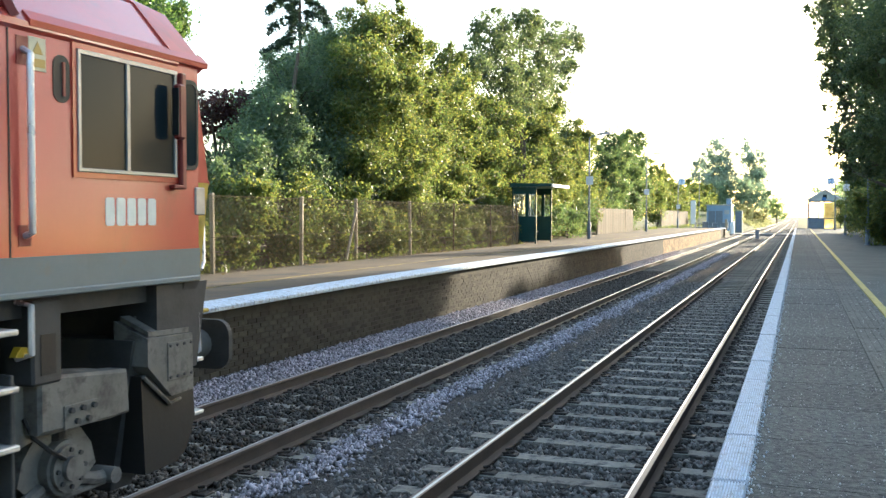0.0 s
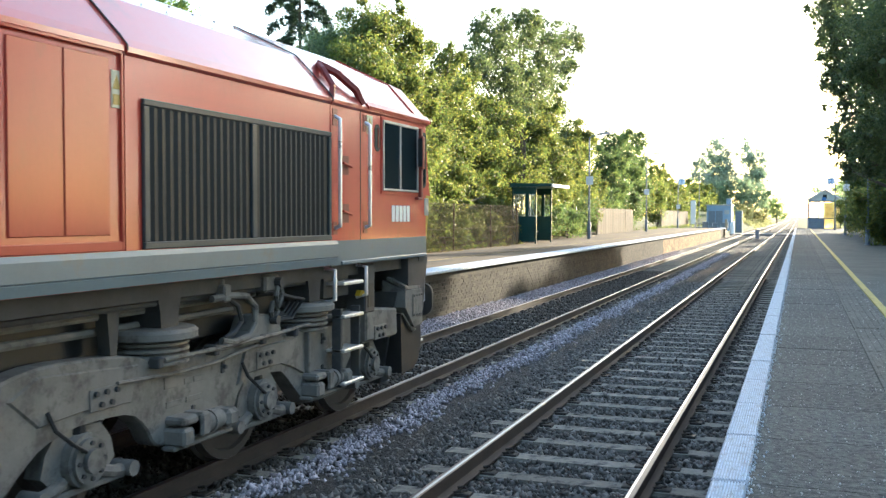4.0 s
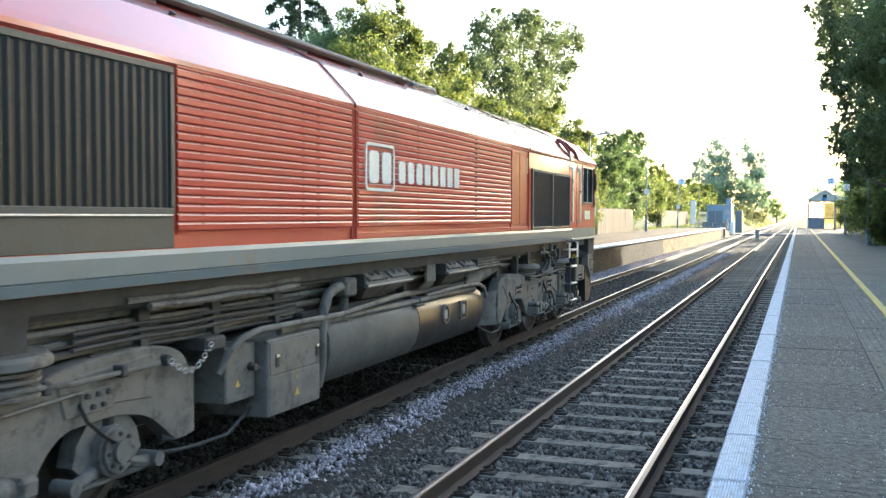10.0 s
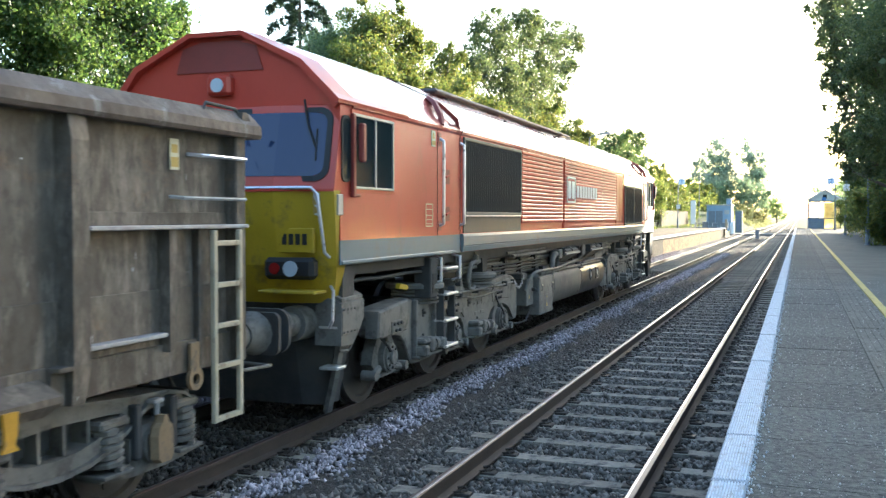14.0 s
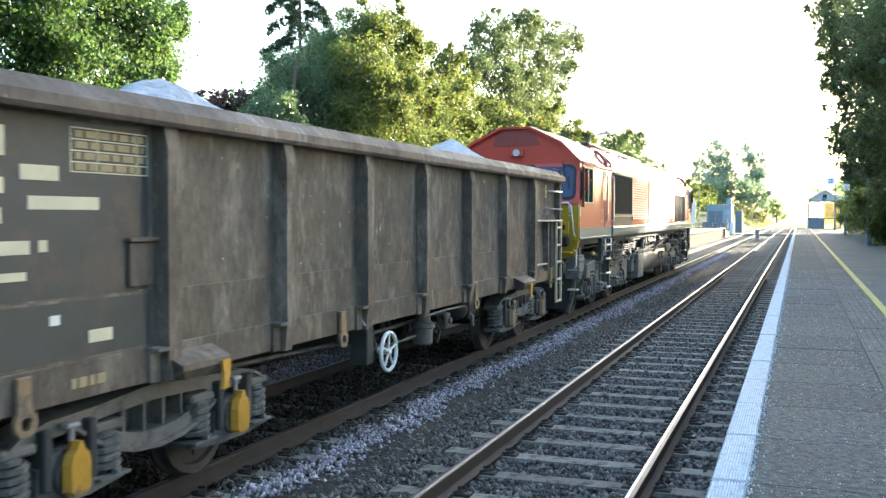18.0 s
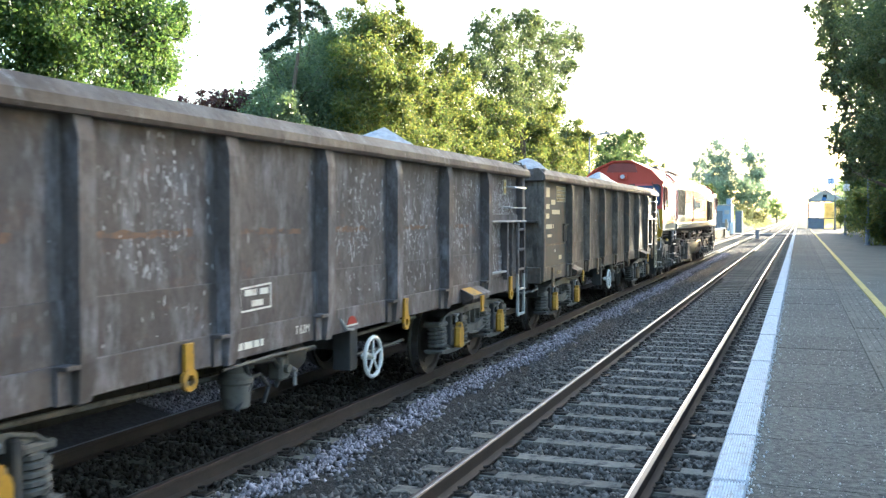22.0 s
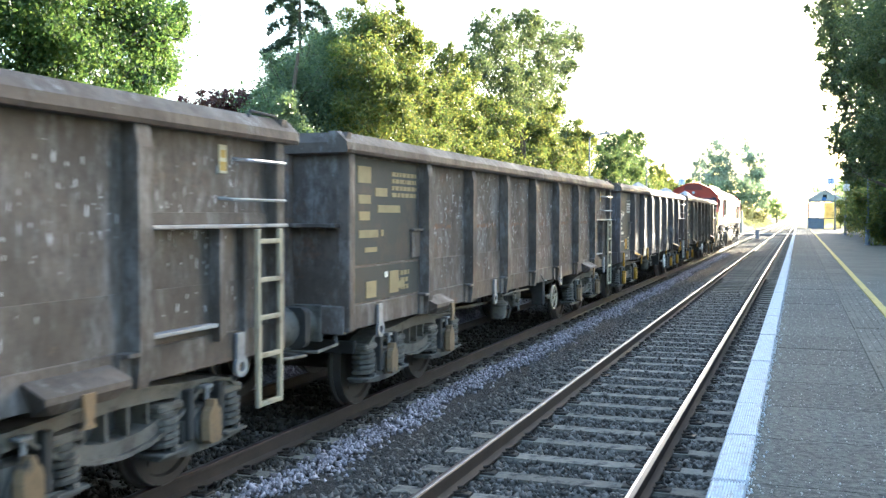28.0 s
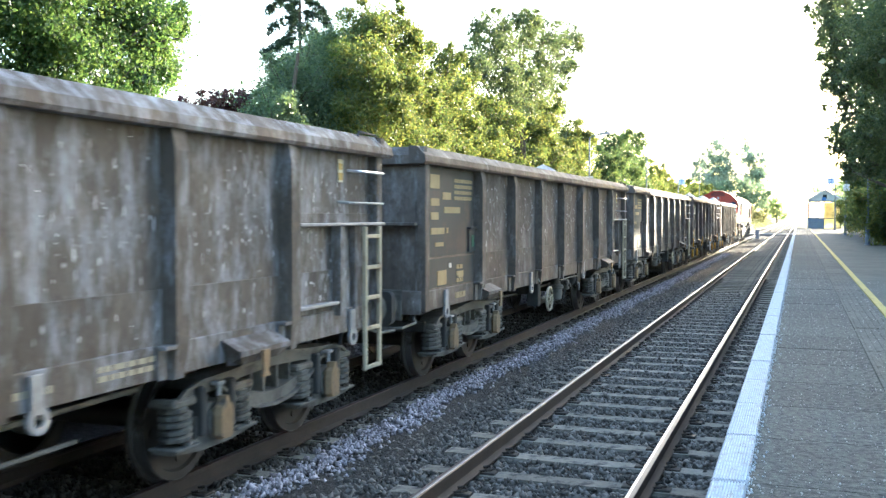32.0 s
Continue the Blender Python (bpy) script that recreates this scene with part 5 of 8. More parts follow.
# grey band along the foot of the side
for a, b in ((-10.56, -7.105), (8.115, 10.56)):
    part("grey_band", Geo().box(SIDE - 0.01, SIDE + 0.004, a, b, SOLE - 0.005, 1.86), LOCO_GREY, loco)
    part("band_bead", Geo().box(SIDE, SIDE + 0.022, a + (0.02 if a < 0 else 0.2), b - (0.2 if a < 0 else 0.02), SOLE - 0.005, SOLE + 0.035, 0.008), LOCO_GREY, loco)
for s in (-1, 1):
    part("solebar", Geo().prism([(s * (SIDE - 0.05), 1.635), (s * (SIDE + 0.03), 1.635), (s * (SIDE + 0.04), 1.70), (s * (SIDE + 0.035), 1.705), (s * (SIDE + 0.045), 1.715), (s * (SIDE + 0.045), 1.83), (s * (SIDE + 0.03), 1.865), (s * (SIDE - 0.05), 1.865)],
                                1, -7.07, 8.18), LOCO_GREY, loco)
part("underframe_deck", Geo().box(-1.2, 1.2, -10.3, 10.3, 1.5, 1.625), UNDER_DARK, loco)
# raised rim of the middle body panels
for y in (-1.39, -1.28, 4.12, 5.15):
    part("panel_bead", Geo().box(SIDE, SIDE + 0.02, y - 0.012, y + 0.012, 1.87, 3.14, 0.005), RED, loco)
part("panel_bead", Geo().box(SIDE, SIDE + 0.016, -1.3, 5.15, 1.87, 1.93, 0.005), RED, loco)
part("panel_bead", Geo().box(SIDE, SIDE + 0.02, -4.2, 5.15, 3.125, 3.15, 0.005), RED, loco)
for a, b in ((4.19, 4.62), (4.63, 5.03)):
    part("access_door", Geo().box(SIDE, SIDE + 0.012, a, b, 1.97, 3.09, 0.006), RED, loco)
# louvres
for a, b in ((-4.2, -1.40), (-1.26, 4.10)):
    lp = part("louvre_panel", Geo().box(SIDE, SIDE + 0.008, a, b, 1.96, 3.12), SLAT_RED, loco)
    z = 1.985
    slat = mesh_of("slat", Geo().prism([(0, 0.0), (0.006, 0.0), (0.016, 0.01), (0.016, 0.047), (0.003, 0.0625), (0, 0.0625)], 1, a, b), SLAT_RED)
    slat.materials.append(SLAT_SHINE)
    # top chamfers get the painted shine colour
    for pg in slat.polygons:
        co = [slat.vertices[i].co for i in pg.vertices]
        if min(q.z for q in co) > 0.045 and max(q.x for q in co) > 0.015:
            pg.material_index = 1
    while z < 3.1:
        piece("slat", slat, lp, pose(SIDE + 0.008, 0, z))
        z += 0.0635
# brand device and word as plain shapes
lg = part("brand_device", ring(Geo(), rounded(-1.105, -0.375, 2.35, 2.84, 0.06), rounded(-1.075, -0.405, 2.38, 2.81, 0.04), SIDE + 0.006, SIDE + 0.034), WHITE_MARK, loco, "pale square outline on the louvres")
for a, b in ((-1.02, -0.78), (-0.7, -0.46)):
    part("device_bar", Geo().prism(rounded(a, b, 2.43, 2.76, 0.05, 3), 0, SIDE + 0.006, SIDE + 0.032), WHITE_MARK, lg)
wd = part("brand_word", Geo().prism(rounded(-0.25, -0.07, 2.45, 2.69, 0.04, 3), 0, SIDE + 0.006, SIDE + 0.032), WHITE_MARK, loco, "row of pale plain bars on the louvres")
for i in range(1, 8):
    a = -0.25 + i * 0.256
    part("letter_bar", Geo().prism(rounded(a, a + 0.18, 2.45, 2.69, 0.02 if i > 2 else 0.04, 3), 0, SIDE + 0.006, SIDE + 0.032), WHITE_MARK, wd)


def grille(a, b, z0, z1, split, label):
    gr = part("grille", Geo().box(SIDE, SIDE + 0.006, a, b, z0, z1), GRILLE, loco, label)
    ring_g = Geo()
    for q0, q1, w0, w1 in ((a, b, z0, z0 + 0.05), (a, b, z1 - 0.045, z1), (a, a + 0.06, z0 + 0.05, z1 - 0.045), (b - 0.05, b, z0 + 0.05, z1 - 0.045)):
        ring_g.box(SIDE, SIDE + 0.028, q0, q1, w0, w1, 0.006)
    for q in split:
        ring_g.box(SIDE, SIDE + 0.03, q - 0.035, q + 0.035, z0 + 0.05, z1 - 0.045, 0.006)
    part("grille_frame", ring_g, GRILLE_FRAME, gr)
    me = mesh_of("slat", Geo().prism([(0, -0.028), (0.02, -0.004), (0.02, 0.004), (0, 0.028)], 2, z0 + 0.05, z1 - 0.045), GRILLE)
    y = a + 0.11
    while y < b - 0.08:
        if all(abs(y - q) > 0.07 for q in split):
            piece("slat", me, gr, pose(SIDE + 0.006, y, 0))
        y += 0.088
    return gr


grille(5.355, 8.085, 1.87, 2.87, [6.735], "dark grey air intake with vertical slats")
gr = grille(-6.99, -4.235, 2.1, 3.12, [], "dark grey air intake with vertical slats")
part("lower_panel", Geo().box(SIDE, SIDE + 0.014, -6.99, -4.235, 1.87, 2.09, 0.004), GRILLE_FRAME, gr)
part("lower_lip", Geo().box(SIDE, SIDE + 0.035, -6.95, -4.27, 2.09, 2.105, 0.004), WORN_STEEL, gr)


def warning_sign(x, y0, y1, z0, z1, parent):
    sg = part("warning_sign", Geo().box(x, x + 0.006, y0, y1, z0, z1, 0.002), CREAM_MARK, parent, "small cream warning sign with amber triangle")
    ym, h = (y0 + y1) / 2, z1 - z0
    part("triangle", Geo().prism([(ym - 0.04, z1 - h * 0.5), (ym + 0.04, z1 - h * 0.5), (ym, z1 - h * 0.12)], 0, x + 0.006, x + 0.009), AMBER_MARK, sg)
    part("band", Geo().box(x + 0.006, x + 0.009, y0 + 0.01, y1 - 0.01, z0 + 0.02, z0 + h * 0.36), AMBER_MARK, sg)


warning_sign(SIDE, 5.06, 5.155, 2.78, 3.02, loco)


def cab(s, number):
    """One end; s = 1 leads, -1 trails. y values are given for the leading end and mirrored."""
    def Y(v):
        return s * v
    # side window
    wf = part("cab_window", Geo().box(SIDE, SIDE + 0.006, Y(9.305), Y(10.27), 2.38, 3.08), GLASS_CAB, loco, "sliding cab side window in a steel frame")
    fr = Geo()
    for a, b, c, d in ((9.29, 10.285, 2.36, 2.385), (9.29, 10.285, 3.07, 3.1), (9.29, 9.32, 2.38, 3.08), (10.25, 10.28, 2.38, 3.08), (9.74, 9.775, 2.38, 3.08)):
        fr.box(SIDE, SIDE + 0.02, Y(a), Y(b), c, d, 0.004)
    part("window_frame", fr, GALV, wf)
    part("window_edge", ring(Geo(), [(Y(9.255), 2.325), (Y(10.32), 2.325), (Y(10.32), 3.135), (Y(9.255), 3.135)], [(Y(9.29), 2.36), (Y(10.285), 2.36), (Y(10.285), 3.1), (Y(9.29), 3.1)], SIDE, SIDE + 0.01), RED, wf)
    # quarter light
    q_out = rounded(10.34, 10.535, 2.42, 3.06, 0.07)
    q_in = rounded(10.365, 10.51, 2.45, 3.03, 0.055)
    qw = part("quarter_window", Geo().prism([(Y(a), b) for a, b in q_in], 0, SIDE - 0.002, SIDE + 0.008), GLASS_CAB, loco)
    part("rubber_seal", ring(Geo(), [(Y(a), b) for a, b in q_out], [(Y(a), b) for a, b in q_in], SIDE, SIDE + 0.014), RUBBER, qw)
    # mirror
    mr = part("mirror", Geo().box(SIDE + 0.05, SIDE + 0.11, Y(10.18), Y(10.26), 2.62, 3.0, 0.015), DARK_RED, loco, "dark red folding mirror")
    part("mirror_arm", Geo().box(SIDE + 0.01, SIDE + 0.05, Y(10.29), Y(10.345), 2.28, 3.09, 0.008).box(SIDE, SIDE + 0.05, Y(10.2), Y(10.34), 2.28, 2.31, 0.006), DARK_RED, mr)
    part("mirror_glass", Geo().box(SIDE + 0.055, SIDE + 0.105, Y(10.172), Y(10.18), 2.65, 2.97), GRILLE, mr)
    # cab door seams, handrails, lock recesses
    for v in ((8.76,) if s > 0 else (7.92, 7.09)):
        part("door_seam", Geo().box(SIDE - 0.01, SIDE + 0.003, Y(v - 0.006), Y(v + 0.006), SOLE, 3.15), RUBBER, loco)
    rails = (8.20, 8.87) if s > 0 else (7.09, 7.845)
    for v in rails:
        for z0, z1 in ((1.92, 2.04), (2.94, 3.1)):
            part("handrail_recess", Geo().box(SIDE - 0.01, SIDE + 0.004, Y(v - 0.05), Y(v + 0.045), z0, z1), DARK_RED, loco)
        part("handrail", Geo().tube([(SIDE, Y(v), 3.03), (SIDE + 0.055, Y(v), 3.0), (SIDE + 0.055, Y(v), 2.9), (SIDE + 0.055, Y(v), 2.1), (SIDE + 0.055, Y(v), 2.0), (SIDE, Y(v), 1.98)], 0.02, 8), CHROME, loco, "bright steel handrail", smooth=True)
    lockv = 8.42 if s > 0 else 7.62
    for z in (2.12, 2.58):
        lk = part("lock_recess", Geo().box(SIDE - 0.01, SIDE + 0.004, Y(lockv - 0.12), Y(lockv + 0.07), z - 0.09, z + 0.09), DARK_RED, loco)
        part("lock_handle", Geo().rod((SIDE + 0.02, Y(lockv - 0.08), z + 0.02), (SIDE + 0.03, Y(lockv + 0.08), z - 0.01), 0.014, 6), RED, lk)
    warning_sign(SIDE, min(Y(8.91), Y(9.045)) if s > 0 else -8.14, max(Y(8.91), Y(9.045)) if s > 0 else -8.0, 2.92, 3.11, loco)
    if s > 0:
        part("oval_vent", Geo().prism(rounded(9.1, 9.24, 2.76, 3.04, 0.065), 0, SIDE - 0.005, SIDE + 0.004), RUBBER, loco)
        part("vent_bar", Geo().box(SIDE + 0.004, SIDE + 0.012, 9.175, 9.195, 2.8, 3.0), DARK_RED, loco)
    else:
        fr = Geo()
        for z in (2.0, 2.05, 2.1, 2.17):
            fr.box(SIDE, SIDE + 0.003, -8.3, -8.1, z, z + 0.006)
        part("data_panel", ring(fr, [(-8.31, 1.97), (-8.08, 1.97), (-8.08, 2.24), (-8.31, 2.24)], [(-8.3, 1.98), (-8.09, 1.98), (-8.09, 2.23), (-8.3, 2.23)], SIDE, SIDE + 0.003), CREAM_MARK, loco, "small outlined data panel")
    # rain strip and hood over the door
    part("rain_strip", Geo().prism([(SIDE - 0.01, 3.165), (SIDE + 0.025, 3.165), (SIDE + 0.03, 3.2), (SIDE - 0.03, 3.26)], 1, Y(8.9), Y(10.64)), RED, loco)
    hv = 8.45 if s > 0 else 7.42
    part("door_hood", Geo().tube([(1.31, Y(hv - 0.3), 3.18), (1.3, Y(hv - 0.25), 3.32), (1.13, Y(hv - 0.12), 3.5), (1.02, Y(hv), 3.57)], 0.03, 5)
         .tube([(1.0, Y(hv), 3.58), (1.14, Y(hv + 0.14), 3.5), (1.28, Y(hv + 0.3), 3.34), (1.32, Y(hv + 0.36), 3.2)], 0.04, 5), DARK_RED, loco)

    # nose: corner and middle distance by height
    def nose(x, z):
        lv = [(0.15, 10.05, 10.25), (1.0, 10.28, 10.45), (1.26, 10.42, 10.6), (1.62, 10.58, 10.74), (2.34, 10.68, 10.84), (3.12, 10.52, 10.66), (3.9, 10.4, 10.52)]
        for (z0, c0, m0), (z1, c1, m1) in zip(lv, lv[1:]):
            if z <= z1:
                f = max(0, (z - z0) / (z1 - z0))
                c, m = c0 + (c1 - c0) * f, m0 + (m1 - m0) * f
                break
        k = max(0.0, (abs(x) - 0.75) / 0.57)
        return m + (c - m) * min(1, k)

    def width(z):
        for (z0, w0), (z1, w1) in zip(((0.1, 0.98), (1.24, 1.2), (1.62, 1.3), (2.34, 1.32), (3.16, 1.32)), ((1.24, 1.2), (1.62, 1.3), (2.34, 1.32), (3.16, 1.32), (4, 1.3))):
            if z <= z1:
                return w0 + (w1 - w0) * (z - z0) / (z1 - z0)
        return 1.3

    def face(g, levels, back):
        rings = []
        for z in levels:
            w = width(z)
            xs = [-w, -0.75, 0, 0.75, w]
            rings.append([(x, Y(nose(x, z)), z) for x in xs] + [(w, Y(back), z), (-w, Y(back), z)])
        return g.loft(rings)

    part("front_panel", face(Geo(), [1.62, 2.0, 2.335], 10.2), LOCO_YELLOW, loco, "dull yellow end panel")
    part("lower_front_panel", face(Geo(), [1.25, 1.45, 1.62], 10.4), UNDER_DARK if s > 0 else LOCO_YELLOW, loco, "black end apron" if s > 0 else "dull yellow end panel")
    part("apron_back", Geo().box(-1.27, 1.27, Y(10.15), Y(10.4), 1.0, 1.61), UNDER_DARK, loco)
    part("windscreen_surround", face(Geo(), [2.34, 2.6, 2.9, 3.15], 10.2), RED, loco)
    # gable under the roof, behind the brow
    part("gable", Geo().prism([(x, z) for x, z in HULL if z >= 3.1], 1, Y(10.3), Y(10.56)), RED, loco)
    brow = [(x * 1.01, z + 0.02) for x, z in HULL if z >= 3.1]
    rings = []
    for v, dz in ((10.3, 0.0), (10.66, -0.02)):
        rings.append([(x, Y(v - (0.06 if abs(x) > 1.2 else 0)), z + dz) for x, z in brow] + [(x * 0.955, Y(v - (0.06 if abs(x) > 1.2 else 0)), z + dz - 0.045) for x, z in reversed(brow)])
    part("roof_brow", Geo().loft(rings), RED, loco, smooth=True)
    part("front_vent", Geo().prism([(-0.5, 3.52), (0.5, 3.52), (0.42, 3.76), (0.2, 3.82), (-0.2, 3.82), (-0.42, 3.76)], 1, Y(10.55), Y(10.575)), DARK_RED, loco)
    hl = part("top_lamp", Geo().box(-0.1, 0.17, Y(10.5), Y(10.66), 3.28, 3.48, 0.03), RED, loco, "small top headlamp in a red box")
    part("lens", Geo().rod((0.035, Y(10.655), 3.375), (0.035, Y(10.675), 3.375), 0.07, 16), LAMP_LENS, hl)
    # windscreens
    for sx in (-1, 1):
        xs_o, xs_i = rounded(0.14, 1.26, 2.42, 3.13, 0.13), rounded(0.19, 1.21, 2.47, 3.08, 0.1)
        cols = [0.19, 0.2, 0.23, 0.29, 0.5, 0.75, 0.95, 1.11, 1.17, 1.2, 1.21]
        gl = []
        for a in cols:
            e = max(0.0, 0.29 - a, a - 1.11)
            cut = 0.1 - math.sqrt(max(0.0, 0.01 - e * e))
            gl.append([(sx * a, Y(nose(a, q) + 0.008), q) for q in (2.47 + cut, 2.775, 3.08 - cut)])
        sc = part("windscreen", Geo().loft(gl, closed=False), GLASS_SCREEN, loco, "large raked windscreen, the sky's blue put into its colour")
        n = len(xs_o)
        vs = [(sx * a, Y(nose(a, b) + 0.018), b) for a, b in xs_o] + [(sx * a, Y(nose(a, b) + 0.018), b) for a, b in xs_i] + [(sx * a, Y(nose(a, b) - 0.01), b) for a, b in xs_o]
        part("rubber_seal", Geo().add(vs, [(i, (i + 1) % n, n + (i + 1) % n, n + i) for i in range(n)] + [(i, (i + 1) % n, 2 * n + (i + 1) % n, 2 * n + i) for i in range(n)]), RUBBER, sc)
        part("wiper", Geo().tube([(sx * 0.98, Y(nose(0.98, 3.2) + 0.03), 3.2), (sx * 1.04, Y(nose(1.04, 2.95) + 0.03), 2.95), (sx * 1.12, Y(nose(1.12, 2.75) + 0.02), 2.75)], 0.012, 5)
             .tube([(sx * 1.12, Y(nose(1.12, 2.92) + 0.016), 2.92), (sx * 1.13, Y(nose(1.13, 2.62) + 0.016), 2.62)], 0.009, 4), RUBBER, sc)
    part("bead", face(Geo(), [2.325, 2.35], 10.3).move(Matrix.Translation((0, Y(0.012), 0))), RED, loco)
    # lamps, number, rails on the yellow panel
    for sx in (-1, 1):
        cl = part("lamp_housing", Geo().box(sx * 0.62, sx * 1.15, Y(10.64), Y(10.80), 1.49, 1.70, 0.04), RUBBER, loco, "black lamp housing")
        part("headlight", Geo().rod((sx * 0.92, Y(10.79), 1.595), (sx * 0.92, Y(10.815), 1.595), 0.075, 18), LAMP_LENS, cl)
        part("tail_light", Geo().rod((sx * 0.75, Y(10.79), 1.595), (sx * 0.75, Y(10.812), 1.595), 0.055, 14), RED_LENS, cl)
        part("step_plate", Geo().box(sx * 0.6, sx * 1.2, Y(10.6), Y(10.86), 1.36, 1.39, 0.008), LOCO_YELLOW, loco)
        part("front_handrail", Geo().tube([(sx * 0.25, Y(10.86), 2.36), (sx * 1.14, Y(10.8), 2.36), (sx * 1.19, Y(10.78), 2.3), (sx * 1.21, Y(10.76), 2.1), (sx * 1.24, Y(10.72), 1.75), (sx * 1.26, Y(10.66), 1.7)], 0.017, 8), CHROME, loco, smooth=True)
        sg = Geo().add([(sx * x, Y(nose(1.15, z) + 0.006), z) for x, z in ((1.05, 2.1), (1.19, 2.1), (1.19, 2.31), (1.05, 2.31))], [(0, 1, 2, 3)])
        wsn = part("warning_sign", sg, PALE_SIGN, loco, "white warning sign with black triangle")
        part("triangle", Geo().add([(sx * x, Y(nose(1.15, z) + 0.01), z) for x, z in ((1.07, 2.2), (1.17, 2.2), (1.12, 2.29))], [(0, 1, 2)]), AMBER_MARK, wsn)
        part("band", Geo().add([(sx * x, Y(nose(1.15, z) + 0.01), z) for x, z in ((1.06, 2.12), (1.18, 2.12), (1.18, 2.18), (1.06, 2.18))], [(0, 1, 2, 3)]), AMBER_MARK, wsn)
        part("corner_vent", Geo().box(sx * (SIDE - 0.02), sx * (SIDE + 0.012), Y(10.5), Y(10.62), 2.1, 2.3, 0.008), GALV, loco)
    bg = part("brand_badge", Geo().box(-0.2, 0.2, Y(10.835), Y(10.86), 1.97, 2.19, 0.008), PALE_SIGN, loco, "white badge with dark red border")
    part("badge_bar", Geo().box(-0.17, -0.03, Y(10.86), Y(10.866), 2.0, 2.16).box(0.03, 0.17, Y(10.86), Y(10.866), 2.0, 2.16), DARK_RED, bg)
    nb = part("front_number", Geo().box(0.66, 1.14, Y(10.7), Y(10.755), 1.74, 1.98, 0.01), LOCO_YELLOW, loco, "plate with five dark figure-sized bars")
    for i in range(5):
        a = 0.735 + i * 0.072
        part("figure_bar", Geo().box(a, a + 0.048, Y(10.755), Y(10.76), 1.82, 1.925), BLACK_MARK, nb)
    # valance, plough, buffers, coupling
    part("valance", face(Geo(), [0.2, 0.6, 1.0, 1.245], 9.95), UNDER_DARK, loco, "black lower apron")
    for z in (0.6, 1.0):
        part("apron_step", Geo().box(1.0, 1.2, Y(10.58), Y(10.78), z, z + 0.03, 0.006) if s > 0 else Geo().box(1.06, 1.26, Y(10.3), Y(10.5), z, z + 0.03, 0.006), WORN_STEEL, loco)
    for sx in (-1, 1):
        bf = part("buffer", Geo().rod((sx * 0.87, Y(10.35), 1.06), (sx * 0.87, Y(10.72), 1.06), 0.17, 18).rod((sx * 0.87, Y(10.7), 1.06), (sx * 0.87, Y(11.22), 1.06), 0.12, 16), UNDER, loco, smooth=True)
        part("buffer_head", Geo().prism([(sx * 0.87 + a, 1.06 + b) for a, b in rounded(-0.28, 0.28, -0.2, 0.2, 0.12)], 1, Y(11.2), Y(11.25)), UNDER_DARK, bf)
        box_side = ((9.98, 1.26), (10.49, 1.245), (10.5, 0.84), (10.24, 0.83), (9.98, 1.07))
        sb = part("sand_box", Geo().loft([[(sx * 1.02, Y(v), z + (0.11 if z > 1.2 else 0)) for v, z in box_side], [(sx * 1.3, Y(v), z) for v, z in box_side]]), UNDER, loco, "angular grey-green sand box with a bolted plate")
        part("sand_box_lid", Geo().loft([[(sx * a, Y(v), z) for a, v, z in ((1.06, 10.0, c + 0.1), (1.29, 10.0, c), (1.29, 10.46, c - 0.015), (1.06, 10.46, c + 0.085))] for c in (1.272, 1.305)]), UNDER, sb)
        part("lid_catch", Geo().tube([(sx * 1.1, Y(10.1), 1.385), (sx * 1.14, Y(10.14), 1.41), (sx * 1.14, Y(10.34), 1.4), (sx * 1.1, Y(10.38), 1.375)], 0.012, 6).box(sx * 1.1, sx * 1.27, Y(10.21), Y(10.26), 1.33, 1.41, 0.008), UNDER, sb)
        part("bolted_plate", Geo().box(sx * 1.3, sx * 1.31, Y(10.19), Y(10.48), 0.94, 1.21, 0.004), UNDER, sb)
        for v in (10.215, 10.295, 10.375, 10.455):
            for z in (0.965, 1.185):
                part("bolt", Geo().rod((sx * 1.308, Y(v), z), (sx * 1.318, Y(v), z), 0.011, 6), UNDER_DARK, sb)
        part("sand_pipe", Geo().tube([(sx * 1.26, Y(9.98), 1.0), (sx * 1.27, Y(10.24), 0.79), (sx * 1.26, Y(10.27), 0.77), (sx * 1.24, Y(10.42), 0.78)], 0.014, 6), UNDER, sb)
        if s > 0:
            part("plough", Geo().prism([(Y(v), z) for v, z in ((9.98, 1.0), (10.56, 1.0), (10.6, 0.62), (10.5, 0.4), (10.36, 0.33), (10.02, 0.32))], 0, min(sx * 0.25, sx * 1.24), max(sx * 0.25, sx * 1.24)), BLACK_MARK, loco, "black snow plough wing")
            part("apron_corner", Geo().prism([(Y(v), z) for v, z in ((10.1, 1.0), (10.56, 1.0), (10.7, 1.615), (10.1, 1.615))], 0, min(sx * 1.0, sx * 1.285), max(sx * 1.0, sx * 1.285)), UNDER_DARK, loco)
        else:
            part("guard_iron", Geo().tube([(sx * 1.15, Y(10.2), 0.85), (sx * 1.13, Y(10.3), 0.5), (sx * 1.0, Y(10.2), 0.14)], 0.045, 5), UNDER, loco)
        part("corner_handrail", Geo().tube([(sx * 1.2, Y(10.52), 1.42), (sx * 1.27, Y(10.6), 1.38), (sx * 1.27, Y(10.62), 1.1), (sx * 1.2, Y(10.55), 1.02)], 0.016, 6), CHROME, loco)
    part("coupling", Geo().box(-0.08, 0.08, Y(10.4), Y(10.95), 0.98, 1.12, 0.02).rod((0, Y(10.95), 1.0), (0, Y(11.0), 0.6), 0.035, 8), UNDER_DARK, loco)
    # steps under the cab door
    sv = 8.36 if s > 0 else 7.2
    sw = 0.44
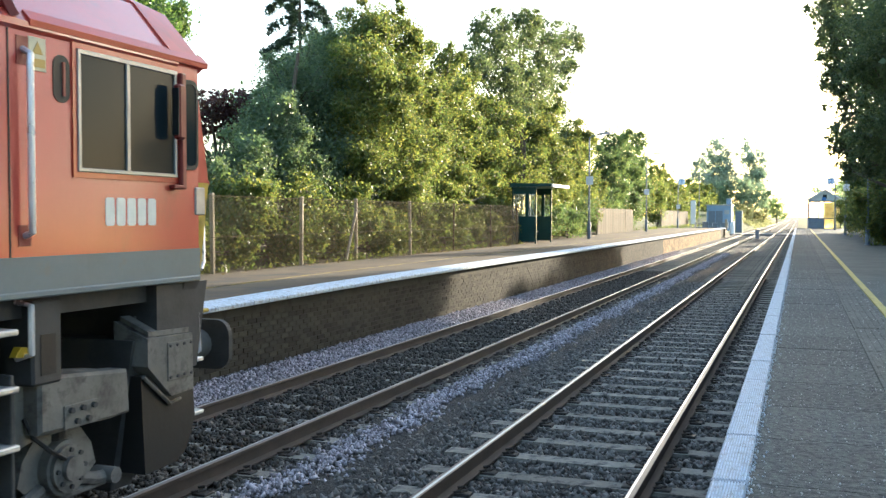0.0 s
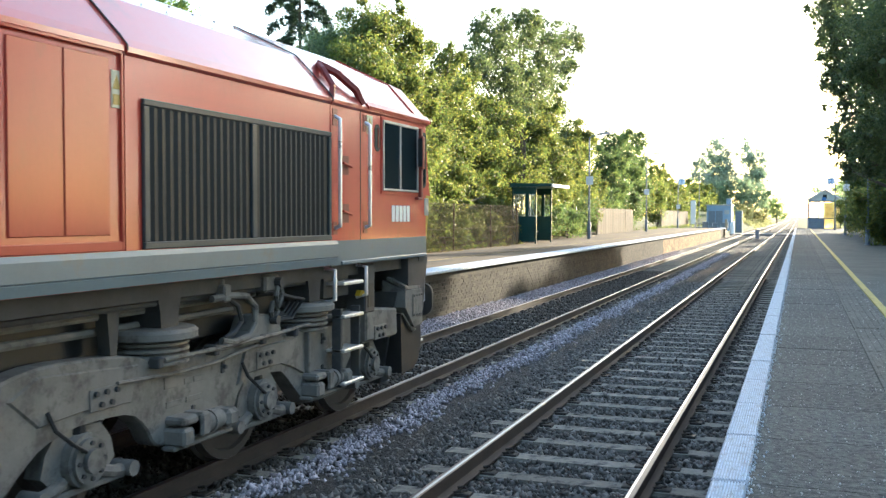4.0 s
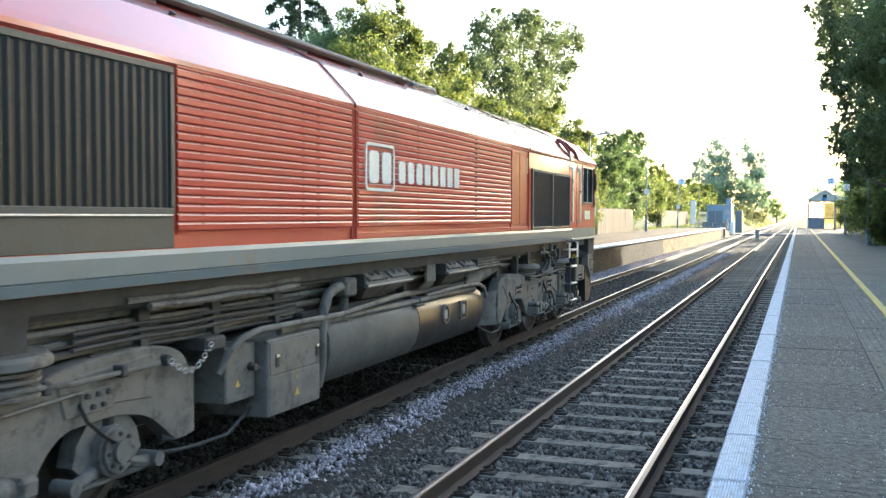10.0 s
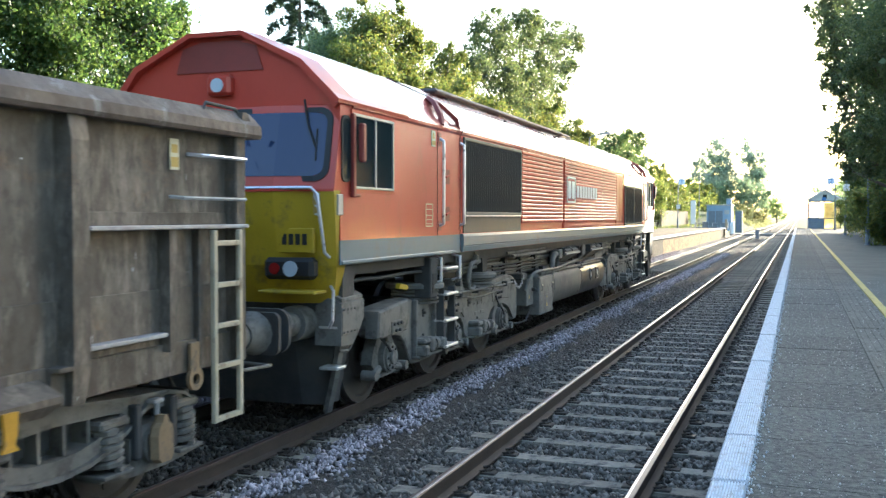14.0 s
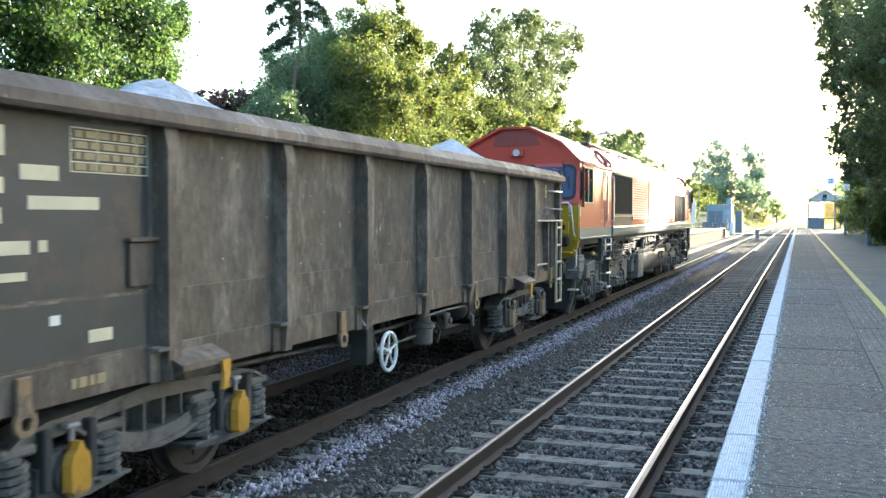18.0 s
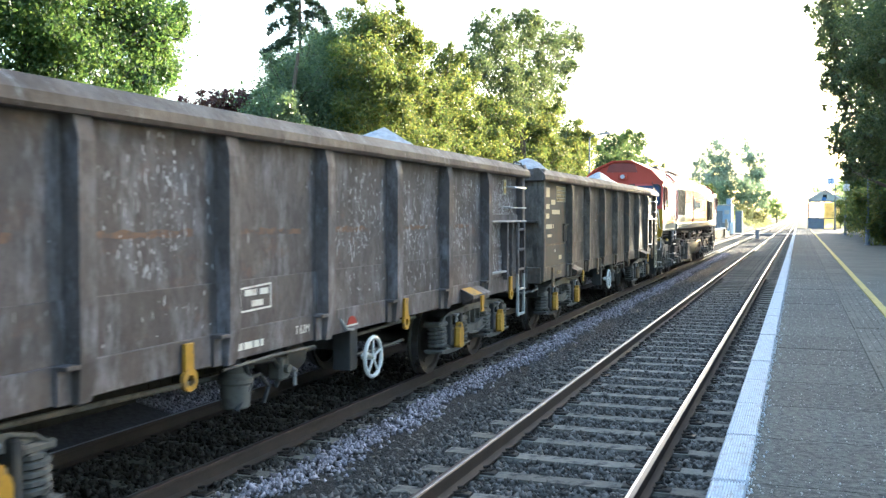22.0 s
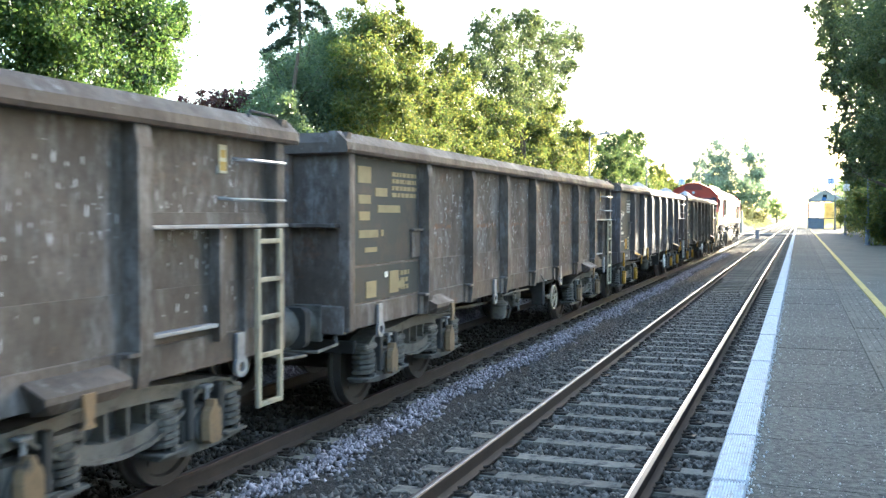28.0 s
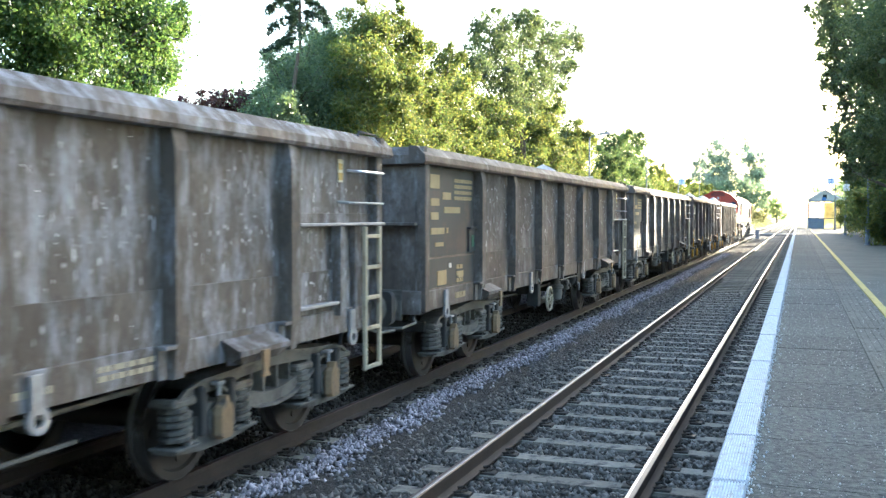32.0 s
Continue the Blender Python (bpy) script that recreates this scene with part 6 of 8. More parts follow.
    st = part("cab_steps", Geo().box(1.2, 1.3, Y(sv), Y(sv + 0.04), 0.44, 1.2, 0.006).box(1.2, 1.3, Y(sv + sw - 0.03), Y(sv + sw), 0.44, 1.2, 0.006), UNDER_DARK, loco, "dark step frame with worn bright treads")
    for z in (0.47, 0.79, 1.12, 1.44):
        part("step", Geo().box(1.14, 1.34, Y(sv + 0.0), Y(sv + sw), z - 0.015, z + 0.02, 0.008), WORN_STEEL, st)
    part("step_back", Geo().box(1.1, 1.14, Y(sv - 0.05), Y(sv + sw + 0.05), 1.3, 1.6), UNDER_DARK, st)
    for v in (sv - 0.14, sv + sw + 0.12):
        part("step_handrail", Geo().tube([(1.2, Y(v), 1.6), (1.31, Y(v), 1.58), (1.31, Y(v), 1.3), (1.2, Y(v), 1.27)], 0.02, 7), CHROME, st, smooth=True)
    jb = part("jack_bracket", Geo().box(1.06, 1.28, Y(sv + sw + 0.16), Y(sv + sw + 0.4), 1.1, 1.6, 0.015), UNDER_DARK, loco)
    part("jack_slot", Geo().box(1.275, 1.285, Y(sv + sw + 0.22), Y(sv + sw + 0.34), 1.16, 1.4), RUBBER, jb)


cab(1, True)
cab(-1, True)
nb = part("side_number", Geo().box(SIDE, SIDE + 0.002, 9.56, 9.565, 2.04, 2.045), WHITE_MARK, loco, "five white figure-sized bars")
for i in range(5):
    a = 9.545 + i * 0.105
    w = 0.085
    part("figure_bar", Geo().prism(rounded(a, a + w, 2.03, 2.21, 0.02, 3), 0, SIDE, SIDE + 0.004), WHITE_MARK, nb)

# roof fittings
part("roof_walkway", Geo().box(-0.5, 0.5, -5.8, 2.2, 3.86, 3.94, 0.03), ROOF_DARK, loco, "dark flat roof hatches")
for a, b, h in ((-5.2, -3.2, 3.96), (-2.6, -0.6, 3.965), (0.4, 1.8, 3.955)):
    part("roof_hatch", Geo().box(-0.45, 0.45, a, b, 3.8, h, 0.03), ROOF_DARK, loco)
part("silencer", Geo().box(-0.35, 0.35, 2.6, 3.6, 3.85, 3.99, 0.04), ROOF_DARK, loco)
for y in (-3.6, -0.2, 3.4, 5.2):
    part("lifting_eye", Geo().rod((0.86, y, 3.63), (0.885, y, 3.66), 0.03, 8), RUBBER, loco)
bolt_me = mesh_of("bolt_row", Geo().box(-0.008, 0.008, -0.008, 0.008, -0.004, 0.006), RUBBER)
for i in range(9):
    piece("bolt", bolt_me, loco, pose(0.66, 5.3 + i * 0.32, 3.765))


def loco_bogie(vc, s):
    """Six-wheel bogie; w runs from the loco's middle (negative) to its end (positive)."""
    def Y(w):
        return vc + s * w
    top = [(2.66, 0.84), (2.66, 1.06), (2.5, 1.1), (1.87, 1.14), (1.47, 1.13), (1.4, 1.02), (0.68, 1.05), (-0.63, 1.035), (-1.3, 1.045), (-1.5, 1.07), (-1.66, 1.13), (-2.0, 1.165), (-2.5, 1.185), (-2.8, 1.15), (-2.98, 1.08), (-3.06, 0.94)]
    low = [(-3.06, 0.5), (-2.96, 0.44), (-2.86, 0.46), (-2.72, 0.58), (-2.56, 0.69), (-2.3, 0.755), (-2.05, 0.76), (-1.72, 0.74), (-1.56, 0.62), (-1.46, 0.46), (-1.36, 0.43), (-0.56, 0.425), (-0.46, 0.46), (-0.4, 0.62), (-0.28, 0.74), (0.3, 0.74), (0.42, 0.66),
           (0.6, 0.5), (0.76, 0.36), (0.9, 0.34), (1.4, 0.33), (1.5, 0.38), (1.66, 0.6), (1.84, 0.75), (2.5, 0.76)]
    pro = top + low
    pro = [q for (a, b), (c, d) in zip(pro, pro[1:] + pro[:1]) for q in ((a * 0.78 + c * 0.22, b * 0.78 + d * 0.22), (a * 0.22 + c * 0.78, b * 0.22 + d * 0.78))]
    for sx in (-1, 1):
        lip = [(w * 0.994 - 0.002, 0.76 + (z - 0.76) * 0.965) for w, z in pro]
        fr = part("bogie_frame", Geo().loft([[(sx * x, Y(w), z) for w, z in ol] for x, ol in ((0.98, pro), (1.125, pro), (1.14, lip))]), UNDER, loco, "grimy grey-brown cast bogie side frame")
        # raised castings on the frame's face
        part("frame_boss", Geo().loft([[(sx * x, Y(w), z) for w, z in ol] for x, ol in ((1.12, [(-0.3, 1.0), (0.6, 1.0), (0.74, 0.62), (0.5, 0.72), (0.32, 0.78), (-0.3, 0.78), (-0.42, 0.7)]), (1.16, [(-0.28, 0.985), (0.58, 0.985), (0.7, 0.66), (0.48, 0.75), (0.3, 0.8), (-0.28, 0.8), (-0.39, 0.73)]))]), UNDER, fr)
        part("frame_boss", Geo().loft([[(sx * x, Y(w), z) for w, z in ol] for x, ol in ((1.12, [(-1.62, 1.08), (-2.6, 1.14), (-2.86, 1.02), (-2.6, 0.8), (-2.2, 0.83), (-1.7, 0.8)]), (1.155, [(-1.66, 1.06), (-2.58, 1.115), (-2.8, 1.01), (-2.58, 0.825), (-2.2, 0.85), (-1.73, 0.825)]))]), UNDER, fr)
        part("end_block", Geo().loft([[(sx * 1.1, Y(w), z) for w, z in ((1.86, 1.15), (2.66, 1.08), (2.68, 0.79), (2.5, 0.78), (1.86, 0.8))], [(sx * 1.24, Y(w), z) for w, z in ((1.86, 1.15), (2.66, 1.08), (2.68, 0.79), (2.5, 0.78), (1.86, 0.8))],
                                      [(sx * 1.26, Y(w), z) for w, z in ((1.88, 1.13), (2.64, 1.06), (2.66, 0.81), (2.5, 0.8), (1.88, 0.82))]]), UNDER, fr)
        part("rib", Geo().box(sx * 1.13, sx * 1.2, Y(1.4), Y(1.46), 0.42, 1.1, 0.01), UNDER, fr)
        part("rib", Geo().box(sx * 1.13, sx * 1.185, Y(0.76), Y(0.8), 0.4, 1.04, 0.01), UNDER, fr)
        for w, z, xo in ((2.2, 0.87, 1.26), (0.02, 0.88, 1.16), (-2.0, 0.9, 1.155)):
            pad = part("bolt_pad", Geo().box(sx * xo, sx * (xo + 0.012), Y(w) - 0.15, Y(w) + 0.15, z - 0.075, z + 0.075, 0.006), UNDER, fr)
            g = Geo()
            for a, b in ((-0.1, 0.04), (0, 0.04), (0.1, 0.04), (-0.05, -0.035), (0.05, -0.035)):
                g.rod((sx * (xo + 0.01), Y(w) + a, z + b), (sx * (xo + 0.035), Y(w) + a, z + b), 0.02, 6)
            part("bolt_group", g, UNDER_DARK, pad)
        for w, z in ((1.1, 0.92), (-1.0, 0.62), (1.1, 0.62), (-0.6, 0.9)):
            part("drain_cock", Geo().box(sx * 1.135, sx * 1.155, Y(w) - 0.02, Y(w) + 0.02, z - 0.05, z + 0.05, 0.005).rod((sx * 1.15, Y(w), z), (sx * 1.18, Y(w), z), 0.018, 6), UNDER_DARK, fr)
        # raised foundry marks
        g = Geo()
        for i, (a, b) in enumerate(((0.0, 0.16), (0.24, 0.34), (0.36, 0.5), (0.02, 0.2), (0.26, 0.46))):
            z = 0.84 if i < 3 else 0.7
            g.box(sx * 1.138, sx * 1.147, Y(-1.35 + a), Y(-1.35 + b), z, z + (0.09 if i == 0 else 0.045), 0.003)
        part("foundry_mark", g, UNDER, fr)
        # hose at the inner end, with a chain on the trailing bogie
        if s < 0:
            ch = part("safety_chain", Geo().rod((sx * 1.1, Y(-2.72), 1.06), (sx * 1.2, Y(-2.72), 1.06), 0.04, 8).box(sx * 0.9, sx * 1.2, Y(-3.32) - 0.14, Y(-3.32) + 0.14, 1.05, 1.16, 0.02), UNDER_DARK, loco, "sagging steel safety chain")
            for i in range(13):
                f = i / 12
                yy, zz = Y(-2.74 - 0.5 * f), 1.05 - 0.13 * math.sin(math.pi * f) + 0.06 * f
                lk = [(0.032 * math.cos(q), 0.02 * math.sin(q)) for q in (0, 1.05, 2.1, 3.14, 4.19, 5.24, 6.28)]
                part("chain_link", Geo().tube([(sx * 1.2 + (c if i % 2 else 0), yy + a, zz + (0 if i % 2 else c)) for a, c in lk], 0.008, 4), GALV, ch)
        part("brake_hose", Geo().tube([(sx * 0.9, Y(-4.2), 0.7), (sx * 1.12, Y(-4.0), 0.52), (sx * 1.17, Y(-3.5), 0.36), (sx * 1.16, Y(-3.12), 0.36), (sx * 1.1, Y(-2.9), 0.36), (sx * 1.05, Y(-2.6), 0.4)], 0.015, 7), UNDER_DARK, loco, "dark rubber hose", smooth=True)
        part("frame_pipe", Geo().tube(([(sx * 1.2, Y(-2.6), 1.06), (sx * 1.21, Y(-1.75), 1.05)] if s < 0 else []) + [(sx * 1.22, Y(-1.45), 1.075), (sx * 1.22, Y(-1.3), 1.07), (sx * 1.22, Y(-0.6), 1.075), (sx * 1.22, Y(0.1), 1.08), (sx * 1.21, Y(0.6), 1.1), (sx * 1.2, Y(0.75), 1.1)], 0.018, 7), UNDER, fr, "steel pipe clipped along the frame", smooth=True)
        part("frame_pipe", Geo().tube([(sx * 1.18, Y(-1.9), 0.98), (sx * 1.18, Y(-1.2), 0.95), (sx * 1.18, Y(-0.7), 0.96), (sx * 1.2, Y(-0.4), 1.0), (sx * 1.18, Y(-0.1), 1.02)], 0.014, 6), UNDER, fr)
        for w in (-2.2, -1.5, -0.8, -0.1, 0.45)[(s > 0):]:
            part("pipe_clip", Geo().box(sx * 1.12, sx * 1.235, Y(w) - 0.03, Y(w) + 0.03, 1.02, 1.1, 0.01), UNDER_DARK, fr)
        for w in (-2.18, 0.0, 2.18):
            y = Y(w)
            ab = part("axle_box", Geo().rod((sx * 0.95, y, 0.53), (sx * 1.17, y, 0.53), 0.175, 22).rod((sx * 1.17, y, 0.53), (sx * 1.2, y, 0.53), 0.15, 20).rod((sx * 1.2, y, 0.53), (sx * 1.235, y, 0.53), 0.08, 14)
                      .loft([[(sx * x, y + q, z) for q, z in ((-0.2, 0.74), (0.2, 0.74), (0.3, 0.62), (0.34, 0.48), (0.2, 0.36), (-0.2, 0.36), (-0.34, 0.48), (-0.3, 0.62))] for x in (0.97, 1.1)]), UNDER, loco, "grimy cast axle box", smooth=True)
            g = Geo()
            for k in range(8):
                a = k * math.pi / 4
                g.rod((sx * 1.195, y + 0.115 * math.cos(a), 0.53 + 0.115 * math.sin(a)), (sx * 1.215, y + 0.115 * math.cos(a), 0.53 + 0.115 * math.sin(a)), 0.016, 6)
            part("cover_bolt_ring", g, UNDER_DARK, ab)
            part("tie_bar", Geo().box(sx * 1.04, sx * 1.13, y - 0.42, y + 0.42, 0.315, 0.36, 0.012), UNDER, ab)
            for q in (-1, 1):
                part("traction_link", Geo().tube([(sx * 1.1, y + q * 0.16, 0.42), (sx * 1.12, y + q * 0.3, 0.38), (sx * 1.12, y + q * 0.44, 0.37)], 0.045, 8).rod((sx * 1.03, y + q * 0.42, 0.38), (sx * 1.2, y + q * 0.42, 0.38), 0.055, 10), UNDER, ab, smooth=True)
            part("bump_stop", Geo().rod((sx * 1.08, y, 0.7), (sx * 1.08, y, 0.8), 0.06, 10), RUBBER, ab)
            part("sensor_cable", Geo().tube([(sx * 1.21, y - 0.06, 0.6), (sx * 1.23, y - 0.2, 0.68), (sx * 1.19, y - 0.3, 0.78), (sx * 1.16, y - 0.34, 0.9)], 0.014, 5), RUBBER, ab)
        for w in (-0.98, 1.07):
            y = Y(w)
            bc = part("brake_cylinder", Geo().rod((sx * 1.22, y - 0.14, 0.535), (sx * 1.22, y + 0.2, 0.535), 0.075, 16).rod((sx * 1.22, y + 0.06, 0.535), (sx * 1.22, y + 0.11, 0.535), 0.088, 16), UNDER, loco, "brake cylinder between cast lugs", smooth=True)
            part("cylinder_lug", Geo().box(sx * 1.12, sx * 1.32, y - 0.38, y - 0.24, 0.43, 0.56, 0.02).box(sx * 1.12, sx * 1.3, y - 0.36, y - 0.16, 0.575, 0.64, 0.02), UNDER, bc)
            part("cylinder_lug", Geo().box(sx * 1.12, sx * 1.31, y - 0.14, y - 0.02, 0.46, 0.64, 0.02).box(sx * 1.12, sx * 1.32, y + 0.2, y + 0.36, 0.46, 0.6, 0.03), UNDER, bc)
            part("lug_arm", Geo().box(sx * 1.13, sx * 1.25, y - 0.4, y + 0.36, 0.4, 0.435, 0.01), UNDER, bc)
        for w in (-1.3, 0.92):
            y = Y(w)
            rs_ = part("rubber_spring", Geo().turned((sx * 0.96, y, 1.2), [(0, 0.33), (0.015, 0.365), (0.06, 0.365), (0.085, 0.34), (0.09, 0.2)], 26), UNDER, loco, "stack of grimy rubber spring discs", smooth=True)
            for k in range(4):
                part("spring_disc", Geo().turned((sx * 0.96, y, 1.02 + k * 0.046), [(0, 0.26), (0.01, 0.3), (0.03, 0.3), (0.042, 0.26)], 26), UNDER, rs_, smooth=True)
            part("spring_post", Geo().loft([[(sx * x, y + q, z) for x, q in ((0.85, -h), (1.16, -h), (1.16, h), (0.85, h))] for z, h in ((1.285, 0.1), (1.4, 0.11), (1.625, 0.16))]), UNDER_DARK, rs_)
        # lifting link with its bracket, and the hoses about the springs
        lift = part("lift_bracket", Geo().box(sx * 1.02, sx * 1.24, Y(-0.1), Y(0.14), 1.45, 1.6, 0.02).loft([[(sx * x, Y(w), z) for w, z in ((-0.42, 1.04), (0.24, 1.04), (0.2, 1.16), (0.04, 1.26), (-0.16, 1.26), (-0.24, 1.14))] for x in (0.98, 1.2)]), UNDER, loco, "lifting bracket with hanging link")
        part("lift_link", Geo().tube([(sx * 1.26, Y(0.08), 1.53), (sx * 1.27, Y(0.02), 1.42), (sx * 1.26, Y(0.07), 1.32), (sx * 1.27, Y(0.13), 1.42), (sx * 1.26, Y(0.08), 1.53)], 0.022, 6).tube([(sx * 1.22, Y(0.06), 1.36), (sx * 1.23, Y(0.0), 1.28), (sx * 1.22, Y(0.06), 1.2), (sx * 1.23, Y(0.12), 1.28), (sx * 1.22, Y(0.06), 1.36)], 0.024, 6), UNDER, lift)
        part("link_pin", Geo().rod((sx * 1.22, Y(0.08), 1.53), (sx * 1.3, Y(0.08), 1.53), 0.045, 12).rod((sx * 1.18, Y(0.06), 1.21), (sx * 1.27, Y(0.06), 1.21), 0.04, 12), UNDER_DARK, lift)
        part("hose", Geo().tube([(sx * 1.22, Y(-0.86), 1.46), (sx * 1.24, Y(-0.62), 1.47), (sx * 1.25, Y(-0.42), 1.45), (sx * 1.26, Y(-0.3), 1.36), (sx * 1.25, Y(-0.28), 1.22), (sx * 1.24, Y(-0.36), 1.12), (sx * 1.22, Y(-0.56), 1.09), (sx * 1.2, Y(-0.7), 1.12)], 0.028, 8), UNDER, loco, "grey brake hose in a loop", smooth=True)
        part("hose", Geo().tube([(sx * 1.2, Y(-0.62), 1.45), (sx * 1.22, Y(-0.5), 1.38), (sx * 1.22, Y(-0.44), 1.25), (sx * 1.2, Y(-0.52), 1.16), (sx * 1.18, Y(-0.62), 1.13)], 0.02, 7), UNDER_DARK, loco, smooth=True)
        part("hose_union", Geo().box(sx * 1.17, sx * 1.26, Y(-0.74), Y(-0.64), 1.42, 1.56, 0.015).rod((sx * 1.2, Y(-0.69), 1.5), (sx * 1.2, Y(-0.69), 1.6), 0.022, 8), UNDER, loco)
        for j in range(4):
            part("cable", Geo().tube([(sx * (1.0 + 0.03 * j), Y(0.1), 1.4 + 0.02 * j), (sx * (1.08 + 0.03 * j), Y(0.35), 1.42 - 0.01 * j), (sx * (1.1 + 0.03 * j), Y(0.55 + 0.03 * j), 1.34), (sx * (1.06 + 0.03 * j), Y(0.5), 1.22 - 0.015 * j), (sx * 1.0, Y(0.25), 1.16)], 0.019, 6), UNDER_DARK, loco, smooth=True)
    # rounded end beam that closes the frame towards the middle of the loco
    path = [(1.13, -2.86), (1.13, -3.0), (1.07, -3.2), (0.92, -3.36), (0.68, -3.46), (0.35, -3.5), (0, -3.51)]
    path = [(x, w) for x, w in path] + [(-x, w) for x, w in reversed(path[:-1])]
    part("end_beam", Geo().loft([[(x, Y(w), 0.45), (x, Y(w), 0.94 if abs(x) < 1.1 else 0.98), (x * 0.94, Y(w + 0.05), 0.94 if abs(x) < 1.1 else 0.98), (x * 0.94, Y(w + 0.05), 0.45)] for x, w in path]), UNDER, loco, "rounded steel end beam of the bogie", smooth=True)
    part("bogie_transom", Geo().box(-0.98, 0.98, Y(0) - 0.25, Y(0) + 0.25, 0.6, 0.95).box(-0.98, 0.98, Y(1.0) - 0.15, Y(1.0) + 0.15, 0.55, 0.9).box(-0.98, 0.98, Y(-1.0) - 0.15, Y(-1.0) + 0.15, 0.55, 0.9), UNDER_DARK, loco)
    for w in (-2.18, 0.0, 2.18):
        wheelset(loco, Y(w), 0.53, 0.75, WHEEL_STEEL)


loco_bogie(7.17, 1)
loco_bogie(-6.84, -1)
# fuel tank, equipment boxes, coolers, pipe runs
tank_pro = [(-1.0, 1.13), (-1.14, 1.11), (-1.24, 1.05), (-1.285, 0.95), (-1.29, 0.78), (-1.25, 0.62), (-1.15, 0.5), (-0.95, 0.42), (0.95, 0.42), (1.15, 0.5), (1.25, 0.62), (1.29, 0.78), (1.285, 0.95), (1.24, 1.05), (1.14, 1.11), (1.0, 1.13)]


def tank_ring(y, f):
    return [(x * f, y, 0.78 + (z - 0.78) * f) for x, z in tank_pro]


tk = part("fuel_tank", Geo().loft([tank_ring(0.52, 1), tank_ring(2.9, 1), tank_ring(2.95, 0.985), tank_ring(2.98, 0.95)]), TANK, loco, "black fuel tank, glossy and streaked with oil", smooth=True)
part("dusty_tank", Geo().loft([tank_ring(-1.76, 0.95), tank_ring(-1.74, 0.985), tank_ring(-1.68, 1), tank_ring(0.515, 1)]), TANK_DUST, tk, "dusty grey rear half of the tank", smooth=True)
part("tank_seam", Geo().loft([tank_ring(0.5, 1.003), tank_ring(0.53, 1.003)]), TANK, tk, smooth=True)
part("tank_vent", Geo().rod((1.2, 0.52, 1.05), (1.2, 0.52, 1.16), 0.05, 10).box(1.18, 1.3, 0.4, 0.66, 1.04, 1.075, 0.01).rod((1.24, 0.6, 1.07), (1.24, 0.6, 1.13), 0.03, 8), UNDER_DARK, tk)
part("tank_gauge", ring(Geo(), [(1.37 + 0.115 * math.cos(q * 0.5236), 0.87 + 0.125 * math.sin(q * 0.5236)) for q in range(12)], [(1.37 + 0.095 * math.cos(q * 0.5236), 0.87 + 0.105 * math.sin(q * 0.5236)) for q in range(12)], 1.27, 1.312), UNDER, tk)
part("gauge_well", Geo().rod((1.275, 1.37, 0.87), (1.295, 1.37, 0.87), 0.095, 16), RUBBER, tk)
part("gauge_glass", Geo().rod((1.29, 1.37, 0.87), (1.308, 1.37, 0.87), 0.06, 16), GALV, tk, "round metal gauge")
part("filler_frame", ring(Geo(), [(1.92, 0.75), (2.15, 0.75), (2.15, 0.99), (1.92, 0.99)], [(1.935, 0.765), (2.135, 0.765), (2.135, 0.975), (1.935, 0.975)], 1.27, 1.31), UNDER, tk)
part("tank_filler", Geo().box(1.27, 1.297, 1.935, 2.135, 0.765, 0.975), RUBBER, tk)
part("filler_cap", Geo().prism([(2.03 + 0.06 * math.cos(q * 1.0472), 0.88 + 0.07 * math.sin(q * 1.0472)) for q in range(6)], 0, 1.296, 1.312), GALV, tk)
bx = part("battery_box", Geo().box(0.6, 1.3, -2.93, -2.0, 0.41, 1.06, 0.012), UNDER, loco, "square grey equipment box")
part("box_lid", Geo().box(1.3, 1.308, -2.9, -2.04, 0.76, 1.03, 0.004).box(1.3, 1.306, -2.9, -2.04, 0.45, 0.745, 0.004), UNDER, bx)
for y, z in ((-2.82, 0.9), (-2.1, 0.9)):
    part("latch", Geo().box(1.308, 1.314, y, y + 0.06, z - 0.08, z + 0.03, 0.003), RUBBER, bx)
    part("latch_catch", Geo().box(1.314, 1.322, y + 0.005, y + 0.055, z + 0.005, z + 0.03, 0.003), CREAM_MARK, bx)
for y, z, q in ((-2.45, 0.68, 0.6), (-2.45, 0.53, 1.3)):
    part("triangle", Geo().prism([(y - 0.035 * q, z), (y + 0.035 * q, z), (y, z + 0.06 * q)], 0, 1.306, 1.31), AMBER_MARK, bx)
sb = part("side_box", Geo().box(0.55, 1.2, -3.4, -2.96, 0.6, 1.05, 0.012), UNDER, loco)
part("isolating_handle", Geo().rod((1.2, -3.06, 0.86), (1.27, -3.06, 0.86), 0.03, 8).rod((1.25, -3.12, 0.9), (1.27, -2.98, 0.83), 0.014, 6), UNDER_DARK, sb)
part("triangle", Geo().prism([(-3.27, 0.72), (-3.2, 0.72), (-3.235, 0.78)], 0, 1.2, 1.204), AMBER_MARK, sb)
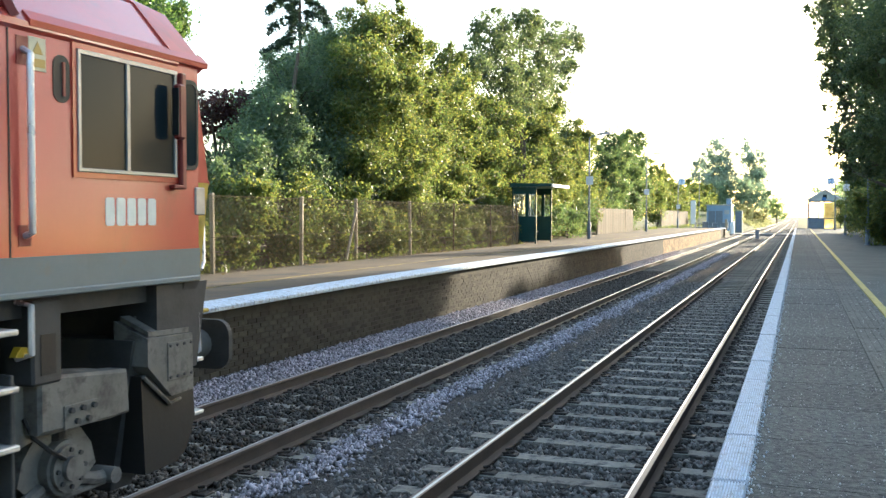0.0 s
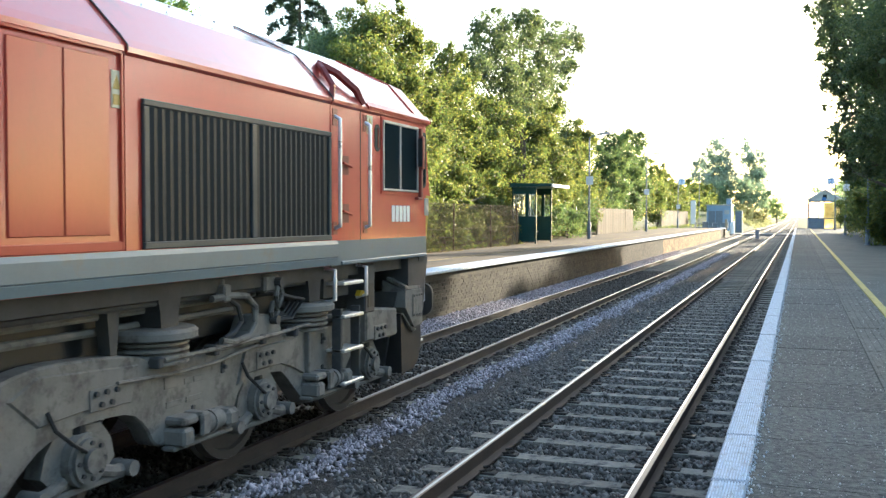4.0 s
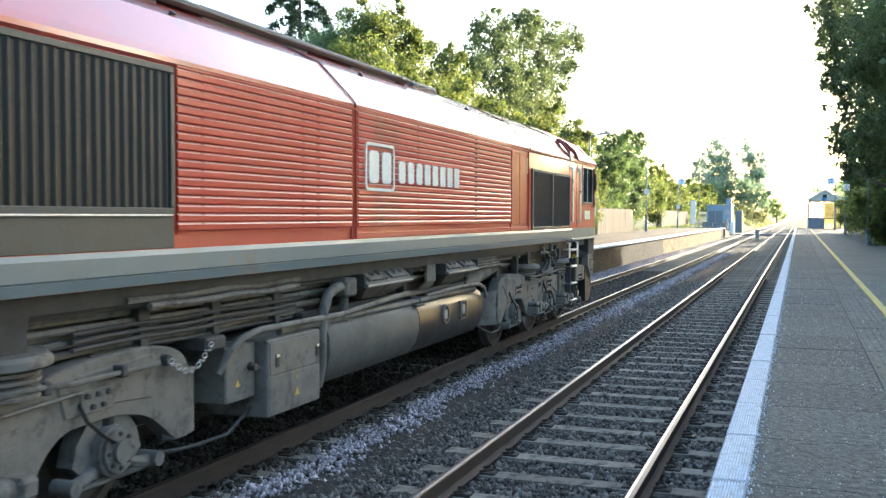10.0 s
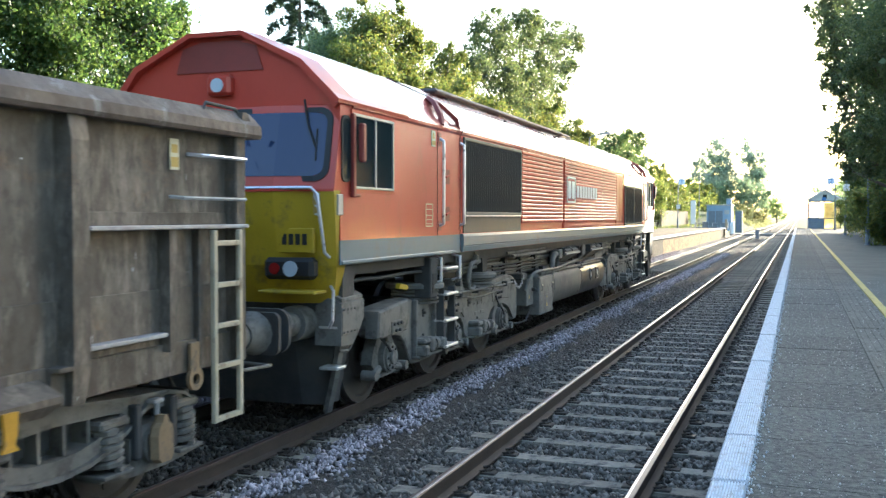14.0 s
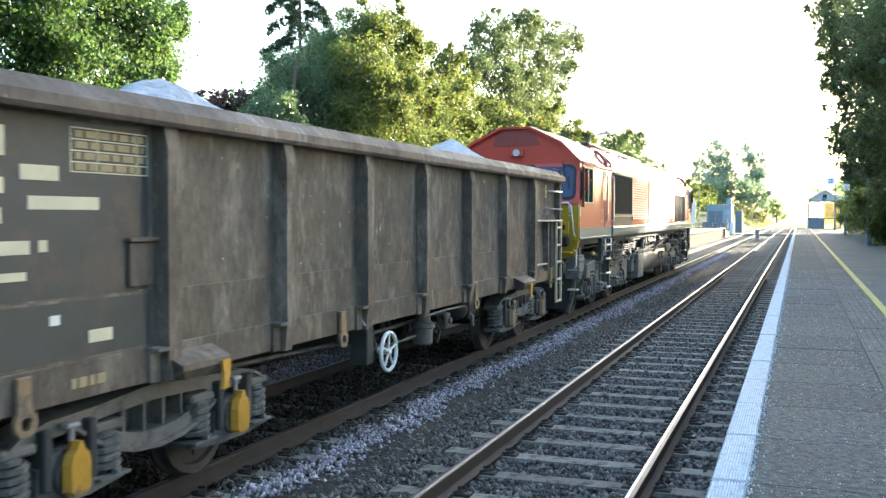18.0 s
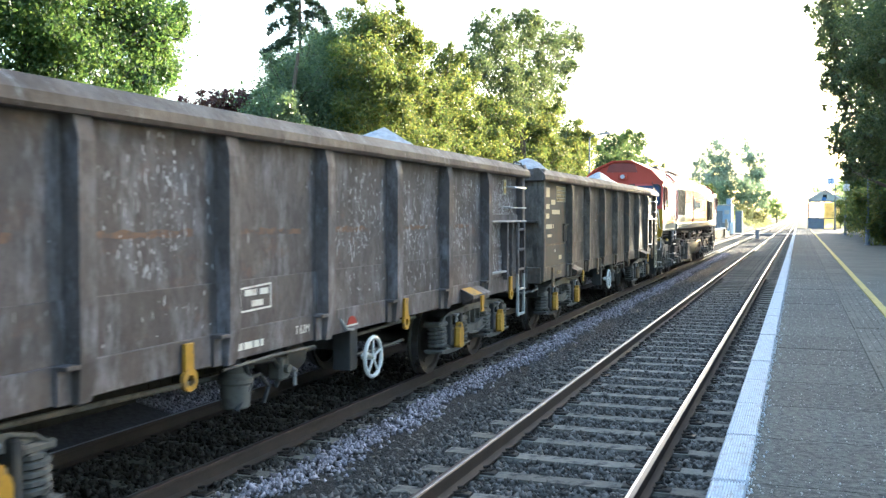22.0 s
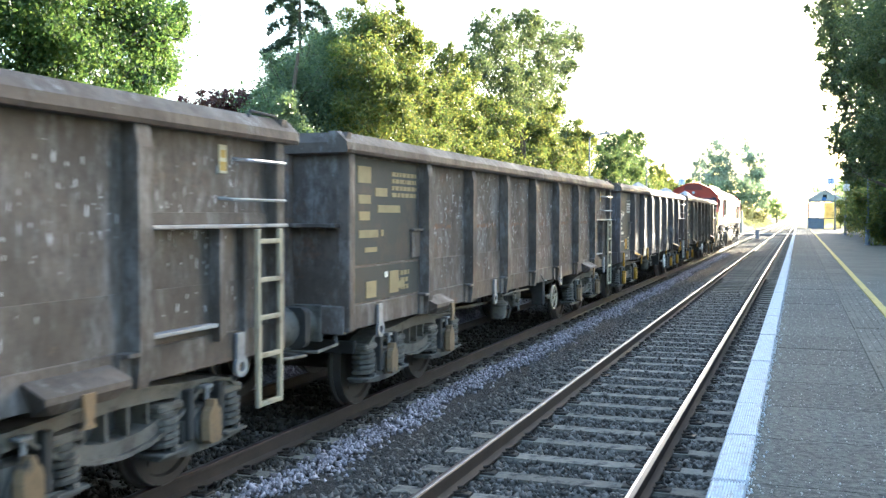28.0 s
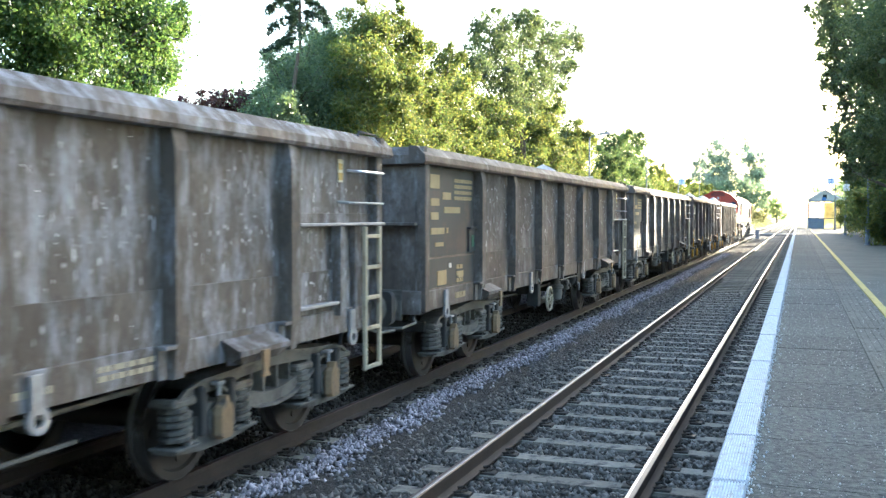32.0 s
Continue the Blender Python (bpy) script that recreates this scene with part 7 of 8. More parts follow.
for a, b in ((-0.95, 0.28), (1.46, 2.68)):
    m_, h_ = (a + b) / 2, (b - a) / 2
    cl = part("cooler_box", Geo().loft([[(1.0, m_ - h_ * q, z), (xo, m_ - h_ * q, zo), (xo, m_ + h_ * q, zo), (1.0, m_ + h_ * q, z)] for q, z, xo, zo in ((0.5, 1.2, 1.08, 1.21), (0.97, 1.36, 1.27, 1.345), (1.0, 1.37, 1.3, 1.36), (1.0, 1.4, 1.3, 1.39), (0.98, 1.56, 1.06, 1.56))]), UNDER, loco, "slanted grey cooler box with hinged lids")
    part("cooler_lip", Geo().rod((1.302, a + 0.01, 1.378), (1.302, b - 0.01, 1.378), 0.01, 6), BRIGHT_LIP, cl)
    part("cooler_ear", Geo().box(1.1, 1.28, b, b + 0.03, 1.36, 1.5, 0.006).box(1.1, 1.28, a - 0.03, a, 1.36, 1.5, 0.006), UNDER_DARK, cl)
    for k in range(2):
        y0 = a + 0.1 + k * (h_ - 0.03)
        d = h_ - 0.14
        lid = Geo().add([(1.07, y0, 1.555), (1.27, y0, 1.415), (1.27, y0 + d, 1.415), (1.07, y0 + d, 1.555), (1.085, y0, 1.578), (1.285, y0, 1.438), (1.285, y0 + d, 1.438), (1.085, y0 + d, 1.578)],
                        [(0, 1, 2, 3), (4, 5, 6, 7), (0, 1, 5, 4), (1, 2, 6, 5), (2, 3, 7, 6), (3, 0, 4, 7)])
        for q in (0.2, 0.55):
            lid.rod((1.075, y0 + q * d, 1.6), (1.25, y0 + q * d + 0.05, 1.475), 0.02, 5)
        part("hinged_lid", lid, UNDER, cl)
part("hanging_plate", Geo().box(1.17, 1.2, 0.98, 1.28, 1.3, 1.6, 0.006).loft([[(1.17, y, 1.3), (1.2, y, 1.3), (1.1, y, 1.2), (1.08, y, 1.21)] for y in (0.98, 1.28)]), UNDER, loco, "plain grey hanging plate")
part("lower_beam", Geo().box(1.04, 1.12, -2.0, 2.6, 1.145, 1.2, 0.008), UNDER_DARK, loco)
part("air_main", Geo().tube([(1.2, -3.5, 0.86), (1.24, -3.42, 1.02), (1.26, -3.25, 1.12), (1.27, -3.0, 1.16), (1.27, -2.2, 1.15), (1.26, -1.5, 1.14), (1.24, 0.3, 1.22)], 0.028, 9), UNDER, loco, "long grey air pipe over the boxes", smooth=True)
part("air_main", Geo().tube([(1.22, 0.9, 1.13), (1.25, 1.6, 1.16), (1.27, 2.2, 1.17), (1.28, 2.75, 1.16), (1.29, 2.95, 1.1), (1.3, 3.03, 0.95)], 0.026, 9), UNDER, loco, smooth=True)
for j in range(5):
    z = 1.5 - 0.035 * j
    part("cable", Geo().tube([(1.1 + 0.02 * j, 2.7, z), (1.14 + 0.02 * j, 3.3, z + 0.01), (1.17 + 0.015 * j, 3.75 + 0.05 * j, z + 0.015), (1.15, 3.95 + 0.04 * j, z - 0.06), (1.08, 3.8, z - 0.14), (1.0, 3.4, z - 0.18)], 0.02, 6), UNDER, loco, "grey cable in a bundle", smooth=True)
part("air_cylinder", Geo().rod((1.0, 2.75, 1.12), (1.04, 3.75, 1.3), 0.12, 16), UNDER, loco, "grey air cylinder", smooth=True)
pipes = [(1.12, 1.47, -6.9, 8.0, 0.022), (1.0, 1.42, -6.6, 7.6, 0.03), (1.05, 1.36, -7.0, 2.0, 0.025), (0.95, 1.31, -6.0, 7.0, 0.03), (1.22, 1.1, -2.6, 2.7, 0.035), (1.15, 1.43, -10.0, -7.2, 0.02), (1.2, 1.52, -4.6, -2.2, 0.026), (1.24, 1.47, -4.4, -2.3, 0.026),
         (1.02, 1.27, -5.4, -1.5, 0.03), (1.0, 1.2, -5.6, -1.8, 0.03), (1.1, 1.34, -5.0, -2.1, 0.018), (1.1, 1.29, -5.0, -2.1, 0.018), (1.1, 1.24, -5.0, -2.1, 0.018), (1.06, 1.17, -4.8, -2.1, 0.016)]
for x, z, a, b, r in pipes:
    n = 8
    part("pipe", Geo().tube([(x + 0.006 * math.sin(i * 2.1 + a), a + (b - a) * i / n, z + 0.006 * math.sin(i * 1.7 + z * 9)) for i in range(n + 1)], r, 7), UNDER if r > 0.024 else UNDER_DARK, loco, smooth=True)
for y in (-5.6, -4.3, -3.4, -2.45, -1.15, 0.5, 1.36, 2.75, 4.2, 5.3):
    part("hanger", Geo().prism([(y - 0.05, 1.62), (y + 0.12, 1.62), (y + 0.06, 1.15), (y, 1.15)], 0, 1.0, 1.1), UNDER_DARK, loco)
for sx in (-1, 1):
    part("inner_beam", Geo().box(sx * 0.75, sx * 0.9, -6.5, 8.0, 1.1, 1.5, 0.02), GRILLE, loco)
part("air_pipe", Geo().tube([(1.2, -1.2, 1.4), (1.22, -1.5, 1.4), (1.23, -1.7, 1.35), (1.24, -1.82, 1.2), (1.24, -1.85, 1.0), (1.24, -1.86, 0.7), (1.2, -1.86, 0.5)], 0.05, 10), UNDER, loco, smooth=True)
part("filter_housing", Geo().box(1.08, 1.28, -1.4, -1.15, 1.3, 1.48, 0.02).rod((1.2, -1.3, 1.3), (1.2, -1.3, 1.05), 0.05, 10), UNDER, loco)
for v in (8.98, -8.85):
    part("towing_lug", Geo().prism([(v - 0.14, 1.29), (v + 0.08, 1.26), (v + 0.13, 1.285), (v + 0.09, 1.315), (v - 0.1, 1.345)], 0, 1.22, 1.27), LOCO_YELLOW, loco, "ochre lifting lug")


# ---- wagons ----
def wagon_paint(name, col, rust, speck, samount, seed):
    """Worn wagon paint: mottled base, rust in patches, abraded pale smears and small chips, different on every plate."""
    m = bpy.data.materials.new(name)
    m.use_nodes = True
    nt = m.node_tree
    N, K = nt.nodes, nt.links
    bs = N["Principled BSDF"]
    tc, oi = N.new("ShaderNodeTexCoord"), N.new("ShaderNodeObjectInfo")
    sh = N.new("ShaderNodeVectorMath")
    sh.operation = "MULTIPLY_ADD"
    cv = N.new("ShaderNodeCombineXYZ")
    for i in range(3):
        K.new(oi.outputs["Random"], cv.inputs[i])
    K.new(cv.outputs[0], sh.inputs[0])
    sh.inputs[1].default_value = (17.0 + seed, 31.0, 23.0)
    K.new(tc.outputs["Object"], sh.inputs[2])

    def noise_at(scale, stretch, lo, hi, det=6.0, ro=0.65):
        mp = N.new("ShaderNodeMapping")
        mp.inputs["Scale"].default_value = stretch
        K.new(sh.outputs[0], mp.inputs[0])
        t = N.new("ShaderNodeTexNoise")
        t.inputs["Scale"].default_value, t.inputs["Detail"].default_value, t.inputs["Roughness"].default_value = scale, det, ro
        K.new(mp.outputs[0], t.inputs[0])
        r = N.new("ShaderNodeMapRange")
        r.inputs[1].default_value, r.inputs[2].default_value = lo, hi
        K.new(t.outputs[0], r.inputs[0])
        return r.outputs[0]

    def over(f, a, b_):
        x = N.new("ShaderNodeMix")
        x.data_type = "RGBA"
        K.new(f, x.inputs[0])
        for sock, val in ((x.inputs[6], a), (x.inputs[7], b_)):
            if isinstance(val, tuple):
                sock.default_value = (*val[:3], 1)
            else:
                K.new(val, sock)
        return x.outputs[2]

    c = over(noise_at(1.3, (1, 1, 0.7), 0.3, 0.7), tuple(q * 0.6 for q in col), tuple(q * 1.4 for q in col))
    c = over(noise_at(14, (1, 1, 0.6), 0.45, 0.8), c, tuple(q * 0.55 for q in col))
    c = over(noise_at(2.1, (1, 0.8, 1.6), 0.56, 0.78, 8.0, 0.75), c, rust)
    k = 0.1 * samount
    c = over(noise_at(3.4, (1, 1.2, 0.4), 0.6 - k, 0.86 - k, 9.0, 0.8), c, speck)
    c = over(noise_at(30, (1, 1, 0.45), 0.74 - 0.02 * samount, 0.78, 3.0, 0.6), c, tuple(min(0.5, q * 2.0) for q in speck))
    K.new(c, bs.inputs["Base Color"])
    rg = N.new("ShaderNodeMapRange")
    rg.inputs[3].default_value, rg.inputs[4].default_value = 0.5, 0.85
    K.new(noise_at(2.5, (1, 1, 1), 0.3, 0.7), rg.inputs[0])
    K.new(rg.outputs[0], bs.inputs["Roughness"])
    bs.inputs["Specular IOR Level"].default_value = 0.3
    bp = N.new("ShaderNodeBump")
    bp.inputs["Strength"].default_value, bp.inputs["Distance"].default_value = 0.5, 0.06
    K.new(noise_at(1.6, (1, 1, 1), 0.2, 0.8, 3.0, 0.5), bp.inputs["Height"])
    bp2 = N.new("ShaderNodeBump")
    bp2.inputs["Strength"].default_value, bp2.inputs["Distance"].default_value = 0.2, 0.008
    K.new(noise_at(35, (1, 1, 1), 0.3, 0.7), bp2.inputs["Height"])
    K.new(bp.outputs[0], bp2.inputs["Normal"])
    K.new(bp2.outputs[0], bs.inputs["Normal"])
    return m


BODY_A = wagon_paint("wagon_brown_paint", (0.122, 0.104, 0.085), (0.21, 0.13, 0.075), (0.36, 0.31, 0.26), 0.95, 1)
BODY_B = wagon_paint("wagon_dark_brown_paint", (0.13, 0.112, 0.107), (0.185, 0.115, 0.085), (0.36, 0.35, 0.38), 1.0, 2)
BODY_C = wagon_paint("wagon_rusty_brown_paint", (0.14, 0.116, 0.1), (0.22, 0.125, 0.08), (0.38, 0.37, 0.37), 1.0, 3)
BODY_D = wagon_paint("wagon_grey_brown_paint", (0.132, 0.112, 0.097), (0.2, 0.14, 0.1), (0.38, 0.37, 0.37), 0.95, 5)
BODY_E = wagon_paint("wagon_scuffed_brown_paint", (0.13, 0.112, 0.096), (0.19, 0.14, 0.1), (0.46, 0.48, 0.54), 1.25, 6)
RIM_WORN = wagon_paint("wagon_scuffed_rim_paint", (0.13, 0.106, 0.09), (0.2, 0.15, 0.12), (0.55, 0.58, 0.64), 1.2, 7)
RIM_PAINT = wagon_paint("wagon_rim_paint", (0.115, 0.093, 0.078), (0.19, 0.15, 0.12), (0.42, 0.43, 0.46), 0.45, 4)
DARK_PANEL = mat("wagon_label_panel", (0.042, 0.05, 0.052), 0.6, var=0.3, scale=2, fine=30, bump=0.05, other=(0.075, 0.064, 0.058), amount=0.45, oscale=1.8)
LADDER = mat("ladder_cream_paint", (0.42, 0.37, 0.27), 0.6, var=0.2, scale=6, other=(0.2, 0.15, 0.1), amount=0.3, oscale=5)
LADDER_GREY = mat("ladder_grey_paint", (0.36, 0.37, 0.36), 0.6, var=0.2, scale=6, other=(0.14, 0.12, 0.1), amount=0.3, oscale=5)
YELLOW_PART = mat("ochre_yellow_paint", (0.5, 0.27, 0.02), 0.6, var=0.25, scale=6, bump=0.1, other=(0.2, 0.13, 0.06), amount=0.4, oscale=6)
DULL_PART = mat("dusty_ochre_paint", (0.26, 0.18, 0.1), 0.75, var=0.25, scale=6, bump=0.1, other=(0.12, 0.1, 0.08), amount=0.5, oscale=6)
STONE_LOAD = mat("crushed_stone_load", (0.48, 0.48, 0.5), 0.9, var=0.3, scale=9, fine=30, bump=0.8, depth=0.04, island=0.2)
PLATE_TAN = mat("tan_plate", (0.33, 0.27, 0.15), 0.6, var=0.2, scale=6)
GREEN_PLATE = mat("green_card", (0.06, 0.16, 0.1), 0.5, var=0.2)

CENTRES = [-23.739 - 15.0218 * k for k in range(5)]
RIBS = tuple(-4.76 + 1.627 * i for i in range(7))
ENDS = 6.91


def wagon_bogie(w, vc, sgn, damper):
    """Four-wheel bogie under one end; sgn points to the wagon's nearer end."""
    chord = [(-1.46, 0.7), (-1.3, 0.8), (-1.1, 0.845), (-0.7, 0.86), (0, 0.92), (0.7, 0.86), (1.1, 0.845), (1.3, 0.8), (1.46, 0.7), (1.42, 0.66), (1.1, 0.72), (0.8, 0.74), (0.5, 0.77), (0, 0.79), (-0.5, 0.77), (-0.8, 0.74), (-1.1, 0.72), (-1.42, 0.66)]
    bow_o = [(-0.9, 0.78), (-0.8, 0.72), (-0.66, 0.63), (-0.48, 0.54), (-0.28, 0.485), (0, 0.46), (0.28, 0.485), (0.48, 0.54), (0.66, 0.63), (0.8, 0.72), (0.9, 0.78)]
    bow_i = [(-0.68, 0.78), (-0.6, 0.74), (-0.5, 0.68), (-0.38, 0.63), (-0.22, 0.59), (0, 0.575), (0.22, 0.59), (0.38, 0.63), (0.5, 0.68), (0.6, 0.74), (0.68, 0.78)]
    for sx in (-1, 1):
        fr = part("bogie_frame", Geo().prism([(vc + a, b) for a, b in chord], 0, sx * 0.93, sx * 1.13), UNDER, w, "grimy arched steel bogie frame")
        part("chord_flange", Geo().loft([[(sx * x, vc + a, b + d) for a, b in chord[:9] for d in (0,)] + [(sx * x, vc + a, b - 0.025) for a, b in reversed(chord[:9])] for x, d in ((0.92, 0), (1.165, 0))]), UNDER, fr)
        part("frame_bow", Geo().loft([[(sx * x, vc + a, b) for a, b in bow_o] + [(sx * x, vc + a, b) for a, b in reversed(bow_i)] for x in (0.95, 1.13)]), UNDER, fr)
        part("bow_flange", Geo().loft([[(sx * x, vc + a, b - 0.012) for a, b in bow_o] + [(sx * x, vc + a, b + 0.018) for a, b in reversed(bow_o)] for x in (0.94, 1.165)]), UNDER, fr)
        for a in (-0.32, -0.1, 0.12, 0.34):
            part("frame_web", Geo().box(sx * 0.95, sx * 1.1, vc + a - 0.014, vc + a + 0.014, 0.53, 0.83), UNDER, fr)
        part("frame_back", Geo().box(sx * 0.95, sx * 0.97, vc - 0.62, vc + 0.62, 0.56, 0.85), UNDER_DARK, fr)
        for a in (-0.93, 0.93):
            y = vc + a
            ax = part("axle_box", Geo().loft([[(sx * x, y + q, z) for q, z in ((-0.2, 0.64), (0.2, 0.64), (0.24, 0.56), (0.25, 0.4), (0.54, 0.375), (0.54, 0.335), (0.2, 0.3), (-0.2, 0.3), (-0.54, 0.335), (-0.54, 0.375), (-0.25, 0.4), (-0.24, 0.56))] for x in (0.96, 1.15)])
                      .rod((sx * 1.14, y, 0.48), (sx * 1.185, y, 0.48), 0.13, 16), UNDER, w, "cast axle box with spring seats")
            for q in (-1, 1):
                part("seat_lip", Geo().box(sx * 0.95, sx * 1.2, y + q * 0.26, y + q * 0.56, 0.36, 0.385, 0.005), UNDER, ax)
                part("spring_cap", Geo().box(sx * 0.94, sx * 1.17, y + q * 0.25, y + q * 0.55, 0.67, 0.74, 0.02), UNDER, fr)
                part("horn_guide", Geo().box(sx * 1.0, sx * 1.2, y + q * 0.165, y + q * 0.235, 0.42, 0.8, 0.012), UNDER_DARK, fr)
            for b in (-0.41, 0.41):
                part("coil_spring", coil(Geo(), sx * 1.075, y + b, 0.395, 0.665, 0.108, 0.025, 5), UNDER, w)
                part("inner_spring", coil(Geo(), sx * 1.075, y + b, 0.395, 0.6, 0.06, 0.018, 5), UNDER_DARK, w)
            dm = part("damper", Geo().loft([[(sx * (1.22 + d * 0.05), y + q * w_, z) for q, d in ((-1, 0), (-0.75, 1), (0.75, 1), (1, 0), (0.75, -0.6), (-0.75, -0.6))] for z, w_ in ((0.37, 0.07), (0.4, 0.11), (0.56, 0.115), (0.62, 0.095), (0.65, 0.05), (0.7, 0.022))]),
                      damper, w, "ochre painted friction damper" if damper is YELLOW_PART else "dusty friction damper")
            part("damper_link", Geo().rod((sx * 1.19, y, 0.69), (sx * 1.19, y, 0.78), 0.02, 6).box(sx * 1.14, sx * 1.22, y - 0.055, y + 0.055, 0.78, 0.81, 0.008), BRIGHT_EDGE, dm)
    part("bolster", Geo().box(-1.0, 1.0, vc - 0.2, vc + 0.2, 0.62, 0.9), UNDER_DARK, w)
    for a in (-0.93, 0.93):
        wheelset(w, vc + a, 0.46, 0.75, WHEEL_STEEL)
        part("brake_beam", Geo().box(-0.85, 0.85, vc + a * 0.42 - 0.04, vc + a * 0.42 + 0.04, 0.36, 0.5), UNDER_DARK, w)
    part("end_beam", Geo().box(-1.05, 1.05, vc + sgn * 1.46, vc + sgn * 1.52, 0.64, 0.78, 0.01), UNDER_DARK, w)


def wagon(k, style):
    body, handwheel, damper, ladder, speck = style["body"], style["wheel"], style["damper"], style["ladder"], style["speck"]
    w = thing("open_wagon", pose(-TRACK_D, CENTRES[k], 0), style["label"], "freight wagon", "wagons of the train")
    P = 1.255      # face of the side plates
    EF, off = 6.88, 0.065
    part("floor", Geo().box(-1.22, 1.22, -6.7, 6.7, 1.0, 1.1), UNDER_DARK, w)
    part("centre_sill", Geo().box(-0.35, -0.2, -6.6, 6.6, 0.72, 1.0).box(0.2, 0.35, -6.6, 6.6, 0.72, 1.0), UNDER_DARK, w)
    edges = (-ENDS,) + RIBS + (EF,)
    for sx in (-1, 1):
        for a, b in zip(edges, edges[1:]):
            # plate, slightly dished, with a welded lower strake
            ym = (a + b) / 2
            rings = []
            for z, d in ((1.56, 0.0), (2.0, -0.012), (2.4, -0.012), (2.76, 0.0)):
                rings.append([(sx * (P - 0.03), a, z), (sx * P, a, z), (sx * (P + d), ym, z), (sx * P, b, z), (sx * (P - 0.03), b, z)])
            part("side_plate", Geo().loft(rings), body, w, smooth=False)
            part("lower_plate", Geo().box(sx * (P - 0.03), sx * (P + 0.012), a + 0.002, b - 0.002, 0.99, 1.585, 0.004), body, w)
        part("side_sill", Geo().box(sx * (P - 0.02), sx * (P + 0.035), -ENDS, EF, 0.965, 1.2, 0.006), body, w)
        rib = mesh_of("rib", Geo().loft([[(0, -0.085 * q, z), (d, -0.075 * q, z), (d, 0.075 * q, z), (0, 0.085 * q, z)] for z, d, q in ((0.95, 0.09, 0.75), (1.2, 0.125, 1.0), (2.55, 0.125, 1.0), (2.74, 0.09, 1.05))]), body)
        foot = mesh_of("rib_foot", Geo().box(0, 0.1, -0.2, -0.08, 1.17, 1.2, 0.004).prism([(-0.2, 0.96), (-0.08, 0.96), (-0.08, 1.17), (-0.2, 1.17)], 0, 0.0, 0.03), body)
        for y in RIBS:
            rb = piece("rib", rib, w, pose(sx * P, y, 0, 0, 0, 0 if sx > 0 else 180))
            piece("rib_foot", foot, rb, pose(0.03, 0, 0))
        for ya, yb in ((-ENDS, -ENDS + 0.14), (EF - 0.14, EF)):
            part("corner_post", Geo().box(sx * (P - 0.02), sx * (P + 0.1), ya, yb, 0.965, 2.72, 0.012), body, w)
        part("top_rim", Geo().prism([(sx * (P - 0.06), 2.70), (sx * (P + 0.13), 2.70), (sx * (P + 0.145), 2.73), (sx * (P + 0.135), 2.80), (sx * (P + 0.03), 2.905), (sx * (P - 0.06), 2.905)], 1, -ENDS - 0.12, EF + 0.17), style["rim"], w)
    for e in (-1, 1):
        y = EF if e > 0 else -ENDS
        part("end_plate", Geo().box(-P, P, y - e * 0.06, y - e * 0.02, 1.0, 2.75, 0.004), body, w)
        part("top_rim", Geo().prism([(y - e * 0.05, 2.68), (y + e * 0.1, 2.70), (y + e * 0.1, 2.80), (y + e * 0.02, 2.9), (y - e * 0.05, 2.9)], 0, -P - 0.1, P + 0.1), style["rim"], w)
        for x in (-0.68, 0.68):
            part("end_rib", Geo().box(x - 0.06, x + 0.06, y - e * 0.02, y + e * 0.08, 1.0, 2.7, 0.01), body, w)
        part("end_ledge", Geo().box(-P, P, y - e * 0.02, y + e * 0.1, 1.98, 2.02, 0.006), body, w)
        part("head_stock", Geo().box(-1.3, 1.3, y - e * 0.12, y + e * 0.03, 0.94, 1.22, 0.01), body, w)
        for x in (-0.87, 0.87):
            ln = 0.37 if e < 0 else (0.88 if k == 0 else 0.76)
            bf = part("buffer", Geo().rod((x, y, 1.05), (x, y + e * ln * 0.55, 1.05), 0.155, 18).rod((x, y + e * ln * 0.5, 1.05), (x, y + e * (ln - 0.12), 1.05), 0.115, 16, 0.115).rod((x, y + e * (ln - 0.22), 1.05), (x, y + e * ln, 1.05), 0.13, 16, 0.2).box(x - 0.2, x + 0.2, y + e * 0.0, y + e * 0.05, 0.87, 1.23, 0.01), UNDER, w, smooth=True)
            part("buffer_head", Geo().prism([(x + a, 1.05 + b) for a, b in rounded(-0.26, 0.26, -0.19, 0.19, 0.07)], 1, y + e * ln, y + e * (ln + 0.05)), UNDER_DARK, bf)
        part("coupling", Geo().box(-0.06, 0.06, y, y + e * 0.45, 0.98, 1.1, 0.02).tube([(0, y + e * 0.4, 1.0), (0.03, y + e * 0.55, 0.8), (-0.03, y + e * 0.6, 0.7), (0, y + e * 0.7, 1.0)], 0.025, 6), UNDER_DARK, w)
        part("brake_hose", Geo().tube([(0.35, y, 0.95), (0.4, y + e * 0.2, 0.85), (0.42, y + e * 0.35, 0.6), (0.35, y + e * 0.6, 0.5)], 0.024, 6), RUBBER, w)
        part("shunter_rail", Geo().tube([(1.15, y - e * 0.1, 0.95), (1.27, y + e * 0.1, 0.86), (1.27, y + e * 0.5, 0.84), (0.95, y + e * 0.55, 0.84), (0.9, y + e * 0.1, 0.9)], 0.016, 6), UNDER, w)
        wagon_bogie(w, 5.03 if e > 0 else -4.65, e, DULL_PART if k == 0 and e > 0 else damper)
    # ladder end: ledge, panel posts, ladder, hooks of rail
    part("ledge", Geo().box(P, P + 0.13, 5.08, EF, 2.0, 2.03, 0.006), style["edge"], w, "worn bright ledge")
    part("ledge_strip", Geo().box(P, P + 0.02, 5.08, EF - 0.15, 2.03, 2.12, 0.004), body, w)
    part("ledge", Geo().box(P, P + 0.1, 5.08, 5.88, 1.26, 1.29, 0.005), style["edge"], w)
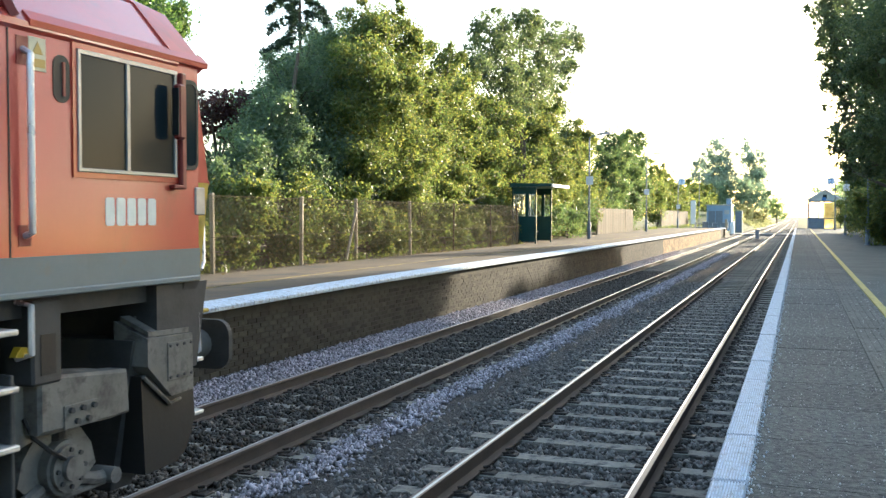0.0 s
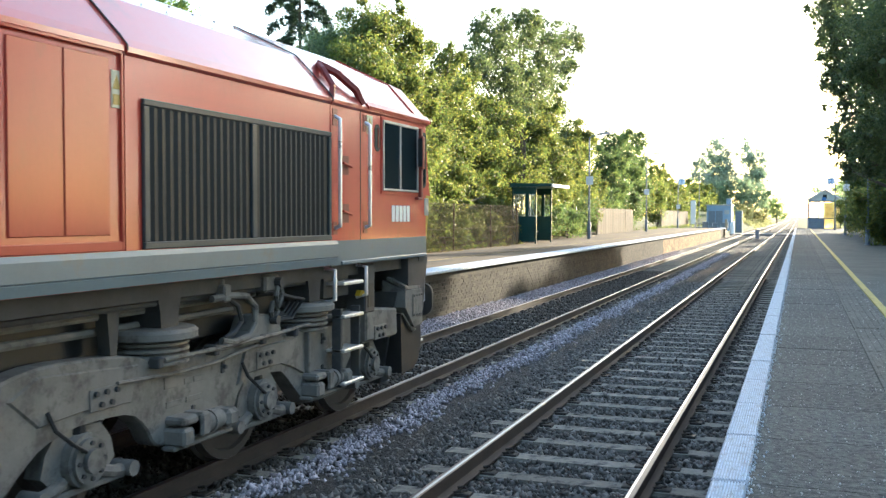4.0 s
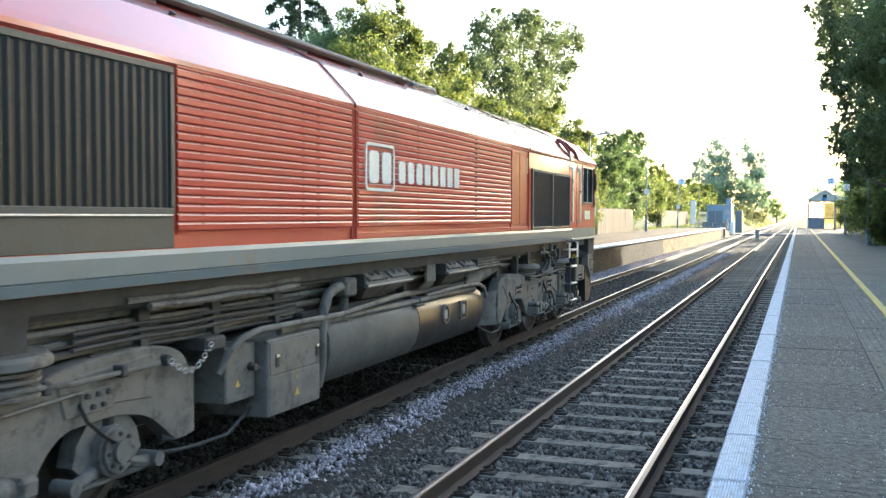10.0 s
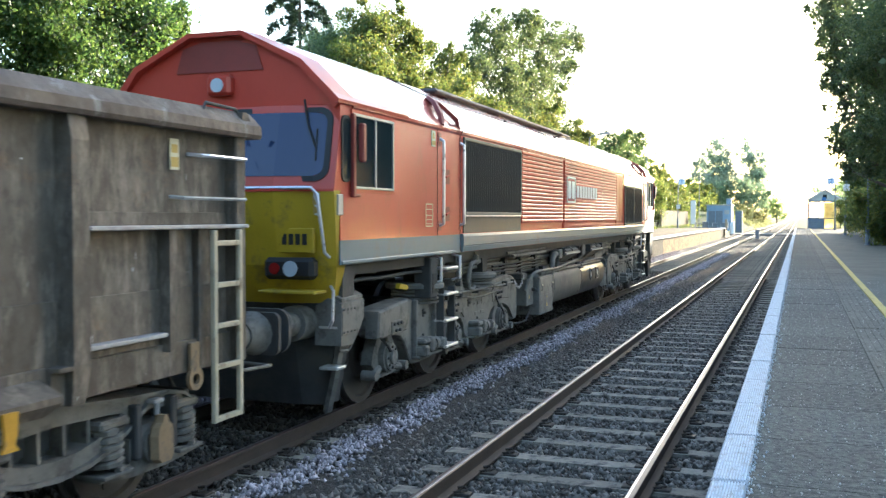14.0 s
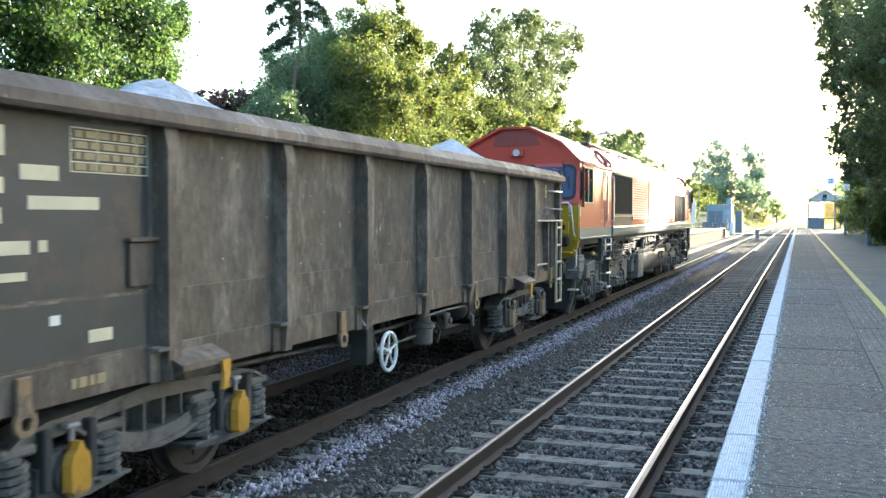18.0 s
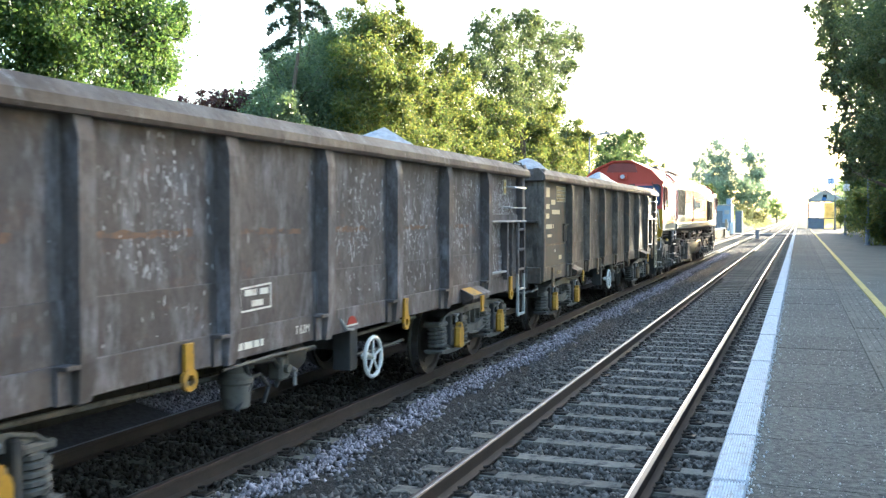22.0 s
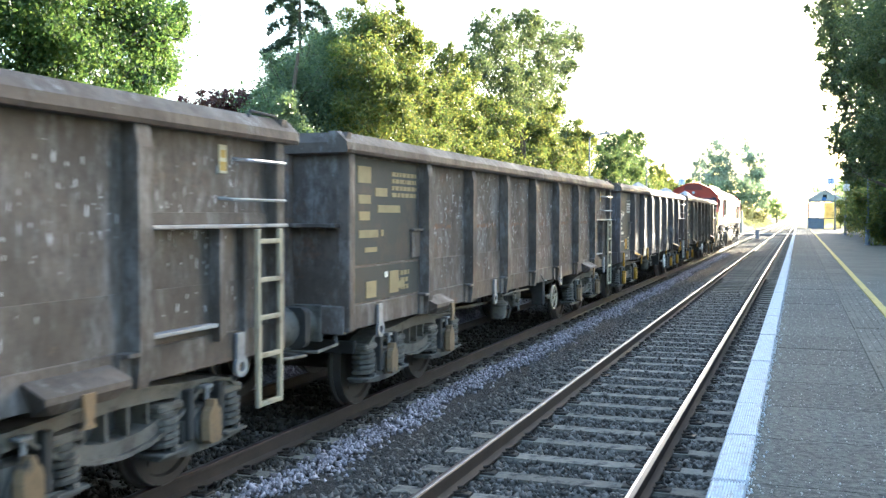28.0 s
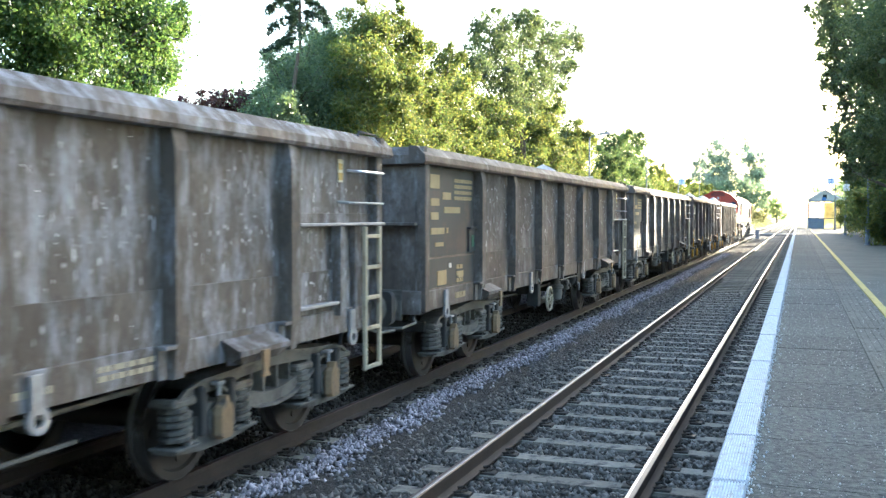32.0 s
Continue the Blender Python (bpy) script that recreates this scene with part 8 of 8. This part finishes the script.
    part("panel_post", Geo().prism([(5.9, 1.15), (5.98, 1.2), (5.98, 2.0), (5.9, 2.0)], 0, P, P + 0.1), body, w)
    part("panel_post", Geo().box(P, P + 0.06, 6.3, 6.36, 1.0, 2.0, 0.006), body, w)
    up = body if k == 1 else ladder
    for nm, z0, z1, m_, lb, rungs in (("upper_ladder", 1.2 if k == 1 else 1.02, 1.99, up, "", (1.275, 1.58, 1.89)), ("ladder", 0.555, 1.2 if k == 1 else 1.03, ladder, style["ladder_label"], (0.58, 0.97))):
        ld = part(nm, Geo().box(P + 0.1, P + 0.14, 6.315 + off, 6.365 + off, z0, z1, 0.008), m_, w, lb)
        part("ladder_rail", Geo().box(P + 0.1, P + 0.14, 6.655 + off, 6.705 + off, z0, z1, 0.008), m_, ld)
        for z in rungs:
            part("rung", Geo().box(P + 0.1, P + 0.14, 6.36 + off, 6.66 + off, z - 0.02, z + 0.02, 0.006), m_, ld)
    for z, a in ((2.53, 6.2 + off * 0.8), (2.22, 5.98 + off * 0.8)):
        part("grab_rail", Geo().tube([(P, a, z + 0.01), (P + 0.1, a + 0.04, z), (P + 0.125, a + 0.1, z), (P + 0.125, 6.77 + off, z)], 0.014, 6), CHROME if z > 2.4 else LADDER_GREY, w)
    part("grab_rail", Geo().tube([(P + 0.05, 6.3 + off, 2.86), (P + 0.05, 6.35 + off, 2.93), (P + 0.05, 6.75 + off, 2.92), (P + 0.05, 6.82 + off, 2.84)], 0.013, 6), UNDER_DARK, w)
    part("end_handrail", Geo().tube([(1.05, EF, 2.45), (1.08, EF + 0.22, 2.47), (1.08, EF + 0.26, 2.41), (1.08, EF + 0.26, 1.45), (1.08, EF + 0.2, 1.4), (1.05, EF, 1.4)], 0.017, 7), LADDER_GREY, w, smooth=True)
    sg = part("warning_sign", Geo().box(P, P + 0.006, 5.96 + off * 1.2, 6.07 + off * 1.2, 2.42, 2.64, 0.002), CREAM_MARK, w, "small amber warning label")
    part("band", Geo().box(P + 0.006, P + 0.009, 5.97 + off * 1.2, 6.06 + off * 1.2, 2.44, 2.51).box(P + 0.006, P + 0.009, 5.98 + off * 1.2, 6.05 + off * 1.2, 2.54, 2.6), AMBER_MARK, sg)
    sg = part("warning_sign", Geo().box(P, P + 0.006, 6.16 + off, 6.26 + off, 1.32, 1.54, 0.002), CREAM_MARK, w, "small amber warning label")
    part("band", Geo().box(P + 0.006, P + 0.009, 6.17 + off, 6.25 + off, 1.34, 1.4).box(P + 0.006, P + 0.009, 6.175 + off, 6.245 + off, 1.44, 1.5), AMBER_MARK, sg)
    # towing eyes and jacking brackets
    for y in (-6.1, -2.03, 2.05, 6.23):
        g = Geo().box(P + 0.045, P + 0.075, y - 0.055, y + 0.055, 0.98, 1.18, 0.006)
        o = rounded(y - 0.075, y + 0.095, 0.83, 1.0, 0.08)
        i_ = rounded(y - 0.03, y + 0.05, 0.87, 0.95, 0.038)
        ring(g, o, i_, P + 0.045, P + 0.075)
        part("towing_eye", g, style["eye"], w, style["eye_label"])
    for y, h, tip in ((-4.5, 0.3, -4.3), (4.36, 0.38, 4.32)):
        jb = part("jacking_bracket", Geo().loft([[(P + 0.02, v, 1.15), (P + 0.21, v, 1.06), (P + 0.21, v, 1.02), (P + 0.16, v + q * 0.1, 0.95), (P + 0.02, v + q * 0.1, 0.93)] for v, q in ((y - h, 1), (y + h, -1))]), body, w, "sloped steel jacking bracket")
        hook = Geo().prism([(tip - 0.055, 1.04), (tip + 0.055, 1.04), (tip + 0.05, 0.93), (tip + 0.03, 0.87), (tip + 0.06, 0.83), (tip - 0.06, 0.83), (tip - 0.045, 0.87), (tip - 0.04, 0.93)], 0, P + 0.213, P + 0.235)
        if style["tip_plate"]:
            hook.add([(P + 0.03, y - h * 0.9, 1.1475), (P + 0.21, y - h * 0.9, 1.0635), (P + 0.21, tip + 0.06, 1.0635), (P + 0.03, tip + 0.06, 1.1475)], [(0, 1, 2, 3)])
        part("bracket_tip", hook, style["tip"], jb, "ochre painted tip")
    # inspection flap by the first rib
    fl = part("inspection_flap", Geo().box(P, P + 0.03, -5.12, -4.86, 1.62, 1.92, 0.006).box(P, P + 0.06, -5.14, -4.84, 1.92, 1.95, 0.006), DARK_PANEL if style["green"] else body, w, "small hinged plate")
    if style["green"]:
        part("card", Geo().box(P + 0.03, P + 0.034, -5.02, -4.93, 1.68, 1.84), GREEN_PLATE, fl, "green card")
    # dark painted label panel with plates
    part("label_panel", Geo().box(P + 0.001, P + 0.004, -6.62, -4.9, 1.6, 2.68), DARK_PANEL, w, "dark painted panel")
    part("label_panel", Geo().box(P + 0.0125, P + 0.0155, -6.62, -4.9, 1.22, 1.57), DARK_PANEL, w)
    dy = 0.04 if k == 0 else 0.0
    for a, b, z0, z1, m in style["plates"]:
        part("plate", Geo().box(P + 0.004, P + 0.022 if z1 < 1.58 else P + 0.009, a + dy, b + dy, z0, z1, 0.001), m, w)
    for a, b, z0, z1, n, m in style["lines"]:
        g = Geo()
        for i in range(n):
            zz = z0 + (z1 - z0) * i / n
            y = a + dy
            while y < b + dy - 0.02:
                ln = random.uniform(0.04, 0.13)
                x1 = P + 0.009 if z1 > 1.58 else (P + 0.022 if z1 > 1.22 else P + 0.04)
                g.box(P, x1, y, min(b + dy, y + ln), zz, zz + (z1 - z0) / n * 0.62)
                y += ln + 0.022
        tagged(part("marking", g, m, w), "rows of plain pale marks", kind="stuff")
    if k == 1:
        cu = bpy.data.curves.new("sill_lettering", "FONT")
        cu.body, cu.size, cu.extrude = "7.62M", 0.105, 0.001
        cu.materials.append(WHITE_MARK)
        lt = new("sill_lettering", cu)
        lt.parent = w
        lt.matrix_basis = pose(P + 0.038, -0.42, 1.055, 90, 0, 90)
        rl = part("reflector", Geo().prism([(0.62 + 0.1 * math.cos(q) + 0.1, 1.03 + 0.08 * math.sin(q)) for q in (0, 0.5, 1.05, 1.57, 2.1, 2.6, 3.14)], 0, P + 0.035, P + 0.042), RED, w, "small red half-round plate")
        part("plate_lip", Geo().box(P + 0.036, P + 0.05, 0.6, 0.84, 1.015, 1.03), WHITE_MARK, rl)
        part("stencil_panel", ring(Geo(), [(-1.27, 1.32), (-0.79, 1.33), (-0.79, 1.54), (-1.27, 1.52)], [(-1.255, 1.335), (-0.805, 1.345), (-0.805, 1.525), (-1.255, 1.505)], P + 0.011, P + 0.0165), WHITE_MARK, w, "outlined stencil panel")
        for a, b, z in ((-1.2, -1.02, 1.45), (-0.97, -0.84, 1.45), (-1.1, -0.92, 1.36)):
            part("stencil_bar", Geo().box(P + 0.011, P + 0.0165, a, b, z, z + 0.05), WHITE_MARK, w)
        part("tapered_frame", ring(Geo(), [(-5.4, 1.24), (-5.16, 1.24), (-5.12, 1.56), (-5.34, 1.56)], [(-5.375, 1.265), (-5.18, 1.265), (-5.145, 1.535), (-5.32, 1.535)], P + 0.014, P + 0.02).box(P + 0.014, P + 0.02, -5.31, -5.2, 1.36, 1.38).box(P + 0.014, P + 0.02, -5.3, -5.2, 1.45, 1.47), CREAM_MARK, w, "tapered cream outline sign")
        for a, b, z0, z1 in ((-6.5, -6.11, 2.01, 2.23), (-6.08, -5.82, 2.1, 2.21), (-5.43, -4.9, 2.18, 2.5)):
            part("mark_frame", ring(Geo(), rounded(a, b, z0, z1, 0.02, 2), rounded(a + 0.012, b - 0.012, z0 + 0.012, z1 - 0.012, 0.015, 2), P + 0.003, P + 0.008), WHITE_MARK, w)
    if k == 0:
        g = Geo()
        for z in (2.36, 2.42, 2.49, 2.56, 2.63):
            g.box(P + 0.004, P + 0.009, -5.64, -4.9, z, z + 0.008)
        for y in (-5.64, -5.4, -5.02, -4.908):
            g.box(P + 0.004, P + 0.0085, y, y + 0.008, 2.36, 2.638)
        part("table_outline", g, CREAM_MARK, w, "outlined table of faded marks")
    # depth of the dished plates at a point
    def dish(y, z):
        a, b = [(p_, q_) for p_, q_ in zip(edges, edges[1:]) if p_ <= y <= q_][0]
        f = 1 - abs(y - (a + b) / 2) / ((b - a) / 2)
        return -0.012 * f * max(0.0, min(1.0, (z - 1.56) / 0.44, (2.76 - z) / 0.36))

    # paint flecks, with edges of their own
    if speck:
        rnd = random.Random(100 + k)
        g = Geo()
        for _ in range(speck):
            c = rnd.choice((-2.3, 1.0, 2.6, 4.3, 5.8, 5.8, 5.9, 6.0) if k == 1 else (-3.9, -2.3, -0.7, 1.0, 2.6, 4.3, 5.8))
            y, z = c + rnd.gauss(0, 0.42 if k < 2 else 0.5), rnd.gauss(2.0, 0.42)
            if any(abs(y - r) < 0.12 for r in RIBS) or abs(y) > 6.6 or not 1.24 < z < 2.66 or 1.54 < z < 1.64:
                continue
            h, v_ = rnd.uniform(0.002, 0.009 + 0.0008 * k), rnd.uniform(0.006, 0.06) * rnd.random() + 0.004
            g.prism([(y - h, z), (y - h * 0.3, z - v_), (y + h * 0.8, z - v_ * 0.6), (y + h, z + v_ * 0.5), (y, z + v_)], 0, P + dish(y, z) - 0.004, P + (0.0135 if z < 1.6 else dish(y, z) + 0.0015))
        tagged(part("paint_fleck", g, FLECK, w), "scattered pale paint flecks", kind="stuff")
    # row of rubbed-through orange primer along the bays
    if k in (1, 2):
        rnd = random.Random(300 + k)
        for a, b in zip(RIBS, RIBS[1:]):
            y, up, lo = a + 0.2, [], []
            end = b - rnd.uniform(0.25, 0.6)
            while y < end:
                up.append((y, 1.975 + rnd.uniform(0.0, 0.03)))
                lo.append((y, 1.955 - rnd.uniform(0.0, 0.025)))
                y += rnd.uniform(0.03, 0.09)
            part("rubbed_strip", Geo().loft([[(P + dish(*q) + x_, *q) for q in up + lo[::-1]] for x_ in (-0.004, 0.001)]), RUST_MARK, w, "rubbed strip of orange primer")
    # brake gear between the bogies
    n = 20
    g = Geo().tube([(0, 0.2 * math.cos(2 * math.pi * i / n), 0.2 * math.sin(2 * math.pi * i / n)) for i in range(n + 1)], 0.021, 6)
    for i in range(5):
        a = 2 * math.pi * i / 5 + 0.3
        g.rod((0, 0, 0), (0, 0.2 * math.cos(a), 0.2 * math.sin(a)), 0.013, 5)
    g.rod((-0.12, 0, 0), (0.02, 0, 0), 0.035, 8)
    part("hand_brake_wheel", g, style["wheel_mat"], w, style["wheel_label"], smooth=True, at=pose(P + 0.13, handwheel, 0.67))
    part("wheel_bracket", Geo().box(1.05, 1.25, handwheel - 0.25, handwheel - 0.08, 0.55, 1.0, 0.01).box(0.3, 1.1, handwheel - 0.2, handwheel + 0.2, 0.75, 0.98), UNDER_DARK, w)
    part("brake_lever", Geo().tube([(P + 0.03, handwheel - 0.55, 1.1), (P + 0.08, handwheel - 0.5, 1.0), (P + 0.08, handwheel - 0.35, 0.98)], 0.015, 6), LADDER_GREY, w)
    ry = -0.1 if handwheel > 0 else 2.5
    rv = part("air_reservoir", Geo().loft([[(0.95 + r * math.cos(q * 0.5236), y, 0.8 + r * math.sin(q * 0.5236)) for q in range(12)] for y, r in ((ry - 0.32, 0.06), (ry - 0.28, 0.13), (ry - 0.22, 0.155), (ry + 0.22, 0.155), (ry + 0.28, 0.13), (ry + 0.32, 0.06))]), UNDER_DARK, w, "dark air reservoir slung below the floor", smooth=True)
    part("reservoir_strap", Geo().box(1.0, 1.12, ry - 0.16, ry - 0.12, 0.66, 1.0, 0.01), UNDER_DARK, rv)
    part("reservoir_tap", Geo().rod((1.08, ry - 0.06, 0.72), (1.15, ry - 0.06, 0.68), 0.03, 8).rod((1.14, ry - 0.06, 0.7), (1.14, ry - 0.06, 0.56), 0.018, 6), GALV, rv)
    vy = 0.75 if handwheel < 0 else -1.0
    vp = part("distributor", Geo().turned((1.05, vy, 0.5), [(0, 0.1), (0.02, 0.12), (0.2, 0.13), (0.22, 0.15), (0.26, 0.15), (0.3, 0.1), (0.42, 0.08)], 16), UNDER, w, "pot-shaped brake distributor", smooth=True)
    part("distributor_pipe", Geo().tube([(1.05, vy + 0.1, 0.7), (1.1, vy + 0.3, 0.74), (1.12, vy + 0.42, 0.62), (1.1, vy + 0.36, 0.48)], 0.02, 6).tube([(1.08, vy + 0.1, 0.86), (1.12, vy + 0.5, 0.84), (1.12, vy + 0.62, 0.7), (1.08, vy + 0.6, 0.58)], 0.024, 6), UNDER_DARK, vp, smooth=True)
    part("valve_block", Geo().box(1.02, 1.16, vy + 0.56, vy + 0.72, 0.64, 0.84, 0.02).rod((1.16, vy + 0.64, 0.74), (1.2, vy + 0.64, 0.74), 0.04, 10), UNDER, vp)
    part("side_rod", Geo().tube([(P + 0.0, vy - 0.5, 0.9), (P + 0.02, vy + 0.2, 0.92), (P + 0.0, vy + 1.0, 0.9)], 0.014, 6), UNDER, w)
    part("brake_rod", Geo().tube([(0.8, -3.6, 0.8), (0.85, -1, 0.74), (0.8, 3.6, 0.8)], 0.022, 6).tube([(0.95, handwheel + 0.2, 0.62), (0.98, handwheel + 1.0, 0.6), (1.0, handwheel + 1.7, 0.62)], 0.018, 6), UNDER, w)
    part("drain_pipe", Geo().tube([(1.15, -1.05, 0.95), (1.17, -0.95, 0.7), (1.12, -1.1, 0.5)], 0.022, 6), UNDER_DARK, w)
    return w


RUST_MARK = mat("faded_orange_mark", (0.19, 0.11, 0.07), 0.75, var=0.3, scale=8, other=(0.1, 0.085, 0.08), amount=0.75, oscale=7)
FLECK = mat("pale_paint_fleck", (0.5, 0.49, 0.5), 0.7, var=0.3, island=0.3)
BRIGHT_EDGE = mat("worn_bright_edge", (0.33, 0.33, 0.34), 0.55, 0.2, var=0.3, scale=8)
PL_A = lambda m1, m2: [(-6.52, -6.2, 2.43, 2.6, m1), (-6.09, -5.78, 2.3, 2.39, m1), (-6.03, -5.43, 2.13, 2.21, m2), (-6.5, -6.21, 2.22, 2.31, m1), (-6.49, -6.23, 2.05, 2.14, m1), (-6.49, -6.02, 1.87, 1.95, m2), (-5.95, -5.88, 1.88, 1.95, m1), (-6.35, -6.05, 1.72, 1.77, m2),
                       (-5.88, -5.8, 1.44, 1.5, PALE_SIGN), (-5.55, -5.33, 1.3, 1.38, m2)]
COMMON = {"edge": BRIGHT_EDGE, "green": False, "tip_plate": False, "rim": RIM_PAINT}
STYLES = [
    dict(COMMON, body=BODY_A, wheel=-1.08, damper=YELLOW_PART, ladder=LADDER, ladder_label="cream painted steel ladder", speck=60, eye=DULL_PART, eye_label="ochre towing eye", tip=YELLOW_PART, wheel_mat=PALE_SIGN, wheel_label="white hand brake wheel",
         plates=PL_A(CREAM_MARK, CREAM_MARK), lines=[(-5.64, -4.98, 2.375, 2.645, 4, PLATE_TAN), (-5.73, -5.4, 1.04, 1.14, 1, PLATE_TAN)], label="brown high-sided bogie wagon heaped with crushed stone"),
    dict(COMMON, body=BODY_B, wheel=1.02, damper=YELLOW_PART, ladder=LADDER_GREY, ladder_label="grey lower ladder", speck=2300, eye=YELLOW_PART, eye_label="bright ochre towing eye", tip=YELLOW_PART, wheel_mat=PALE_SIGN, wheel_label="white hand brake wheel",
         plates=[(-5.74, -5.45, 1.26, 1.52, YELLOW_PART), (-5.85, -5.77, 1.36, 1.43, PALE_SIGN)],
         lines=[(-6.45, -6.14, 2.04, 2.2, 2, WHITE_MARK), (-6.06, -5.84, 2.12, 2.19, 1, WHITE_MARK), (-6.47, -6.1, 1.88, 1.98, 1, WHITE_MARK), (-6.47, -6.12, 1.77, 1.85, 1, WHITE_MARK), (-6.47, -5.85, 1.64, 1.74, 1, WHITE_MARK), (-5.41, -4.9, 2.2, 2.45, 4, WHITE_MARK),
                (-6.3, -5.95, 1.46, 1.5, 1, WHITE_MARK), (-5.7, -5.45, 1.06, 1.14, 1, WHITE_MARK), (-1.5, -0.95, 1.03, 1.12, 1, WHITE_MARK)], label="dark brown flecked bogie wagon with white lettering"),
    dict(COMMON, body=BODY_C, wheel=1.25, damper=DULL_PART, ladder=LADDER, ladder_label="cream painted steel ladder", speck=1300, eye=BRIGHT_EDGE, eye_label="pale towing eye", tip=DULL_PART, wheel_mat=LADDER, wheel_label="dusty hand brake wheel",
         plates=PL_A(PLATE_TAN, PLATE_TAN) + [(-5.75, -5.5, 1.26, 1.5, PLATE_TAN), (-6.35, -6.1, 1.25, 1.42, PLATE_TAN)], lines=[(-5.65, -4.95, 2.3, 2.6, 4, PLATE_TAN), (-5.45, -5.2, 1.28, 1.52, 3, PLATE_TAN)], label="grey-brown bogie wagon with tan plates and paint flecks"),
    dict(COMMON, body=BODY_D, wheel=-1.08, damper=DULL_PART, ladder=LADDER, ladder_label="cream painted steel ladder", speck=800, eye=BRIGHT_EDGE, eye_label="pale towing eye", tip=DULL_PART, wheel_mat=LADDER, wheel_label="dusty hand brake wheel",
         plates=PL_A(PLATE_TAN, PLATE_TAN) + [(-6.3, -5.98, 1.24, 1.42, PLATE_TAN)], lines=[(-5.65, -4.95, 2.3, 2.6, 4, PLATE_TAN), (-5.6, -5.35, 1.24, 1.5, 3, PLATE_TAN), (-5.7, -5.3, 1.04, 1.16, 1, PLATE_TAN)], label="weathered bogie wagon with tan plates and a green card"),
    dict(COMMON, body=BODY_E, rim=RIM_WORN, wheel=1.02, damper=DULL_PART, ladder=LADDER, ladder_label="cream painted steel ladder", speck=800, eye=BRIGHT_EDGE, eye_label="pale towing eye", tip=DULL_PART, wheel_mat=LADDER, wheel_label="dusty hand brake wheel",
         plates=PL_A(PLATE_TAN, PLATE_TAN), lines=[(-5.65, -4.95, 2.3, 2.6, 4, PLATE_TAN), (1.9, 2.2, 1.05, 1.12, 1, LADDER), (2.6, 3.3, 1.04, 1.16, 2, LADDER)], label="last visible grey-brown bogie wagon, pale worn rim"),
]
STYLES[3]["green"] = True
STYLES[1]["tip_plate"] = True
MOVERS = [(loco, 0)]


def stone_heap(k, peaks):
    """The stone in a wagon: a bed with rounded heaps."""
    rnd = random.Random(200 + k)
    th = thing("stone_load", pose(-TRACK_D, CENTRES[k], 1.1), "heap of pale crushed stone lying in a wagon", "stone load")
    nx, ny = 22, 130
    vs = []
    for j in range(ny + 1):
        y = -6.7 + 13.4 * j / ny
        for i in range(nx + 1):
            x = -1.21 + 2.42 * i / nx
            z = 1.42
            for py, ph, pr in peaks:
                d = math.hypot((y - py) / pr, x / 0.95)
                z = max(z, 1.42 + (ph - 2.52) * max(0, 1 - d * 0.85) ** 0.9)
            vs.append((x + rnd.uniform(-0.02, 0.02), y + rnd.uniform(-0.02, 0.02), z + rnd.uniform(-0.03, 0.03)))
    fs = [(j * (nx + 1) + i, j * (nx + 1) + i + 1, (j + 1) * (nx + 1) + i + 1, (j + 1) * (nx + 1) + i) for j in range(ny) for i in range(nx)]
    n = nx + 1
    for p in [(-1.21, -6.7, 0), (1.21, -6.7, 0), (1.21, 6.7, 0), (-1.21, 6.7, 0)]:
        vs.append(p)
    b = len(vs) - 4
    fs += [tuple(range(0, n)) + (b + 1, b), tuple(reversed(range(ny * n, ny * n + n))) + (b + 3, b + 2), tuple(range(nx, (ny + 1) * n, n)) + (b + 2, b + 1), tuple(reversed(range(0, (ny + 1) * n, n))) + (b, b + 3)]
    part("stone_bed", Geo().add(vs, fs), STONE_LOAD, th)
    return th


for k, st in enumerate(STYLES):
    MOVERS.append((wagon(k, st), 0))
    pk = [[(-3.0, 3.36, 1.9), (4.7, 3.38, 2.1)], [(-3.8, 3.1, 2.0), (4.4, 3.32, 1.9)], [(-3.4, 3.05, 2.0), (3.9, 3.0, 2.0)], [(-3.4, 3.05, 2.0), (3.9, 3.26, 2.0)], [(-3.4, 3.1, 2.0), (3.4, 3.05, 2.0)]][k]
    MOVERS.append((stone_heap(k, pk), 0))


# ---- movement: the train draws away, gathering speed ----
TRAVEL = (0.0, 43.0334, 7.31686, 0.04501, -0.04259, -0.01971, -0.0507, 0.00827)


def travelled(t):
    return float(np.polynomial.chebyshev.chebval(t / 16 - 1, TRAVEL) - np.polynomial.chebyshev.chebval(-1.0, TRAVEL))


def motions():
    times = [k * 0.8 for k in range(41)]
    for ob, u in MOVERS:
        base = ob.matrix_basis.copy()
        walk(ob, [(t, Matrix.Translation((0, travelled(t), 0)) @ base) for t in times])
    # wheelsets turn with the distance run
    for ws, radius in WHEELSETS:
        base = ws.matrix_basis.copy()
        rows, fr, last = [(0.0, base)], 0, 0.0
        while fr < 960:
            step = 1
            while fr + step < 960 and (travelled((fr + step + 1) / 30) - travelled(fr / 30)) / radius < radians(80):
                step += 1
            fr += step
            a = travelled(fr / 30) / radius
            rows.append((fr / 30, base @ Matrix.Rotation(-a, 4, "X")))
        walk(ws, rows)


motions()
